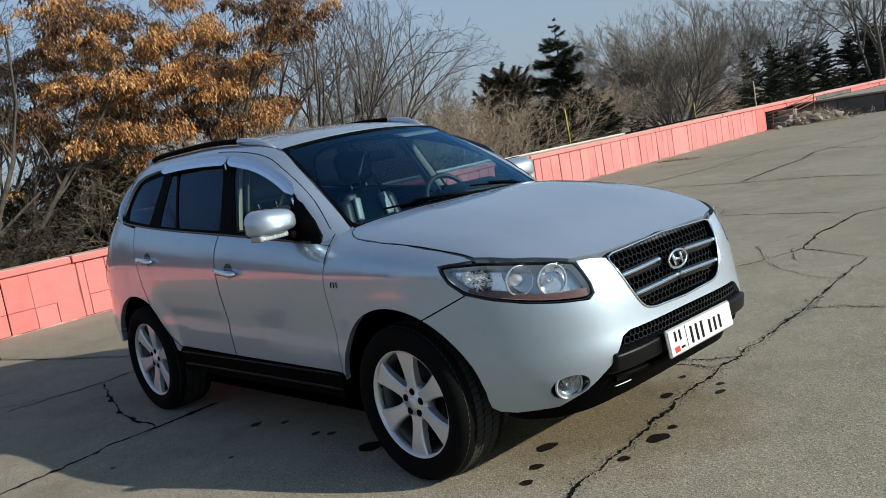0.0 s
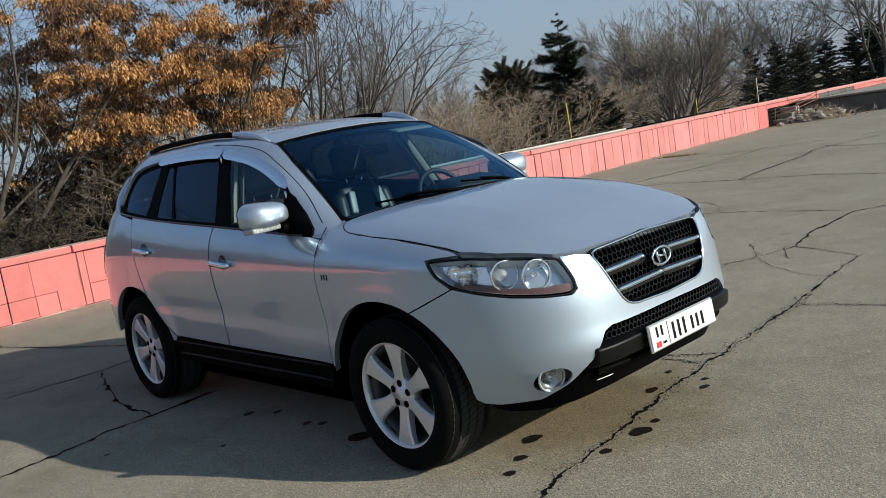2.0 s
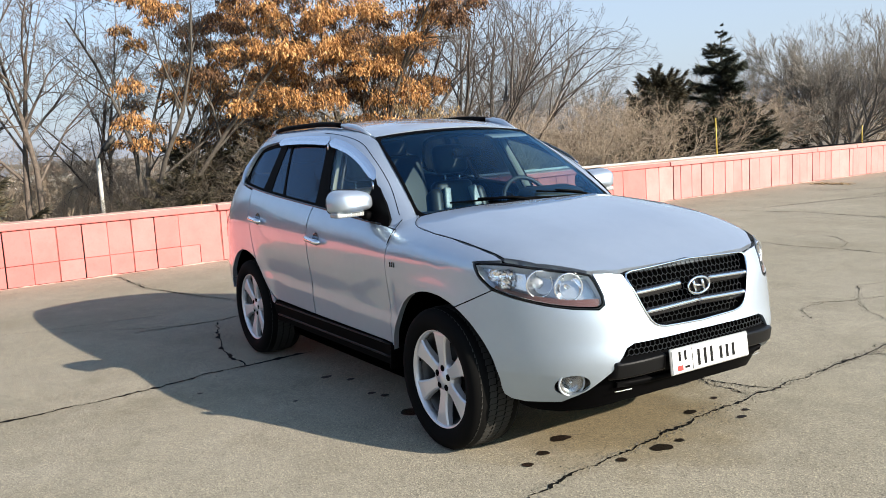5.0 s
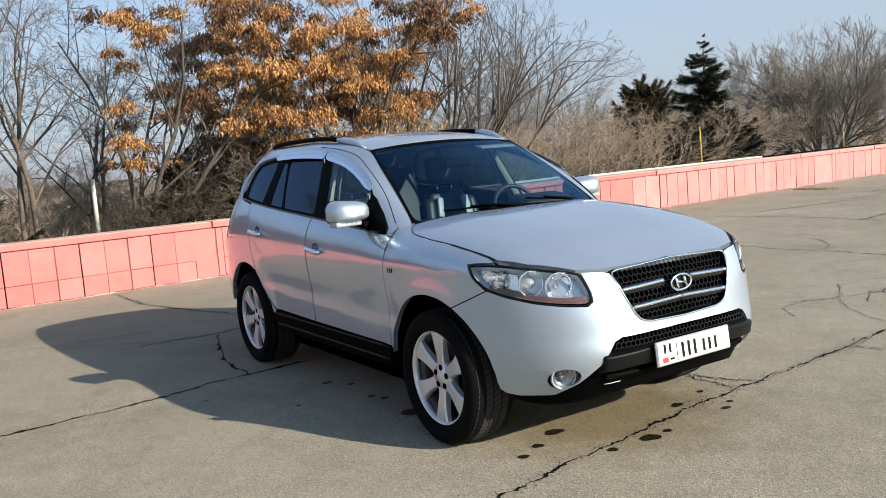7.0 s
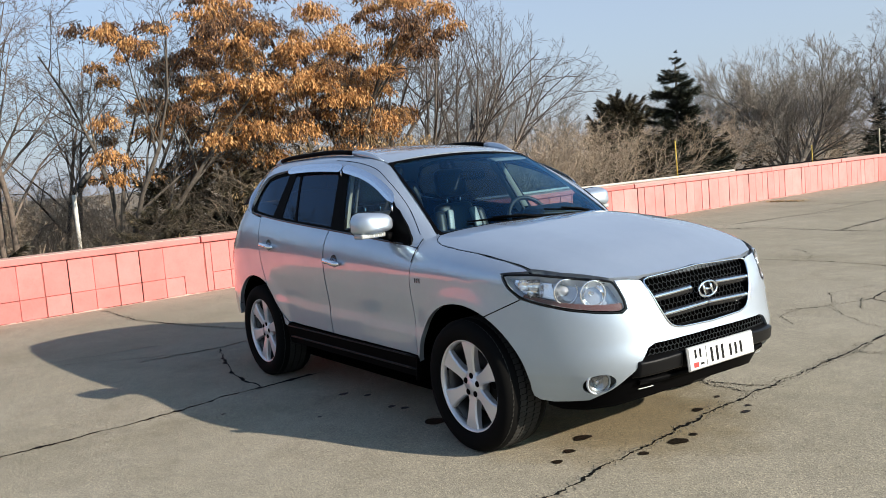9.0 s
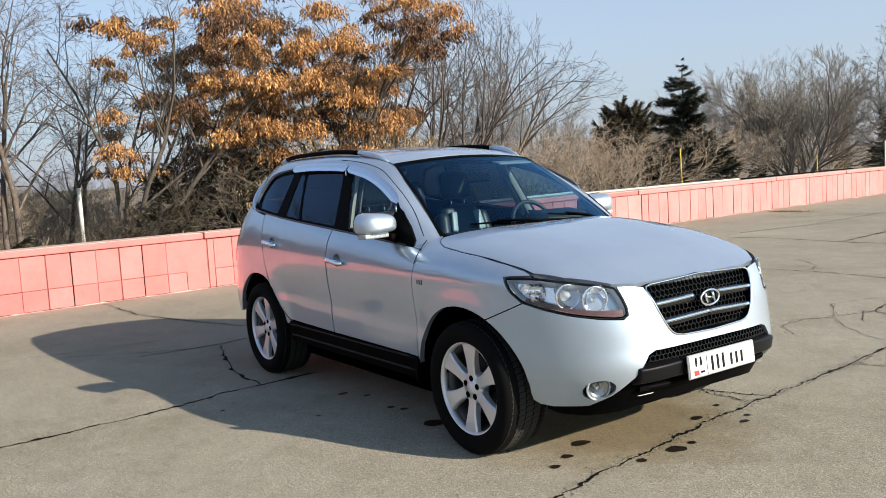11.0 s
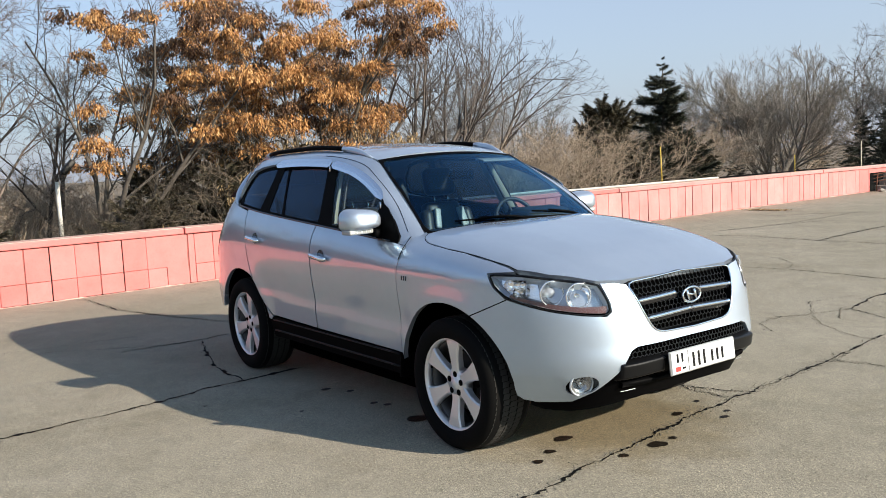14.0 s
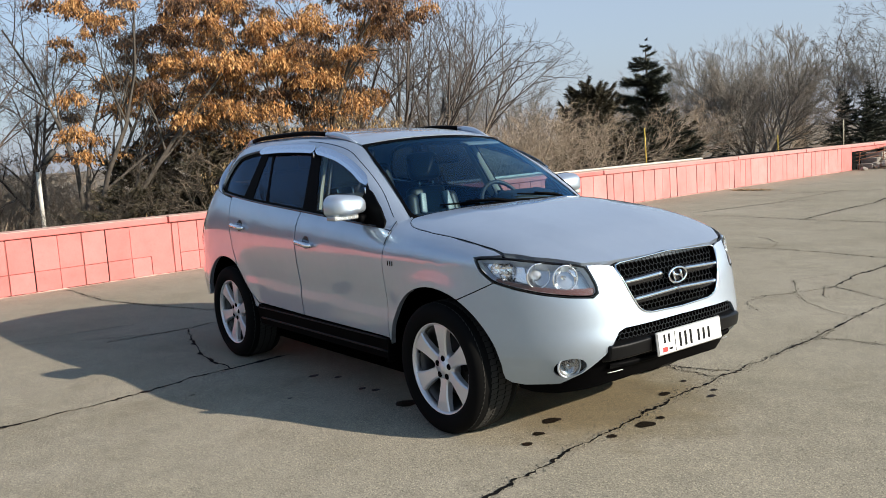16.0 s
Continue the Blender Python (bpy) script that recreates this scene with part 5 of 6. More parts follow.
def build_trim(sign):
    def m3(p):
        return Vector((p.x, sign * p.y, p.z))
    # wind deflectors over the side windows
    def shade(t0, t1, name, n=26):
        v, f = [], []
        for i in range(n + 1):
            t = t0 + (t1 - t0) * i / n
            e = window_edge(t)
            out = Vector((0.05, 1, 0.2)).normalized()
            down = (window_side(e.x, e.z - 0.05) - e).normalized() if t < 0.62 else Vector((-0.45, 0.25, -0.55)).normalized()
            k = min(1.0, (n - i) / 3 + 0.25, i / 2 + 0.4)
            for h, o in ((-0.030 * k, 0.008), (-0.012, 0.016), (0.010, 0.020), (0.034 * k, 0.020), (0.034 * k, 0.012)):
                v.append(m3(e + down * h + out * o))
        f = [(i * 5 + k, i * 5 + k + 1, i * 5 + k + 6, i * 5 + k + 5) for i in range(n) for k in range(4)]
        put(name, mesh_of(name, v, f, DEFLECTOR), car, label="chromed plastic wind deflector")
    shade(0.290, 0.488, "wind_deflector")
    shade(0.496, 0.905, "wind_deflector")
    for t in (0.488, 0.905):
        p = window_edge(t)
        bar_on("deflector_clip", [m3(p + Vector((0, 0.030, -0.015))), m3(p + Vector((0.006, 0.030, -0.055)))], 0.007, CHROME, car)
    # roof rail: black bar, silver feet
    rail = [m3(edge_at(0.145 + 0.0230 * i) + Vector((0, -0.02, 0.008 + 0.020 * math.sin(math.pi * i / 18) ** 0.6))) for i in range(19)]
    top = bar_on("roof_rail", rail[2:15], 0.017, BLACK, car, sides_n=8, label="black roof rail with silver ends")
    for pts in (rail[14:] + [m3(edge_at(0.595) + Vector((0.0, -0.015, 0.0)))], rail[:3]):
        rr = [0.020, 0.023, 0.024, 0.022, 0.016, 0.006][: len(pts)] if len(pts) > 3 else [0.012, 0.018, 0.020]
        bar_on("rail_foot", pts, rr, PAINT, top, sides_n=8, label="silver rail end")
    # belt moulding
    bar_on("belt_moulding", [m3(window_side(x, smooth_curve(BELT, x) + 0.004) + Vector((0, 0.010, 0))) for x in [0.74 - 2.22 * i / 20 for i in range(21)]], 0.008, GLOSS_BLACK, car)
    # maker's badge on the wing, as plain bars
    f = sides(sign)
    for k in range(3):
        bar_on("badge_bar", [f(0.965 + 0.022 * k, 0.928) + Vector((0, sign * 0.002, 0)), f(0.962 + 0.022 * k, 0.902) + Vector((0, sign * 0.002, 0))], 0.0026, INK, car)
    tail = [(-1.98, 0.86), (-2.30, 0.86), (-2.32, 1.10), (-2.06, 1.12), (-1.93, 1.0)]
    panel("tail_lamp", tail, f, TAIL_RED, car, step=0.05, lip=0, sink=-0.004, label="dark red tail lamp")


DEFLECTOR = material("silvered_plastic", (0.58, 0.66, 0.76), 0.14, 0.85, Coat_Weight=0.6)
TAIL_RED = material("tail_lamp_red", (0.20, 0.012, 0.012), 0.12, 0.0, Coat_Weight=1.0)


def build_cowl():
    v, f = [], []
    for i in range(21):
        u = -1 + 0.1 * i
        k = 1 - u * u
        v += [(1.135 + 0.0 * k, 0.73 * u, crown_height(1.135, 0.73 * u) - 0.045), (0.90 + 0.13 * k, 0.735 * u, 1.120 + 0.045 * k)]
    f = [(2 * i, 2 * i + 1, 2 * i + 3, 2 * i + 2) for i in range(20)]
    put("cowl", mesh_of("cowl", v, f, BLACK, True), car, label="black plastic cowl under the windscreen")
    for y0, y1, lift in ((0.10, -0.52, 0.0), (0.58, 0.06, 0.0)):
        wiper = new("wiper")
        wiper.parent = car
        def on(y, w):
            u = y / 0.72
            k = 1 - u * u
            a = Vector((0.935 + 0.13 * k, 0.725 * u, 1.128 + 0.045 * k))
            b = Vector((0.205 + 0.05 * k, 0.58 * u, 1.60 + 0.035 * k))
            return a.lerp(b, w) + Vector((0.55, 0, 0.8)) * (0.012 + 0.022 * 4 * w * (1 - w))
        bar_on("wiper_arm", [on(y0, -0.02) + Vector((0.02, 0, 0.0)), on(y0 * 0.6 + y1 * 0.4, 0.045) + Vector((0.012, 0, 0.012)), on(y0 * 0.25 + y1 * 0.75, 0.075) + Vector((0.012, 0, 0.012))], [0.010, 0.008, 0.006], BLACK, wiper)
        bar_on("wiper_blade", [on(y0 + 0.02, 0.025), on((y0 + y1) / 2, 0.062), on(y1, 0.095)], 0.006, BLACK, wiper)


def cushion(bm, size, m, bevel):
    return box(bm, size, m, bevel, 4)


def build_inside():
    cabin = new("interior")
    cabin.parent = car
    tagged(cabin, "dark leather interior")
    bm = bmesh.new()
    box(bm, (0.55, 1.38, 0.16), pose(0.70, 0, 1.02, 0, 8, 0), 0.05, 3)
    part("dashboard", bm, DASH, cabin, smooth=True)
    bm = bmesh.new()
    box(bm, (0.24, 0.44, 0.16), pose(0.68, 0.43, 1.145, 0, 8, 0), 0.065, 5)
    part("instrument_hood", bm, DASH, cabin, smooth=True)
    bm = bmesh.new()
    box(bm, (2.6, 1.40, 0.06), pose(-0.7, 0, 0.93))
    part("cabin_floor", bm, BLACK, cabin)
    for sign in (1, -1):
        bm = bmesh.new()
        box(bm, (2.3, 0.06, 0.42), pose(-0.35, sign * 0.80, 1.00, 0, 3.5, 0), 0.02, 2)
        part("door_card", bm, BLACK, cabin)
    for y in (-0.37, 0.37):
        seat = new("seat")
        seat.parent = cabin
        bm = bmesh.new()
        cushion(bm, (0.13, 0.34, 0.60), pose(-0.34, y, 0.965, 0, -16, 0), 0.05)
        part("backrest", bm, LEATHER, seat, smooth=True)
        for k in (-1, 1):
            bm = bmesh.new()
            cushion(bm, (0.17, 0.10, 0.52), pose(-0.315, y + k * 0.205, 0.945, k * 3, -16, k * 12), 0.045)
            bolster = part("bolster", bm, LEATHER, seat, smooth=True)
            bm = bmesh.new()
            cushion(bm, (0.03, 0.055 if k < 0 else 0.070, 0.16), pose(-0.300 if k > 0 else -0.296, y + 0.012 + k * 0.122, 1.135, k * 9, -16, 0), 0.013)
            part("insert", bm, PALE_LEATHER, seat, "pale grey leather insert", smooth=True)
        bm = bmesh.new()
        cushion(bm, (0.11, 0.28, 0.22), pose(-0.42, y, 1.415, 0, -12, 0), 0.05)
        part("headrest", bm, LEATHER, seat, smooth=True)
        for k in (-0.065, 0.065):
            bar_on("headrest_post", [(-0.385, y + k, 1.22), (-0.40, y + k, 1.34)], 0.007, CHROME, seat)
        bm = bmesh.new()
        cushion(bm, (0.50, 0.50, 0.14), pose(0.02, y, 0.98, 0, -6, 0), 0.05)
        part("cushion", bm, LEATHER, seat, smooth=True)
    bench = new("seat")
    bench.parent = cabin
    bm = bmesh.new()
    cushion(bm, (0.14, 1.25, 0.58), pose(-1.22, 0, 1.16, 0, -18, 0), 0.05)
    part("backrest", bm, LEATHER, bench, smooth=True)
    for y in (-0.38, 0.38):
        bm = bmesh.new()
        cushion(bm, (0.09, 0.26, 0.15), pose(-1.32, y, 1.50, 0, -12, 0), 0.035)
        part("headrest", bm, LEATHER, bench, smooth=True)
    # pale pillar trims between the doors, with the belts, and the visors
    for sign in (1, -1):
        def lining(u, w, sign=sign):
            foot, head = -0.155 + 0.15 * u, -0.262 + 0.125 * u
            z = 1.02 + 0.53 * w
            x = foot + (head - foot) * max(0.0, (z - 1.16) / 0.41)
            p = window_side(x, z)
            return Vector((x, sign * (p.y - 0.035 - 0.06 * max(0.0, math.sin(math.pi * u)) ** 0.7), z))
        panel("pillar_trim", dense([(0, 0), (1, 0), (1, 1), (0, 1)], 0.1), lining, PILLAR_GREY, cabin, step=0.1, lip=0, label="pale grey pillar trim")
        belt_line = [lining(0.8, w / 8) + Vector((0.03, -sign * 0.02, 0)) for w in range(9)]
        bar_on("seat_belt", belt_line, 0.012, LEATHER, cabin)
    bm = bmesh.new()
    box(bm, (0.10, 0.30, 0.014), pose(0.23, 0.42, 1.570, 0, 12, 0), 0.006, 2)
    part("sun_visor", bm, VISOR, cabin, "grey sun visor", True)
    m = Matrix.Translation((0.49, 0.385, 1.115)) @ pose(0, 0, 0, 0, 66, 0)
    ring = bar_on("steering_wheel", [m @ Vector((0.185 * math.cos(q * math.pi / 16), 0.185 * math.sin(q * math.pi / 16), 0)) for q in range(32)], 0.015, LEATHER, cabin, True, 8, "dark steering wheel")
    for q in (90, 210, 330):
        bar_on("wheel_spoke", [m @ Vector((0, 0, -0.02)), m @ Vector((0.18 * math.sin(radians(q)), 0.18 * math.cos(radians(q)), 0))], 0.016, BLACK, ring)
    bm = bmesh.new()
    box(bm, (0.05, 0.14, 0.12), m @ pose(0, 0, -0.03), 0.02, 2)
    part("airbag_cover", bm, BLACK, ring, smooth=True)
    bm = bmesh.new()
    box(bm, (0.035, 0.24, 0.065), pose(0.36, 0, 1.475, 0, -8, 8), 0.02, 3)
    part("rear_view_mirror", bm, BLACK, cabin, smooth=True)
    # roof lining keeps the cabin dark
    v, f = [], []
    for i in range(13):
        e = edge_at(0.02 + 0.60 * i / 12)
        for u in (-0.95, -0.5, 0, 0.5, 0.95):
            v.append((e.x, e.y * u, e.z + 0.02 * (1 - u * u) - 0.02))
    f = [(i * 5 + k, i * 5 + k + 1, i * 5 + k + 6, i * 5 + k + 5) for i in range(12) for k in range(4)]
    put("roof_lining", mesh_of("roof_lining", v, f, LINING, True), cabin)


DASH = material("soft_dashboard", (0.010, 0.012, 0.014), 0.55, Specular_IOR_Level=0.3)
PALE_LEATHER = material("pale_grey_leather", (0.20, 0.22, 0.225), 0.45)
PILLAR_GREY = material("pale_grey_trim", (0.21, 0.21, 0.18), 0.7)
VISOR = material("visor_cloth", (0.16, 0.165, 0.165), 0.9)
LINING = material("grey_roof_lining", (0.14, 0.135, 0.13), 0.9)
build_grille()
build_lower_front()
build_plate()
for side_sign in (1, -1):
    build_lamps(side_sign)
    build_mirror(side_sign)
    build_handle(-0.018, 0.978, side_sign)
    build_handle(-1.058, 1.054, side_sign)
    build_trim(side_sign)
build_cowl()
build_inside()


# ---- trees and shrubs behind the wall ----
class Sheet:
    """Collects verts and faces of many small pieces."""
    def __init__(self):
        self.verts, self.faces = [], []

    def add(self, verts, faces):
        k = len(self.verts)
        self.verts += [tuple(v) for v in verts]
        self.faces += [tuple(i + k for i in f) for f in faces]

    def mesh(self, name, mat, smooth=False):
        return mesh_of(name, self.verts, self.faces, mat, smooth)


def grow(sheet, rng, p, d, length, radius, level, plan, tips, trunk=None):
    """One limb with its twigs. plan: for each level (children, angle, length share, droop, wiggle)."""
    n = 5 if level == 0 else 4 if level < 2 else 3 if level < 3 else 1 if level >= len(plan) else 2
    path, radii, dirs = [p.copy()], [radius], [d.copy()]
    q = p.copy()
    kids, angle, share, droop, wig = plan[min(level, len(plan) - 1)]
    for i in range(n):
        d = (d + Vector((rng.gauss(0, wig), rng.gauss(0, wig), rng.gauss(0, wig) * 0.6 + droop))).normalized()
        q = q + d * length / n
        path.append(q.copy())
        dirs.append(d.copy())
        radii.append(max(0.0026, radius * (1 - 0.72 * (i + 1) / n)))
    (trunk or sheet).add(*tube(path, radii, (7, 5, 4, 3, 3)[min(level, 4)], caps=False))
    if level >= len(plan):
        tips.append((q, d))
        return
    if level == len(plan) - 1:
        tips.append((q, d))
    for c in range(kids):
        t = 0.22 + 0.78 * (c + rng.random()) / kids if level else 0.30 + 0.70 * (c + rng.random() * 0.8) / kids
        k = min(n - 1, int(t * n))
        at = path[k].lerp(path[k + 1], t * n - k)
        base = dirs[k]
        u = base.cross(Vector((rng.gauss(0, 1), rng.gauss(0, 1), rng.gauss(0, 1)))).normalized()
        a = radians(angle * rng.uniform(0.6, 1.35))
        nd = (base * math.cos(a) + u * math.sin(a)).normalized()
        grow(sheet, rng, at, nd, length * share * rng.uniform(0.65, 1.2) * (1.15 - 0.45 * t), max(0.004, radii[k] * rng.uniform(0.45, 0.65)), level + 1, plan, tips)


def bare_tree(seed, stems, height, lean, radius, plan, trunk=None, bias=(0.0, 0.0)):
    rng = random.Random(seed)
    sheet, tips = Sheet(), []
    for i in range(stems):
        q = 2 * math.pi * (i + rng.random() * 0.6) / stems
        d = Vector((math.cos(q) * lean + bias[0], math.sin(q) * lean + bias[1], 1)).normalized()
        grow(sheet, rng, Vector((0.1 * math.cos(q), 0.1 * math.sin(q), 0)), d, height * rng.uniform(0.8, 1.1), radius * rng.uniform(0.7, 1.0), 0, plan, tips, trunk)
    return sheet, tips


def leaf_clump(sheet, rng, at, r, leaf):
    """A domed bunch of drooping dry leaf strings, ragged below."""
    for _ in range(int(125 * (r / 0.36) ** 2)):
        q, h = rng.uniform(0, 6.28), rng.uniform(-0.15, 1.0)
        w = math.sqrt(1 - h * h)
        k = rng.uniform(0.35, 1.0) if rng.random() < 0.95 else rng.uniform(1.0, 1.3)
        p = at + Vector((r * w * math.cos(q) * k, r * w * math.sin(q) * k, 0.6 * r * h * k))
        fall = Vector((math.cos(q) * 0.45 * w + rng.gauss(0, 0.15), math.sin(q) * 0.45 * w + rng.gauss(0, 0.15), -1)).normalized()
        hang = r * rng.uniform(0.45, 0.95)
        for j in range(8):
            c = p + fall * (j / 8 * hang) + Vector((rng.gauss(0, 0.018), rng.gauss(0, 0.018), rng.gauss(0, 0.012)))
            a = rng.uniform(0, 6.28)
            l = leaf * rng.uniform(0.65, 1.35)
            side = Vector((math.cos(a), math.sin(a), rng.uniform(-0.4, 0.4))) * l * 0.22
            down = (fall + Vector((rng.gauss(0, 0.4), rng.gauss(0, 0.4), 0))).normalized() * l
            out = side.cross(down).normalized() * l * 0.16
            sheet.add([c, c + down * 0.5 + side + out, c + down, c + down * 0.5 - side + out * 0.4], [(0, 1, 2), (0, 2, 3)])


def hanging_leaves(sheet, rng, at, count, spread, size):
    """A close bunch of drooping dry leaves round a twig's end."""
    for _ in range(count):
        r = spread * rng.random() ** 0.45
        q, h = rng.uniform(0, 6.28), rng.uniform(-1, 1)
        w = math.sqrt(1 - h * h)
        p = at + Vector((r * w * math.cos(q) * 1.15, r * w * math.sin(q) * 1.15, r * h * 0.85 - 0.25 * spread))
        a = rng.uniform(0, 6.28)
        s = size * rng.uniform(0.7, 1.4)
        side = Vector((math.cos(a), math.sin(a), rng.uniform(-0.3, 0.3))) * s * 0.20
        down = (Vector((rng.gauss(0, 0.28), rng.gauss(0, 0.28), -1)) + (p - at) * 1.2).normalized() * s
        out = side.cross(down).normalized() * s * 0.15
        sheet.add([p, p + down * 0.45 + side + out, p + down, p + down * 0.45 - side + out * 0.4], [(0, 1, 2), (0, 2, 3)])


def needles(sheet, rng, at, d, count, length, width):
    u = d.cross(Vector((0, 0, 1)))
    u = u.normalized() if u.length > 1e-4 else Vector((1, 0, 0))
    for _ in range(count):
        v = (d * rng.uniform(0.2, 1) + u * rng.uniform(-0.9, 0.9) + Vector((0, 0, rng.uniform(-0.5, 0.35)))).normalized() * length * rng.uniform(0.6, 1.3)
        w = v.cross(Vector((rng.gauss(0, 1), rng.gauss(0, 1), rng.gauss(0, 1)))).normalized() * width
        sheet.add([at - w, at + w, at + v + w * 0.2], [(0, 1, 2)])


def thing_of_parts(name, parts, label, category, group=""):
    top = tagged(new(name), label, category, group)
    for pname, me, plabel in parts:
        put(pname, me, top, label=plabel)
    return top


def root(x, y, turn=0.0, scale=1.0):
    return Matrix.Translation((x, y, ground_height(x, y) - 0.05)) @ Matrix.Rotation(radians(turn), 4, "Z") @ Matrix.Scale(scale, 4)


def place(thing, x, y, turn=0.0, scale=1.0):
    thing.matrix_basis = root(x, y, turn, scale)
    return thing


def again(thing, x, y, turn=0.0, scale=1.0):
    c = copy_thing(thing, Matrix())
    c.matrix_basis = root(x, y, turn, scale)
    return c


BARK = make_bark("dark_bark", (0.034, 0.028, 0.023), (0.098, 0.082, 0.068))
THICKET_BARK = make_bark("brown_twig", (0.032, 0.025, 0.019), (0.095, 0.074, 0.054))
GREY_BARK = make_bark("grey_bark", (0.085, 0.075, 0.065), (0.24, 0.21, 0.18))
PALE_TWIG = make_bark("pale_dry_twig", (0.20, 0.155, 0.115), (0.40, 0.315, 0.235))
BROWN_LEAF = make_leaves("dry_brown_leaf", [(0.0, (0.05, 0.021, 0.008)), (0.14, (0.15, 0.062, 0.018)), (0.34, (0.33, 0.145, 0.042)), (0.74, (0.47, 0.24, 0.080)), (1.0, (0.62, 0.38, 0.165))], 0.7, 0.16)
TAN_LEAF = make_leaves("dry_tan_leaf", [(0.0, (0.16, 0.10, 0.045)), (0.5, (0.34, 0.23, 0.11)), (1.0, (0.52, 0.38, 0.21))], 0.7, 0.3)
SHADE_LEAF = make_leaves("shaded_dry_leaf", [(0.0, (0.035, 0.016, 0.008)), (0.7, (0.10, 0.046, 0.018)), (1.0, (0.26, 0.13, 0.05))], 0.8)
TWIG_BARK = make_bark("brown_grey_bark", (0.055, 0.042, 0.034), (0.165, 0.128, 0.105))
LIMB_BARK = make_bark("dark_grey_limb_bark", (0.045, 0.038, 0.034), (0.14, 0.118, 0.104))
# paler than BARK: sunlight on the stems is put into the bark colour
TAN_BARK = make_bark("sunlit_tan_bark", (0.06, 0.047, 0.034), (0.20, 0.155, 0.115))
NEEDLE = make_leaves("dark_needles", [(0.0, (0.012, 0.016, 0.010)), (0.6, (0.028, 0.034, 0.020)), (1.0, (0.060, 0.058, 0.034))], 0.6)
RUST_NEEDLE = make_leaves("rusty_needles", [(0.0, (0.020, 0.018, 0.010)), (0.6, (0.050, 0.042, 0.022)), (1.0, (0.10, 0.075, 0.04))], 0.7)


def build_seed_tree(seed, stems, height, lean, label, clump, apart, bark=BARK, low=0.46, bias=(0.0, 0.0), thick=0.10, gaps=0.0, calm=-9.0):
    plan = [(7, 38, 0.52, 0.02, 0.10), (6, 42, 0.55, 0.0, 0.16), (4, 45, 0.50, -0.02, 0.20), (3, 45, 0.5, -0.02, 0.2)]
    sheet, tips = bare_tree(seed, stems, height, lean, thick, plan, None, bias)
    rng = random.Random(seed + 50)
    leaves, shade_leaves, taken = Sheet(), Sheet(), []
    rng.shuffle(tips)
    for p, d in tips:
        if p.z < height * low or p.y < calm or noise.noise(p * 0.8 + Vector((seed, 0, 0))) < gaps:
            continue
        if any((p - o).length < apart for o in taken):
            continue
        taken.append(p)
        # some whole clumps get darker leaves: shade in the crown put into colour
        leaf_clump(shade_leaves if noise.noise(p * 0.9 + Vector((0, seed, 0))) > 0.20 else leaves, rng, p, clump * rng.uniform(0.55, 1.2), 0.063)
    return thing_of_parts("brown_leaved_tree", [("trunk", sheet.mesh("trunk", bark, True), "branching stems"), ("crown", leaves.mesh("crown", BROWN_LEAF), "hanging dry brown leaves"), ("inner_crown", shade_leaves.mesh("inner_crown", SHADE_LEAF), "darker dry leaves that stand for shade in the crown")],
                          label, "tree")


place(build_seed_tree(11, 6, 4.6, 0.55, "spreading tree hung with dense dry brown leaf clusters behind the wall", 0.29, 0.51, THICKET_BARK, 0.38, (0.0, 0.0), 0.07, -0.05), -10.9, 4.75, 20, 1.07)
place(build_seed_tree(23, 6, 4.0, 0.34, "thin many-stemmed tree with sparse tan leaf clusters behind the wall", 0.25, 0.55, BARK, 0.48, (0.0, 0.30), 0.06, 0.12, -0.55), -10.6, 0.45, 0)

SLIM = [(8, 36, 0.52, 0.03, 0.10), (6, 40, 0.54, 0.02, 0.14), (6, 42, 0.52, 0.02, 0.17), (4, 42, 0.55, 0.02, 0.2)]
FINE = [(8, 32, 0.58, 0.03, 0.08), (5, 34, 0.56, 0.02, 0.10), (4, 36, 0.54, 0.02, 0.12), (3, 36, 0.55, 0.02, 0.18)]
ROUND = [(9, 34, 0.62, 0.05, 0.07), (7, 32, 0.58, 0.08, 0.09), (7, 30, 0.55, 0.09, 0.10), (4, 28, 0.6, 0.09, 0.12)]


def build_bare(name, seed, stems, height, lean, radius, plan, mat, label, group="", bias=(0.0, 0.0)):
    trunk = Sheet()
    sheet, _ = bare_tree(seed, stems, height, lean, radius, plan, trunk, bias)
    return thing_of_parts(name, [("trunk", trunk.mesh("trunk", mat, True), ""), ("crown", sheet.mesh("crown", mat, True), "bare twigs")], label, "tree" if "tree" in name else "shrub", group)


slim = place(build_bare("bare_tree", 31, 2, 5.2, 0.14, 0.085, SLIM, TWIG_BARK, "slim leafless tree with dark bark", "bare trees"), -12.0, -1.0, 0)
again(slim, -13.5, -2.6, 220, 1.1)
again(slim, -15.4, 0.6, 60, 0.95)
leaning = place(build_bare("bare_tree", 37, 4, 4.9, 0.30, 0.085, FINE, LIMB_BARK, "leafless tree with leaning limbs and fine twigs", "bare trees", (0.0, 0.42)), -11.0, 7.4, 0)
again(leaning, -11.6, 9.0, 8, 0.95)
again(leaning, -13.6, 6.6, -20, 1.1)
for x, y, turn, k in ((-15.0, 16.5, 30, 0.55), (-16.0, 20.5, -40, 0.6), (-14.5, 13.5, 200, 0.55), (-17.0, 23.5, 90, 0.6), (-14.8, 18.8, 140, 0.5), (-15.5, 11.0, 300, 0.65)):
    again(leaning, x, y, turn, k)
rounded_tree = place(build_bare("bare_tree", 41, 4, 4.3, 0.50, 0.085, ROUND, GREY_BARK, "tall bushy leafless tree with grey twigs", "bare trees"), -21.0, 29.5, 10, 0.8)
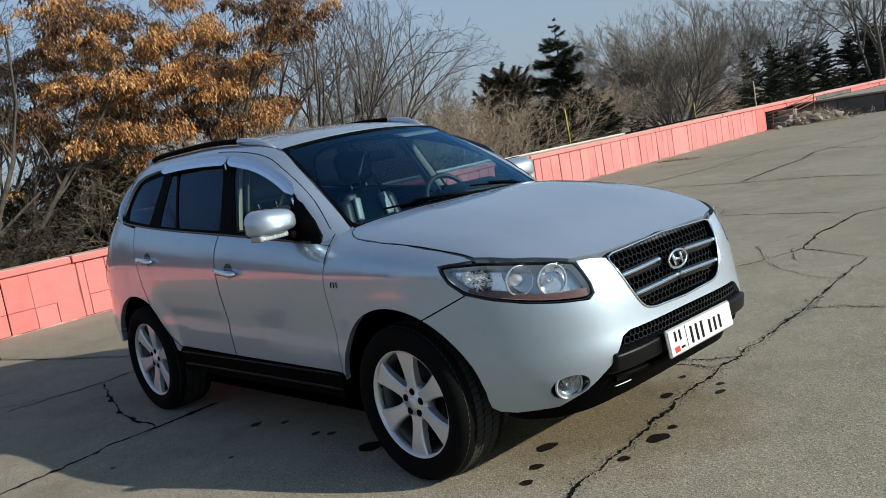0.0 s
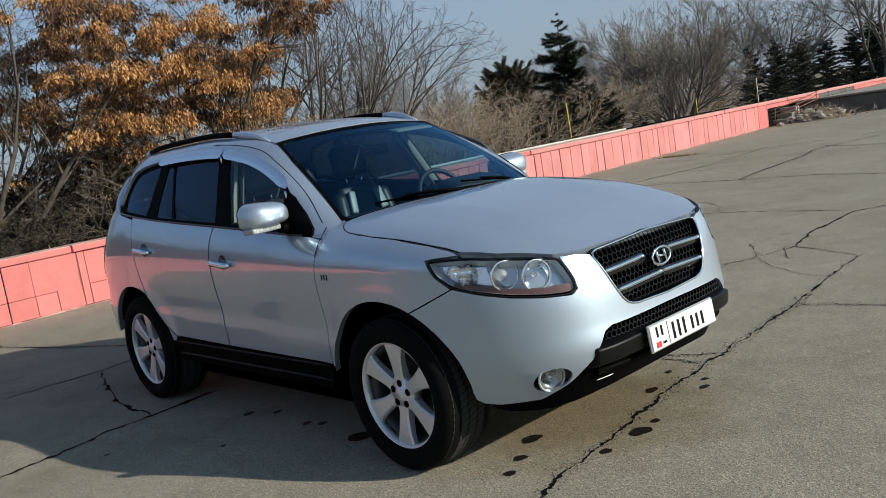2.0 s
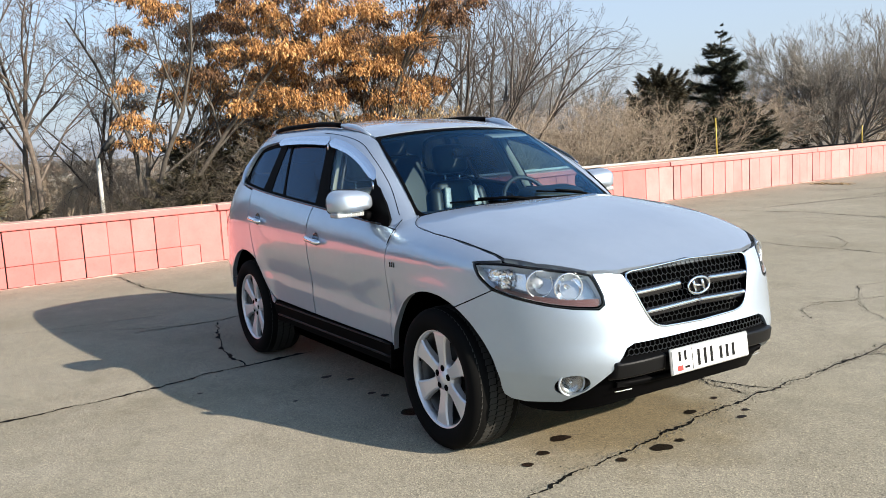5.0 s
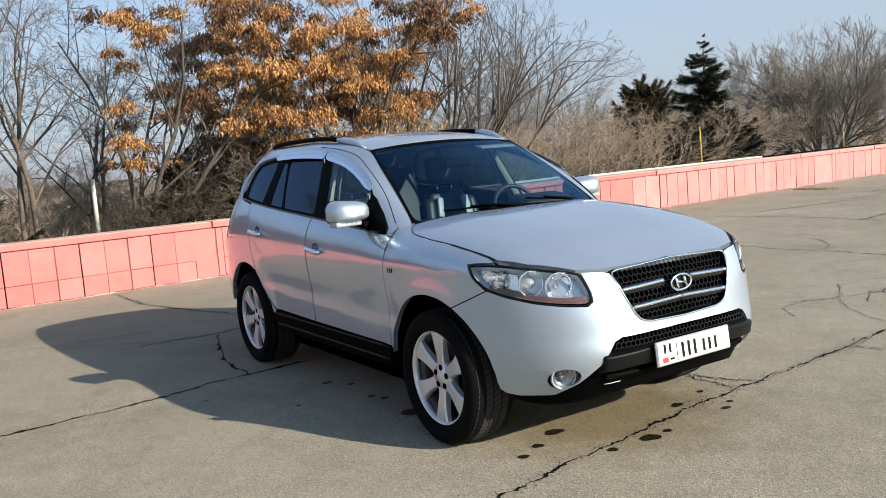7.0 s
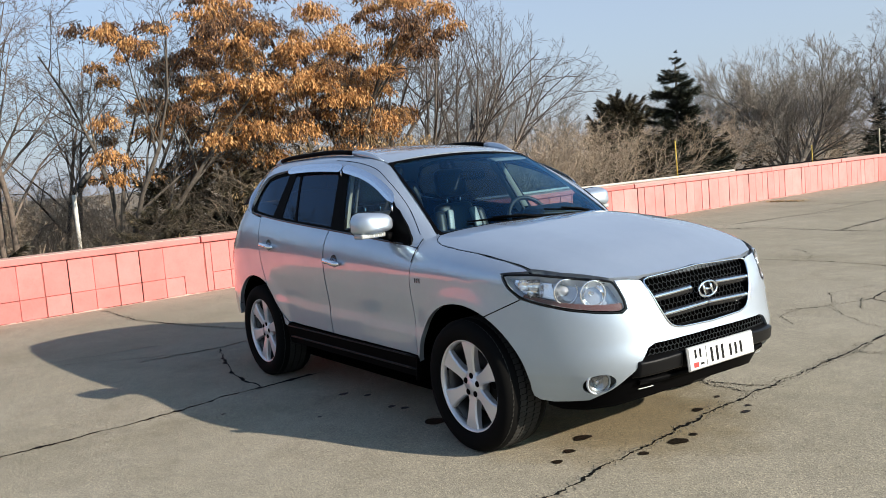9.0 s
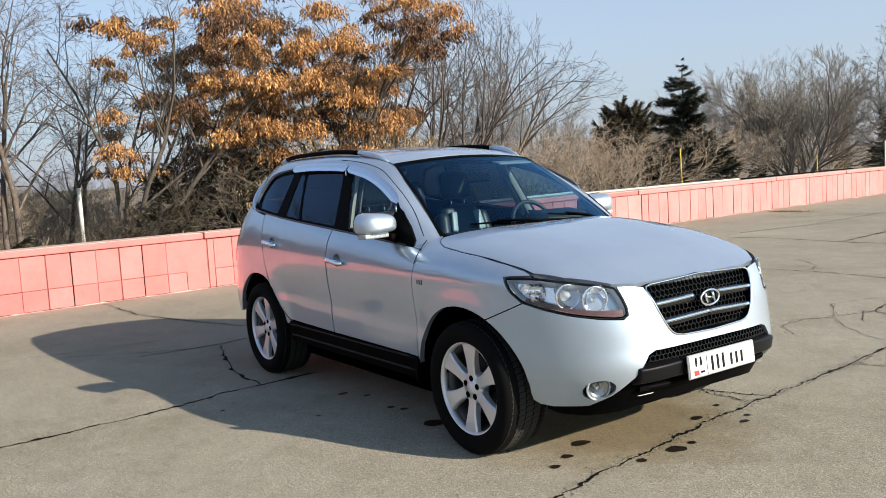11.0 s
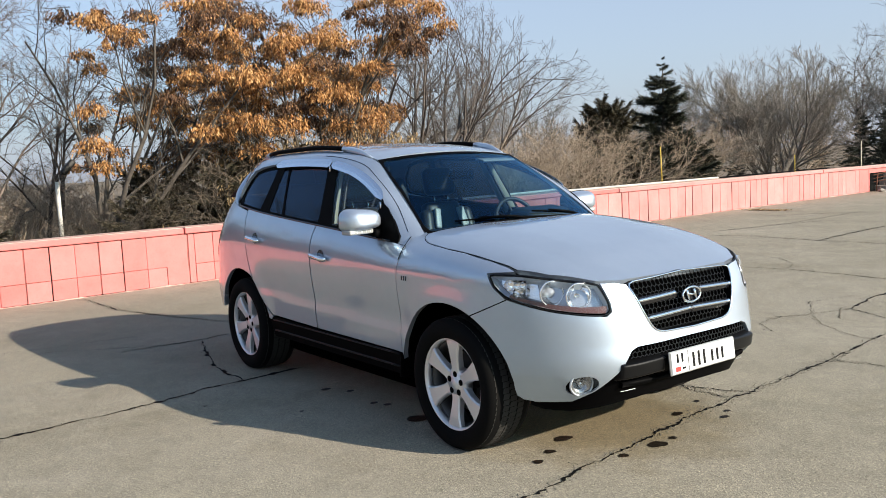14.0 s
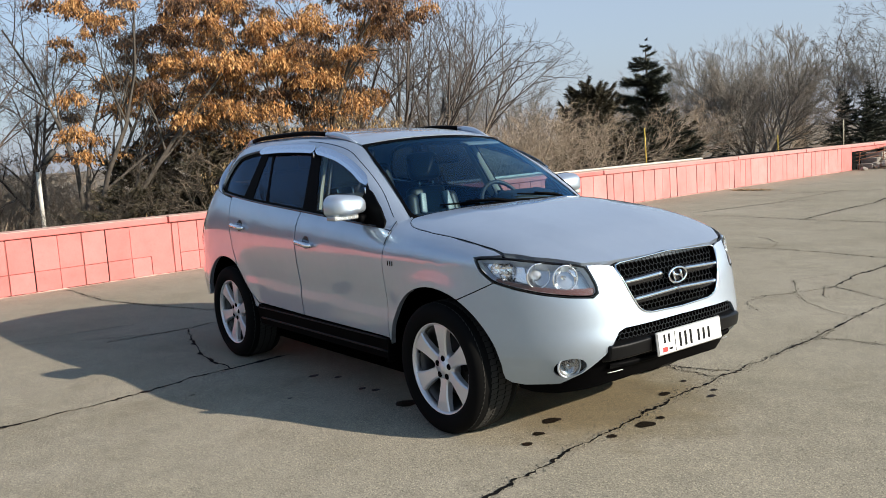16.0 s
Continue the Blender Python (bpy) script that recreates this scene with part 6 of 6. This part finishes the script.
BUSHY = [(10, 36, 0.66, 0.05, 0.07), (7, 32, 0.58, 0.07, 0.09), (7, 30, 0.55, 0.08, 0.10), (5, 28, 0.6, 0.09, 0.12)]
place(build_bare("bare_tree", 43, 8, 2.7, 0.75, 0.10, BUSHY, GREY_BARK, "broad round bushy leafless tree with many grey twigs", "bare trees"), -11.6, 22.6, 30, 1.16)
for x, y, turn, k in ((-14.5, 27.5, 80, 0.8), (-19, 24.5, 200, 0.85), (-16.5, 30.5, 300, 0.95), (-23, 22, 120, 1.0), (-14.5, 36, 170, 1.02), (-25, 17, 250, 1.1), (-27, 11, 320, 1.3), (-11, 40, 90, 1.5), (-6, 42, 210, 1.5)):
    again(rounded_tree, x, y, turn, k)
for x, y, turn, k in ((-19, 9, 80, 0.9), (-18, -4, 200, 1.2), (-12.5, -7, 10, 1.1), (-14, -11, 70, 1.2), (-12, -15, 130, 1.1), (-15, -20, 190, 1.3), (-17, 38, 100, 1.25)):
    again(slim, x, y, turn, k)

SHRUB = [(7, 40, 0.6, 0.02, 0.14), (6, 42, 0.55, 0.0, 0.18), (4, 42, 0.5, 0.0, 0.2)]
shrub = place(build_bare("bare_shrub", 53, 9, 1.9, 0.75, 0.03, SHRUB, PALE_TWIG, "pale dry leafless shrub behind the wall", "dry shrubs"), -10.2, 10.6, 0)
for x, y, turn, k in ((-10.0, 11.8, 90, 0.9), (-10.4, 9.3, 200, 1.0), (-10.6, 13.2, 300, 1.0), (-10.2, 8.0, 30, 0.8), (-11.0, 15.5, 50, 1.0), (-11.3, 18.0, 150, 1.1), (-11.5, 24.0, 20, 1.0), (-13.5, 12, 7, 1.1), (-14.5, 17, 97, 1.3), (-12.6, 20, 200, 1.2)):
    again(shrub, x, y, turn, k)
for x, y, turn, k in ((-13.5, -1.9, 40, 0.9), (-14.5, -0.6, 130, 1.0), (-15.5, -2.6, 250, 1.1), (-16.0, 0.2, 20, 1.1), (-17.5, -1.2, 160, 1.2), (-17.0, 1.6, 290, 1.1), (-19.5, -0.4, 80, 1.3), (-19.0, 2.4, 200, 1.2), (-15.0, 1.6, 330, 0.9)):
    again(shrub, x, y, turn, k)
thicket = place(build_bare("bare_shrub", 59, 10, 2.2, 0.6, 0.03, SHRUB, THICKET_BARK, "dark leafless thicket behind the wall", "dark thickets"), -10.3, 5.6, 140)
for x, y, turn, k in ((-9.9, 1.9, 10, 0.7), (-9.7, 0.1, 100, 0.5), (-11.0, 6.8, 160, 0.9), (-10.2, -5, 60, 1.0), (-10.4, -8.5, 160, 1.1), (-10.3, -12, 260, 1.1), (-10.5, -16, 10, 1.2)):
    again(thicket, x, y, turn, k)


def build_leafy_shrub(seed, height, label):
    plan = [(6, 40, 0.6, 0.02, 0.14), (5, 42, 0.55, 0.0, 0.18), (3, 42, 0.5, 0.0, 0.2)]
    sheet, tips = bare_tree(seed, 7, height, 0.6, 0.035, plan)
    rng = random.Random(seed + 5)
    leaves = Sheet()
    for p, d in tips:
        if rng.random() < 0.9 * (noise.noise(p * 2.0 + Vector((seed, 0, 0))) > 0.28):
            hanging_leaves(leaves, rng, p, rng.randint(9, 20), 0.13, 0.075)
    return thing_of_parts("leafy_shrub", [("trunk", sheet.mesh("trunk", TAN_BARK, True), "pale stems"), ("crown", leaves.mesh("crown", TAN_LEAF), "withered tan leaves")], label, "shrub", "leafy shrubs")


tan = place(build_leafy_shrub(83, 2.0, "shrub with pale stems and withered tan leaves behind the wall"), -9.7, 4.9, 0)
for x, y, turn, k in ((-9.8, 3.3, 100, 1.0), (-9.6, 6.2, 220, 0.95)):
    again(tan, x, y, turn, k)


def build_conifer(seed, height, width, mat, label, droop=-0.25, top=0.05, gap=1.0, power=0.9, full=1.0):
    """Boughs round a straight stem; a wider gap leaves single ragged boughs with sky between them."""
    rng = random.Random(seed)
    wood, green = Sheet(), Sheet()
    wood.add(*tube([(0, 0, 0), (0.02, 0.01, height * 0.5), (0, 0.03, height * 0.97)], [0.10, 0.06, 0.012], 7, caps=False))
    z = 0.25
    while z < height:
        f = 1 - z / height
        for k in range(rng.randint(3, 6) if f > 0.12 else 2):
            q = rng.uniform(0, 6.28)
            reach = width * (f ** power) * rng.uniform(0.25, 1.45) + top * min(1.0, 5 * f + 0.2)
            d = Vector((math.cos(q), math.sin(q), rng.uniform(0.05, 0.5)))
            p = Vector((0, 0, z + rng.uniform(-0.1, 0.1)))
            path = [p.copy()]
            for i in range(4):
                p = p + d.normalized() * reach / 4
                d.z += droop * 0.5 + (0.35 if i > 1 else 0)
                path.append(p.copy())
            wood.add(*tube(path, [0.018, 0.014, 0.010, 0.007, 0.004], 3, caps=False))
            steps = max(3, int(reach / 0.06))
            for i in range(steps):
                t = (i + 0.7) / steps * 3.999
                at = path[int(t)].lerp(path[int(t) + 1], t - int(t))
                needles(green, rng, at, (path[-1] - path[0]).normalized(), int(17 * full), 0.17 * full ** 0.5 * (0.4 + 0.6 * min(1.0, 3.5 * f)), 0.017 * (0.5 + 0.5 * min(1.0, 3.5 * f)))
        z += (0.10 + 0.09 * f * rng.random()) * (gap if z > 0.35 * height else 1.0)
    return thing_of_parts("conifer", [("trunk", wood.mesh("trunk", BARK, True), ""), ("crown", green.mesh("crown", mat), "dark needled boughs")], label, "tree")


spruce = place(build_conifer(61, 4.20, 1.25, NEEDLE, "dark green spruce with a pointed ragged top", -0.12, 0.06, 1.25, 0.8, 1.9), -10.9, 16.1)
place(build_conifer(67, 3.20, 0.72, RUST_NEEDLE, "rusty brown-green juniper with a blunt top", 0.32, 0.26, 0.5, 0.30, 1.6), -11.5, 14.3)
dark = place(build_conifer(71, 5.0, 1.9, NEEDLE, "broad dark conifer at the edge of the wood"), -12.8, 33.0, 0, 0.72)
for x, y, turn, k in ((-12.6, 34.6, 90, 1.0), (-12.2, 45, 200, 1.2), (-7, 46.5, 300, 1.25), (-1.5, 49, 30, 1.3), (-14.5, 30.5, 140, 0.8), (-13.2, 23.0, 60, 0.62), (-12.0, 31.0, 10, 0.75), (-12.3, 36.8, 80, 1.0), (-12.0, 39.5, 190, 1.1), (-12.4, 42.5, 33, 1.2), (-13.5, 46, 110, 1.3), (-11.8, 28.0, 70, 0.55), (-14.5, 40, 250, 1.2), (-15, 35, 20, 1.1), (-9, 47, 160, 1.3), (-4, 48, 10, 1.4), (1, 48, 70, 1.4)):
    again(dark, x, y, turn, 0.68 * k)
juniper = place(build_conifer(73, 2.3, 1.25, RUST_NEEDLE, "low dark juniper bush behind the wall", 0.1, 0.35), -10.6, 2.9)
for x, y, turn, k in ((-10.3, 4.2, 90, 1.0), (-10.9, 1.6, 200, 0.9), (-10.4, 5.6, 20, 0.8), (-11.2, 3.6, 100, 0.95), (-10.8, 14.9, 45, 0.9), (-10.9, 17.1, 145, 0.95), (-10.6, 12.6, 10, 0.7), (-10.0, 7.0, 10, 0.6), (-9.9, 2.5, 60, 0.8), (-9.8, 4.7, 160, 0.8), (-9.7, 0.9, 260, 0.6)):
    again(juniper, x, y, turn, k)
# the same dark hedge goes on behind the wall past the car's tail, where the doors mirror it
for i in range(9):
    again(juniper, -10.2 - 0.5 * (i % 3), -2.6 - 1.5 * i, 70 * i, 0.95 + 0.12 * (i % 4))
for i in range(4):
    again(dark, -12.5 - 0.7 * (i % 2), -5.0 - 3.2 * i, 50 * i, 0.75 + 0.1 * (i % 3))


# ---- the far end of the forecourt: terrace, parapet, rubble, rails ----
def build_terrace():
    rng = random.Random(9)
    a, b = Vector((-8.72, 25.5, 0)), Vector((16.0, 30.4, 0))
    along = (b - a).normalized()
    turn = math.degrees(math.atan2(along.y, along.x))
    n = 18
    length = (b - a).length
    back = Vector((-along.y, along.x, 0))
    bm = bmesh.new()
    c = (a + b) / 2
    fill = [a + back * 0.05, b + back * 0.05, b + back * 18, a + Vector((-1.26, 18.3, 0))]
    low = [bm.verts.new((p.x, p.y, -0.02)) for p in fill]
    high = [bm.verts.new((p.x, p.y, 0.58)) for p in fill]
    bm.faces.new(high)
    for i in range(4):
        bm.faces.new((low[i], low[(i + 1) % 4], high[(i + 1) % 4], high[i]))
    terrace = tagged(part("terrace", bm, CONCRETE), "raised concrete terrace at the end of the forecourt", "terrace", kind="structure")
    for i in range(n):
        w = length / n
        p = a + along * (i + 0.5) * w
        bm = bmesh.new()
        box(bm, (w - 0.02, 0.10, 0.54 + rng.uniform(-0.02, 0.02)), pose(p.x, p.y, 0.28, rng.uniform(-1, 1), 0, turn + rng.uniform(-0.4, 0.4)), 0.012, 1)
        # dark blocks; the shade on this sunless face is put into their colour too
        part("retaining_block", bm, DARK_CONCRETE, terrace)
    c = (a + b) / 2 + back * 0.25
    bm = bmesh.new()
    box(bm, (length + 0.1, 0.75, 0.06), pose(c.x, c.y, 0.615, 0, 0, turn), 0.012, 1)
    part("ledge", bm, CONCRETE, terrace, "pale concrete ledge")
    return terrace


build_terrace()


def build_steps():
    steps = tagged(new("broken_steps"), "crumbling concrete steps beside the end of the pink wall", "steps")
    for i in range(3):
        bm = bmesh.new()
        box(bm, (1.3, 0.34, 0.17 * (i + 1)), pose(-8.9, 23.9 + 0.33 * i, 0.085 * (i + 1), 0, 0, 6), 0.02, 2)
        part("step", bm, CONCRETE, steps)


build_steps()


def stone_mesh(rng):
    bm = bmesh.new()
    bmesh.ops.create_icosphere(bm, subdivisions=1, radius=1)
    for v in bm.verts:
        v.co *= rng.uniform(0.7, 1.15)
        v.co.z *= 0.6
    me = bpy.data.meshes.new("rubble_stone")
    bm.to_mesh(me)
    bm.free()
    me.materials.append(CONCRETE)
    return me


def heap_height(x, y):
    u, w = (x + 7.9) / 1.25, (y - 24.7) / 0.95
    return max(0.0, 0.34 * (1 - u * u - w * w)) * (0.8 + 0.5 * noise.noise(Vector((x * 2.5, y * 2.5, 0))))


def build_heap():
    bm = bmesh.new()
    n = 28
    grid = [[None] * (n + 1) for _ in range(n + 1)]
    for i in range(n + 1):
        for j in range(n + 1):
            x, y = -9.2 + 2.6 * i / n, 23.7 + 2.0 * j / n
            grid[i][j] = bm.verts.new((x, y, heap_height(x, y) - 0.006 + 0.03 * noise.noise(Vector((x * 9, y * 9, 0))) * (heap_height(x, y) > 0.02)))
    for i in range(n):
        for j in range(n):
            bm.faces.new((grid[i][j], grid[i + 1][j], grid[i + 1][j + 1], grid[i][j + 1]))
    tagged(part("soil_heap", bm, SOIL, smooth=True), "low heap of dry brown soil beside the pink wall", "soil heap")


build_heap()


def build_rubble():
    rng = random.Random(3)
    shapes = [stone_mesh(rng) for _ in range(4)]
    for i in range(34):
        x, y = -7.9 + rng.gauss(0, 0.55), 24.3 + rng.gauss(0, 0.5)
        r = rng.choice([0.05, 0.07, 0.10, 0.16])
        ob = put("rubble_stone", shapes[i % 4])
        ob.matrix_basis = pose(x, y, heap_height(x, y) + r * 0.2, 0, 0, rng.uniform(0, 360)) @ Matrix.Scale(r, 4)
        tagged(ob, "broken lump of pale concrete on the asphalt", "stone", "rubble by the steps")
    rng = random.Random(8)
    s = Sheet()
    for i in range(260):
        x, y = -7.4 + rng.gauss(0, 0.9), 24.6 + rng.gauss(0, 0.4)
        q = Vector((rng.gauss(0, 0.25), rng.gauss(0, 0.25), 0.12 + 0.15 * rng.random()))
        s.add(*tube([(x, y, heap_height(x, y) - 0.02), Vector((x, y, heap_height(x, y))) + q], [0.006, 0.003], 3, caps=False))
    tagged(put("dry_weeds", s.mesh("dry_weeds", PALE_TWIG)), "dry grass and weeds by the broken steps", "weeds", kind="stuff")


build_rubble()


def build_post(x, y, z0, z1, radius, mat, label, bend=0.0, lean=0.0):
    pts = [Vector((x, y, z0)), Vector((x + lean * 0.5, y, (z0 + z1) / 2)), Vector((x + lean, y, z1 - 0.15 * bool(bend)))]
    if bend:
        pts.append(Vector((x + lean + bend, y, z1 + 0.05)))
    post = tagged(new("post"), label, "post", "posts along the wall")
    bar_on("pole", pts, radius, mat, post, sides_n=8)
    bar_on("pole_foot", [pts[0], pts[0] + Vector((0, 0, 0.06))], radius * 1.6, mat, post, sides_n=8)
    return post


PALE_YELLOW = material("faded_yellow_paint", (0.44, 0.40, 0.29), 0.7)
wall_point = lambda d, off: wall_pose(d, off, 0).translation
p = wall_point(13.9, -0.30)
build_post(p.x, p.y, 0.78, 1.70, 0.013, YELLOW, "thin yellow pipe post set into the wall", 0.0, -0.03)
p = wall_point(20.3, -0.30)
build_post(p.x, p.y, 0.78, 1.30, 0.013, YELLOW, "thin yellow pipe post set into the wall")
p = wall_point(24.6, -0.3)
build_post(p.x, p.y, 0.0, 1.62, 0.017, PALE_YELLOW, "thin pale yellow pipe post by the steps")
build_post(-5.6, 29.4, 0.55, 1.75, 0.025, STEEL, "bent grey pipe post on the terrace", 0.35)
lamp_post = build_post(-10.55, -0.24, -0.4, 1.56, 0.036, PALE_POLE, "short white concrete lamp pole among the trees")
bar_on("lamp_arm", [(-10.55, -0.24, 1.54), (-10.55, -0.19, 1.64), (-10.54, -0.13, 1.71)], 0.018, IRON, lamp_post)
bm = bmesh.new()
box(bm, (0.16, 0.30, 0.10), pose(-10.53, -0.05, 1.80, 48, 0, 0), 0.03, 2)
part("lamp_head", bm, IRON, lamp_post, "dark tilted lamp head", True)



def build_litter(x, y, reach, count, seed):
    """Dry leaves and twigs blown into a low drift on the asphalt."""
    rng = random.Random(seed)
    bits = Sheet()
    for _ in range(count):
        c = Vector((x + rng.gauss(0, reach), y + rng.gauss(0, reach * 0.35), rng.uniform(0.004, 0.03)))
        a, l = rng.uniform(0, 6.28), rng.uniform(0.02, 0.06)
        u = Vector((math.cos(a), math.sin(a), rng.uniform(-0.3, 0.3))) * l
        v = Vector((-math.sin(a), math.cos(a), rng.uniform(-0.4, 0.4))) * l * 0.4
        bits.add([c - u, c + v, c + u, c - v], [(0, 1, 2), (0, 2, 3)])
    tagged(put("leaf_litter", bits.mesh("leaf_litter", TAN_LEAF)), "dry leaves and twigs blown together on the asphalt", "leaf litter", kind="stuff")


build_litter(-7.2, 15.4, 0.30, 260, 3)

# pipes lying behind the coping
def build_pipe(d0, d1, mat, label, ribs):
    pipe = tagged(new("pipe"), label, "pipe")
    n = int((d1 - d0) / 0.06)
    pts = [wall_pose(d0 + (d1 - d0) * i / n, -0.30, 0.845).translation for i in range(n + 1)]
    radii = [0.024 + (0.005 if i % 2 else 0) for i in range(n + 1)] if ribs else 0.018
    bar_on("pipe_length", pts, radii, mat, pipe, sides_n=8)


build_pipe(5.5, 16.3, PALE_POLE, "pale ribbed pipe lying along the wall top", True)
build_pipe(16.4, 22.4, BLACK, "black pipe lying along the wall top", False)

# rusty rails over the steps
rail = tagged(new("handrail"), "bent rusty handrail over the broken steps", "handrail")
for k in range(3):
    bar_on("rail", [(-8.55, 23.4, 0.30 + 0.11 * k), (-8.3, 24.6, 0.42 + 0.12 * k), (-7.9, 25.6, 0.66 + 0.12 * k)], 0.014, RUST, rail)
for y, z in ((23.5, 0.56), (24.5, 0.68), (25.4, 0.88)):
    bar_on("baluster", [(-8.55 + 0.28 * (y - 23.4), y, 0.0), (-8.5 + 0.28 * (y - 23.4), y, z)], 0.014, RUST, rail)


# far houses below the slope, seen between the trunks
def build_house(x, y, w, d, h, roof, turn, label):
    z = ground_height(x, y)
    house = tagged(new("house"), label, "house", "houses below the slope")
    house.matrix_basis = pose(x, y, z, 0, 0, turn)
    bm = bmesh.new()
    box(bm, (w, d, h), pose(0, 0, h / 2))
    body = part("wall", bm, WHITEWASH, house)
    v = [(-w / 2 - 0.3, -d / 2 - 0.3, h), (w / 2 + 0.3, -d / 2 - 0.3, h), (w / 2 + 0.3, d / 2 + 0.3, h), (-w / 2 - 0.3, d / 2 + 0.3, h), (-w / 2, 0, h + 1.5), (w / 2, 0, h + 1.5)]
    put("roof", mesh_of("roof", v, [(0, 1, 5, 4), (2, 3, 4, 5), (0, 4, 3), (1, 2, 5), (0, 3, 2, 1)], roof), house)
    for k in range(3):
        bm = bmesh.new()
        box(bm, (0.06, 0.9, 1.1), pose(w / 2 + 0.02, -d / 3 + k * d / 3, h * 0.55))
        part("window", bm, INK, house)


WHITEWASH = make_concrete("whitewashed_wall", (0.36, 0.34, 0.32), (0.50, 0.48, 0.46))
ROOF_GREY = make_concrete("slate_roof", (0.20, 0.20, 0.21), (0.32, 0.32, 0.33))
ROOF_RUST = make_concrete("rusty_tin_roof", (0.13, 0.08, 0.06), (0.24, 0.17, 0.13))
ROOF_BLUE = make_concrete("blue_tin_roof", (0.16, 0.24, 0.36), (0.22, 0.32, 0.45))
rng = random.Random(29)
for i in range(13):
    x = -92 - 8.0 * i + rng.uniform(-3, 3)
    y = (5.03 - x) * (-0.30 + 0.036 * ((i * 5) % 13)) - 3.6 + rng.uniform(-1, 1)
    roof, what = ((ROOF_BLUE, "a blue tin roof"), (ROOF_GREY, "a grey roof"), (ROOF_RUST, "a rusty tin roof"))[i % 3]
    build_house(x, y, rng.uniform(5, 8), rng.uniform(5, 8), rng.uniform(2.6, 4.2), roof, rng.uniform(-20, 20), "small pale house with " + what)


# ---- wall pieces ----
build_cladding()
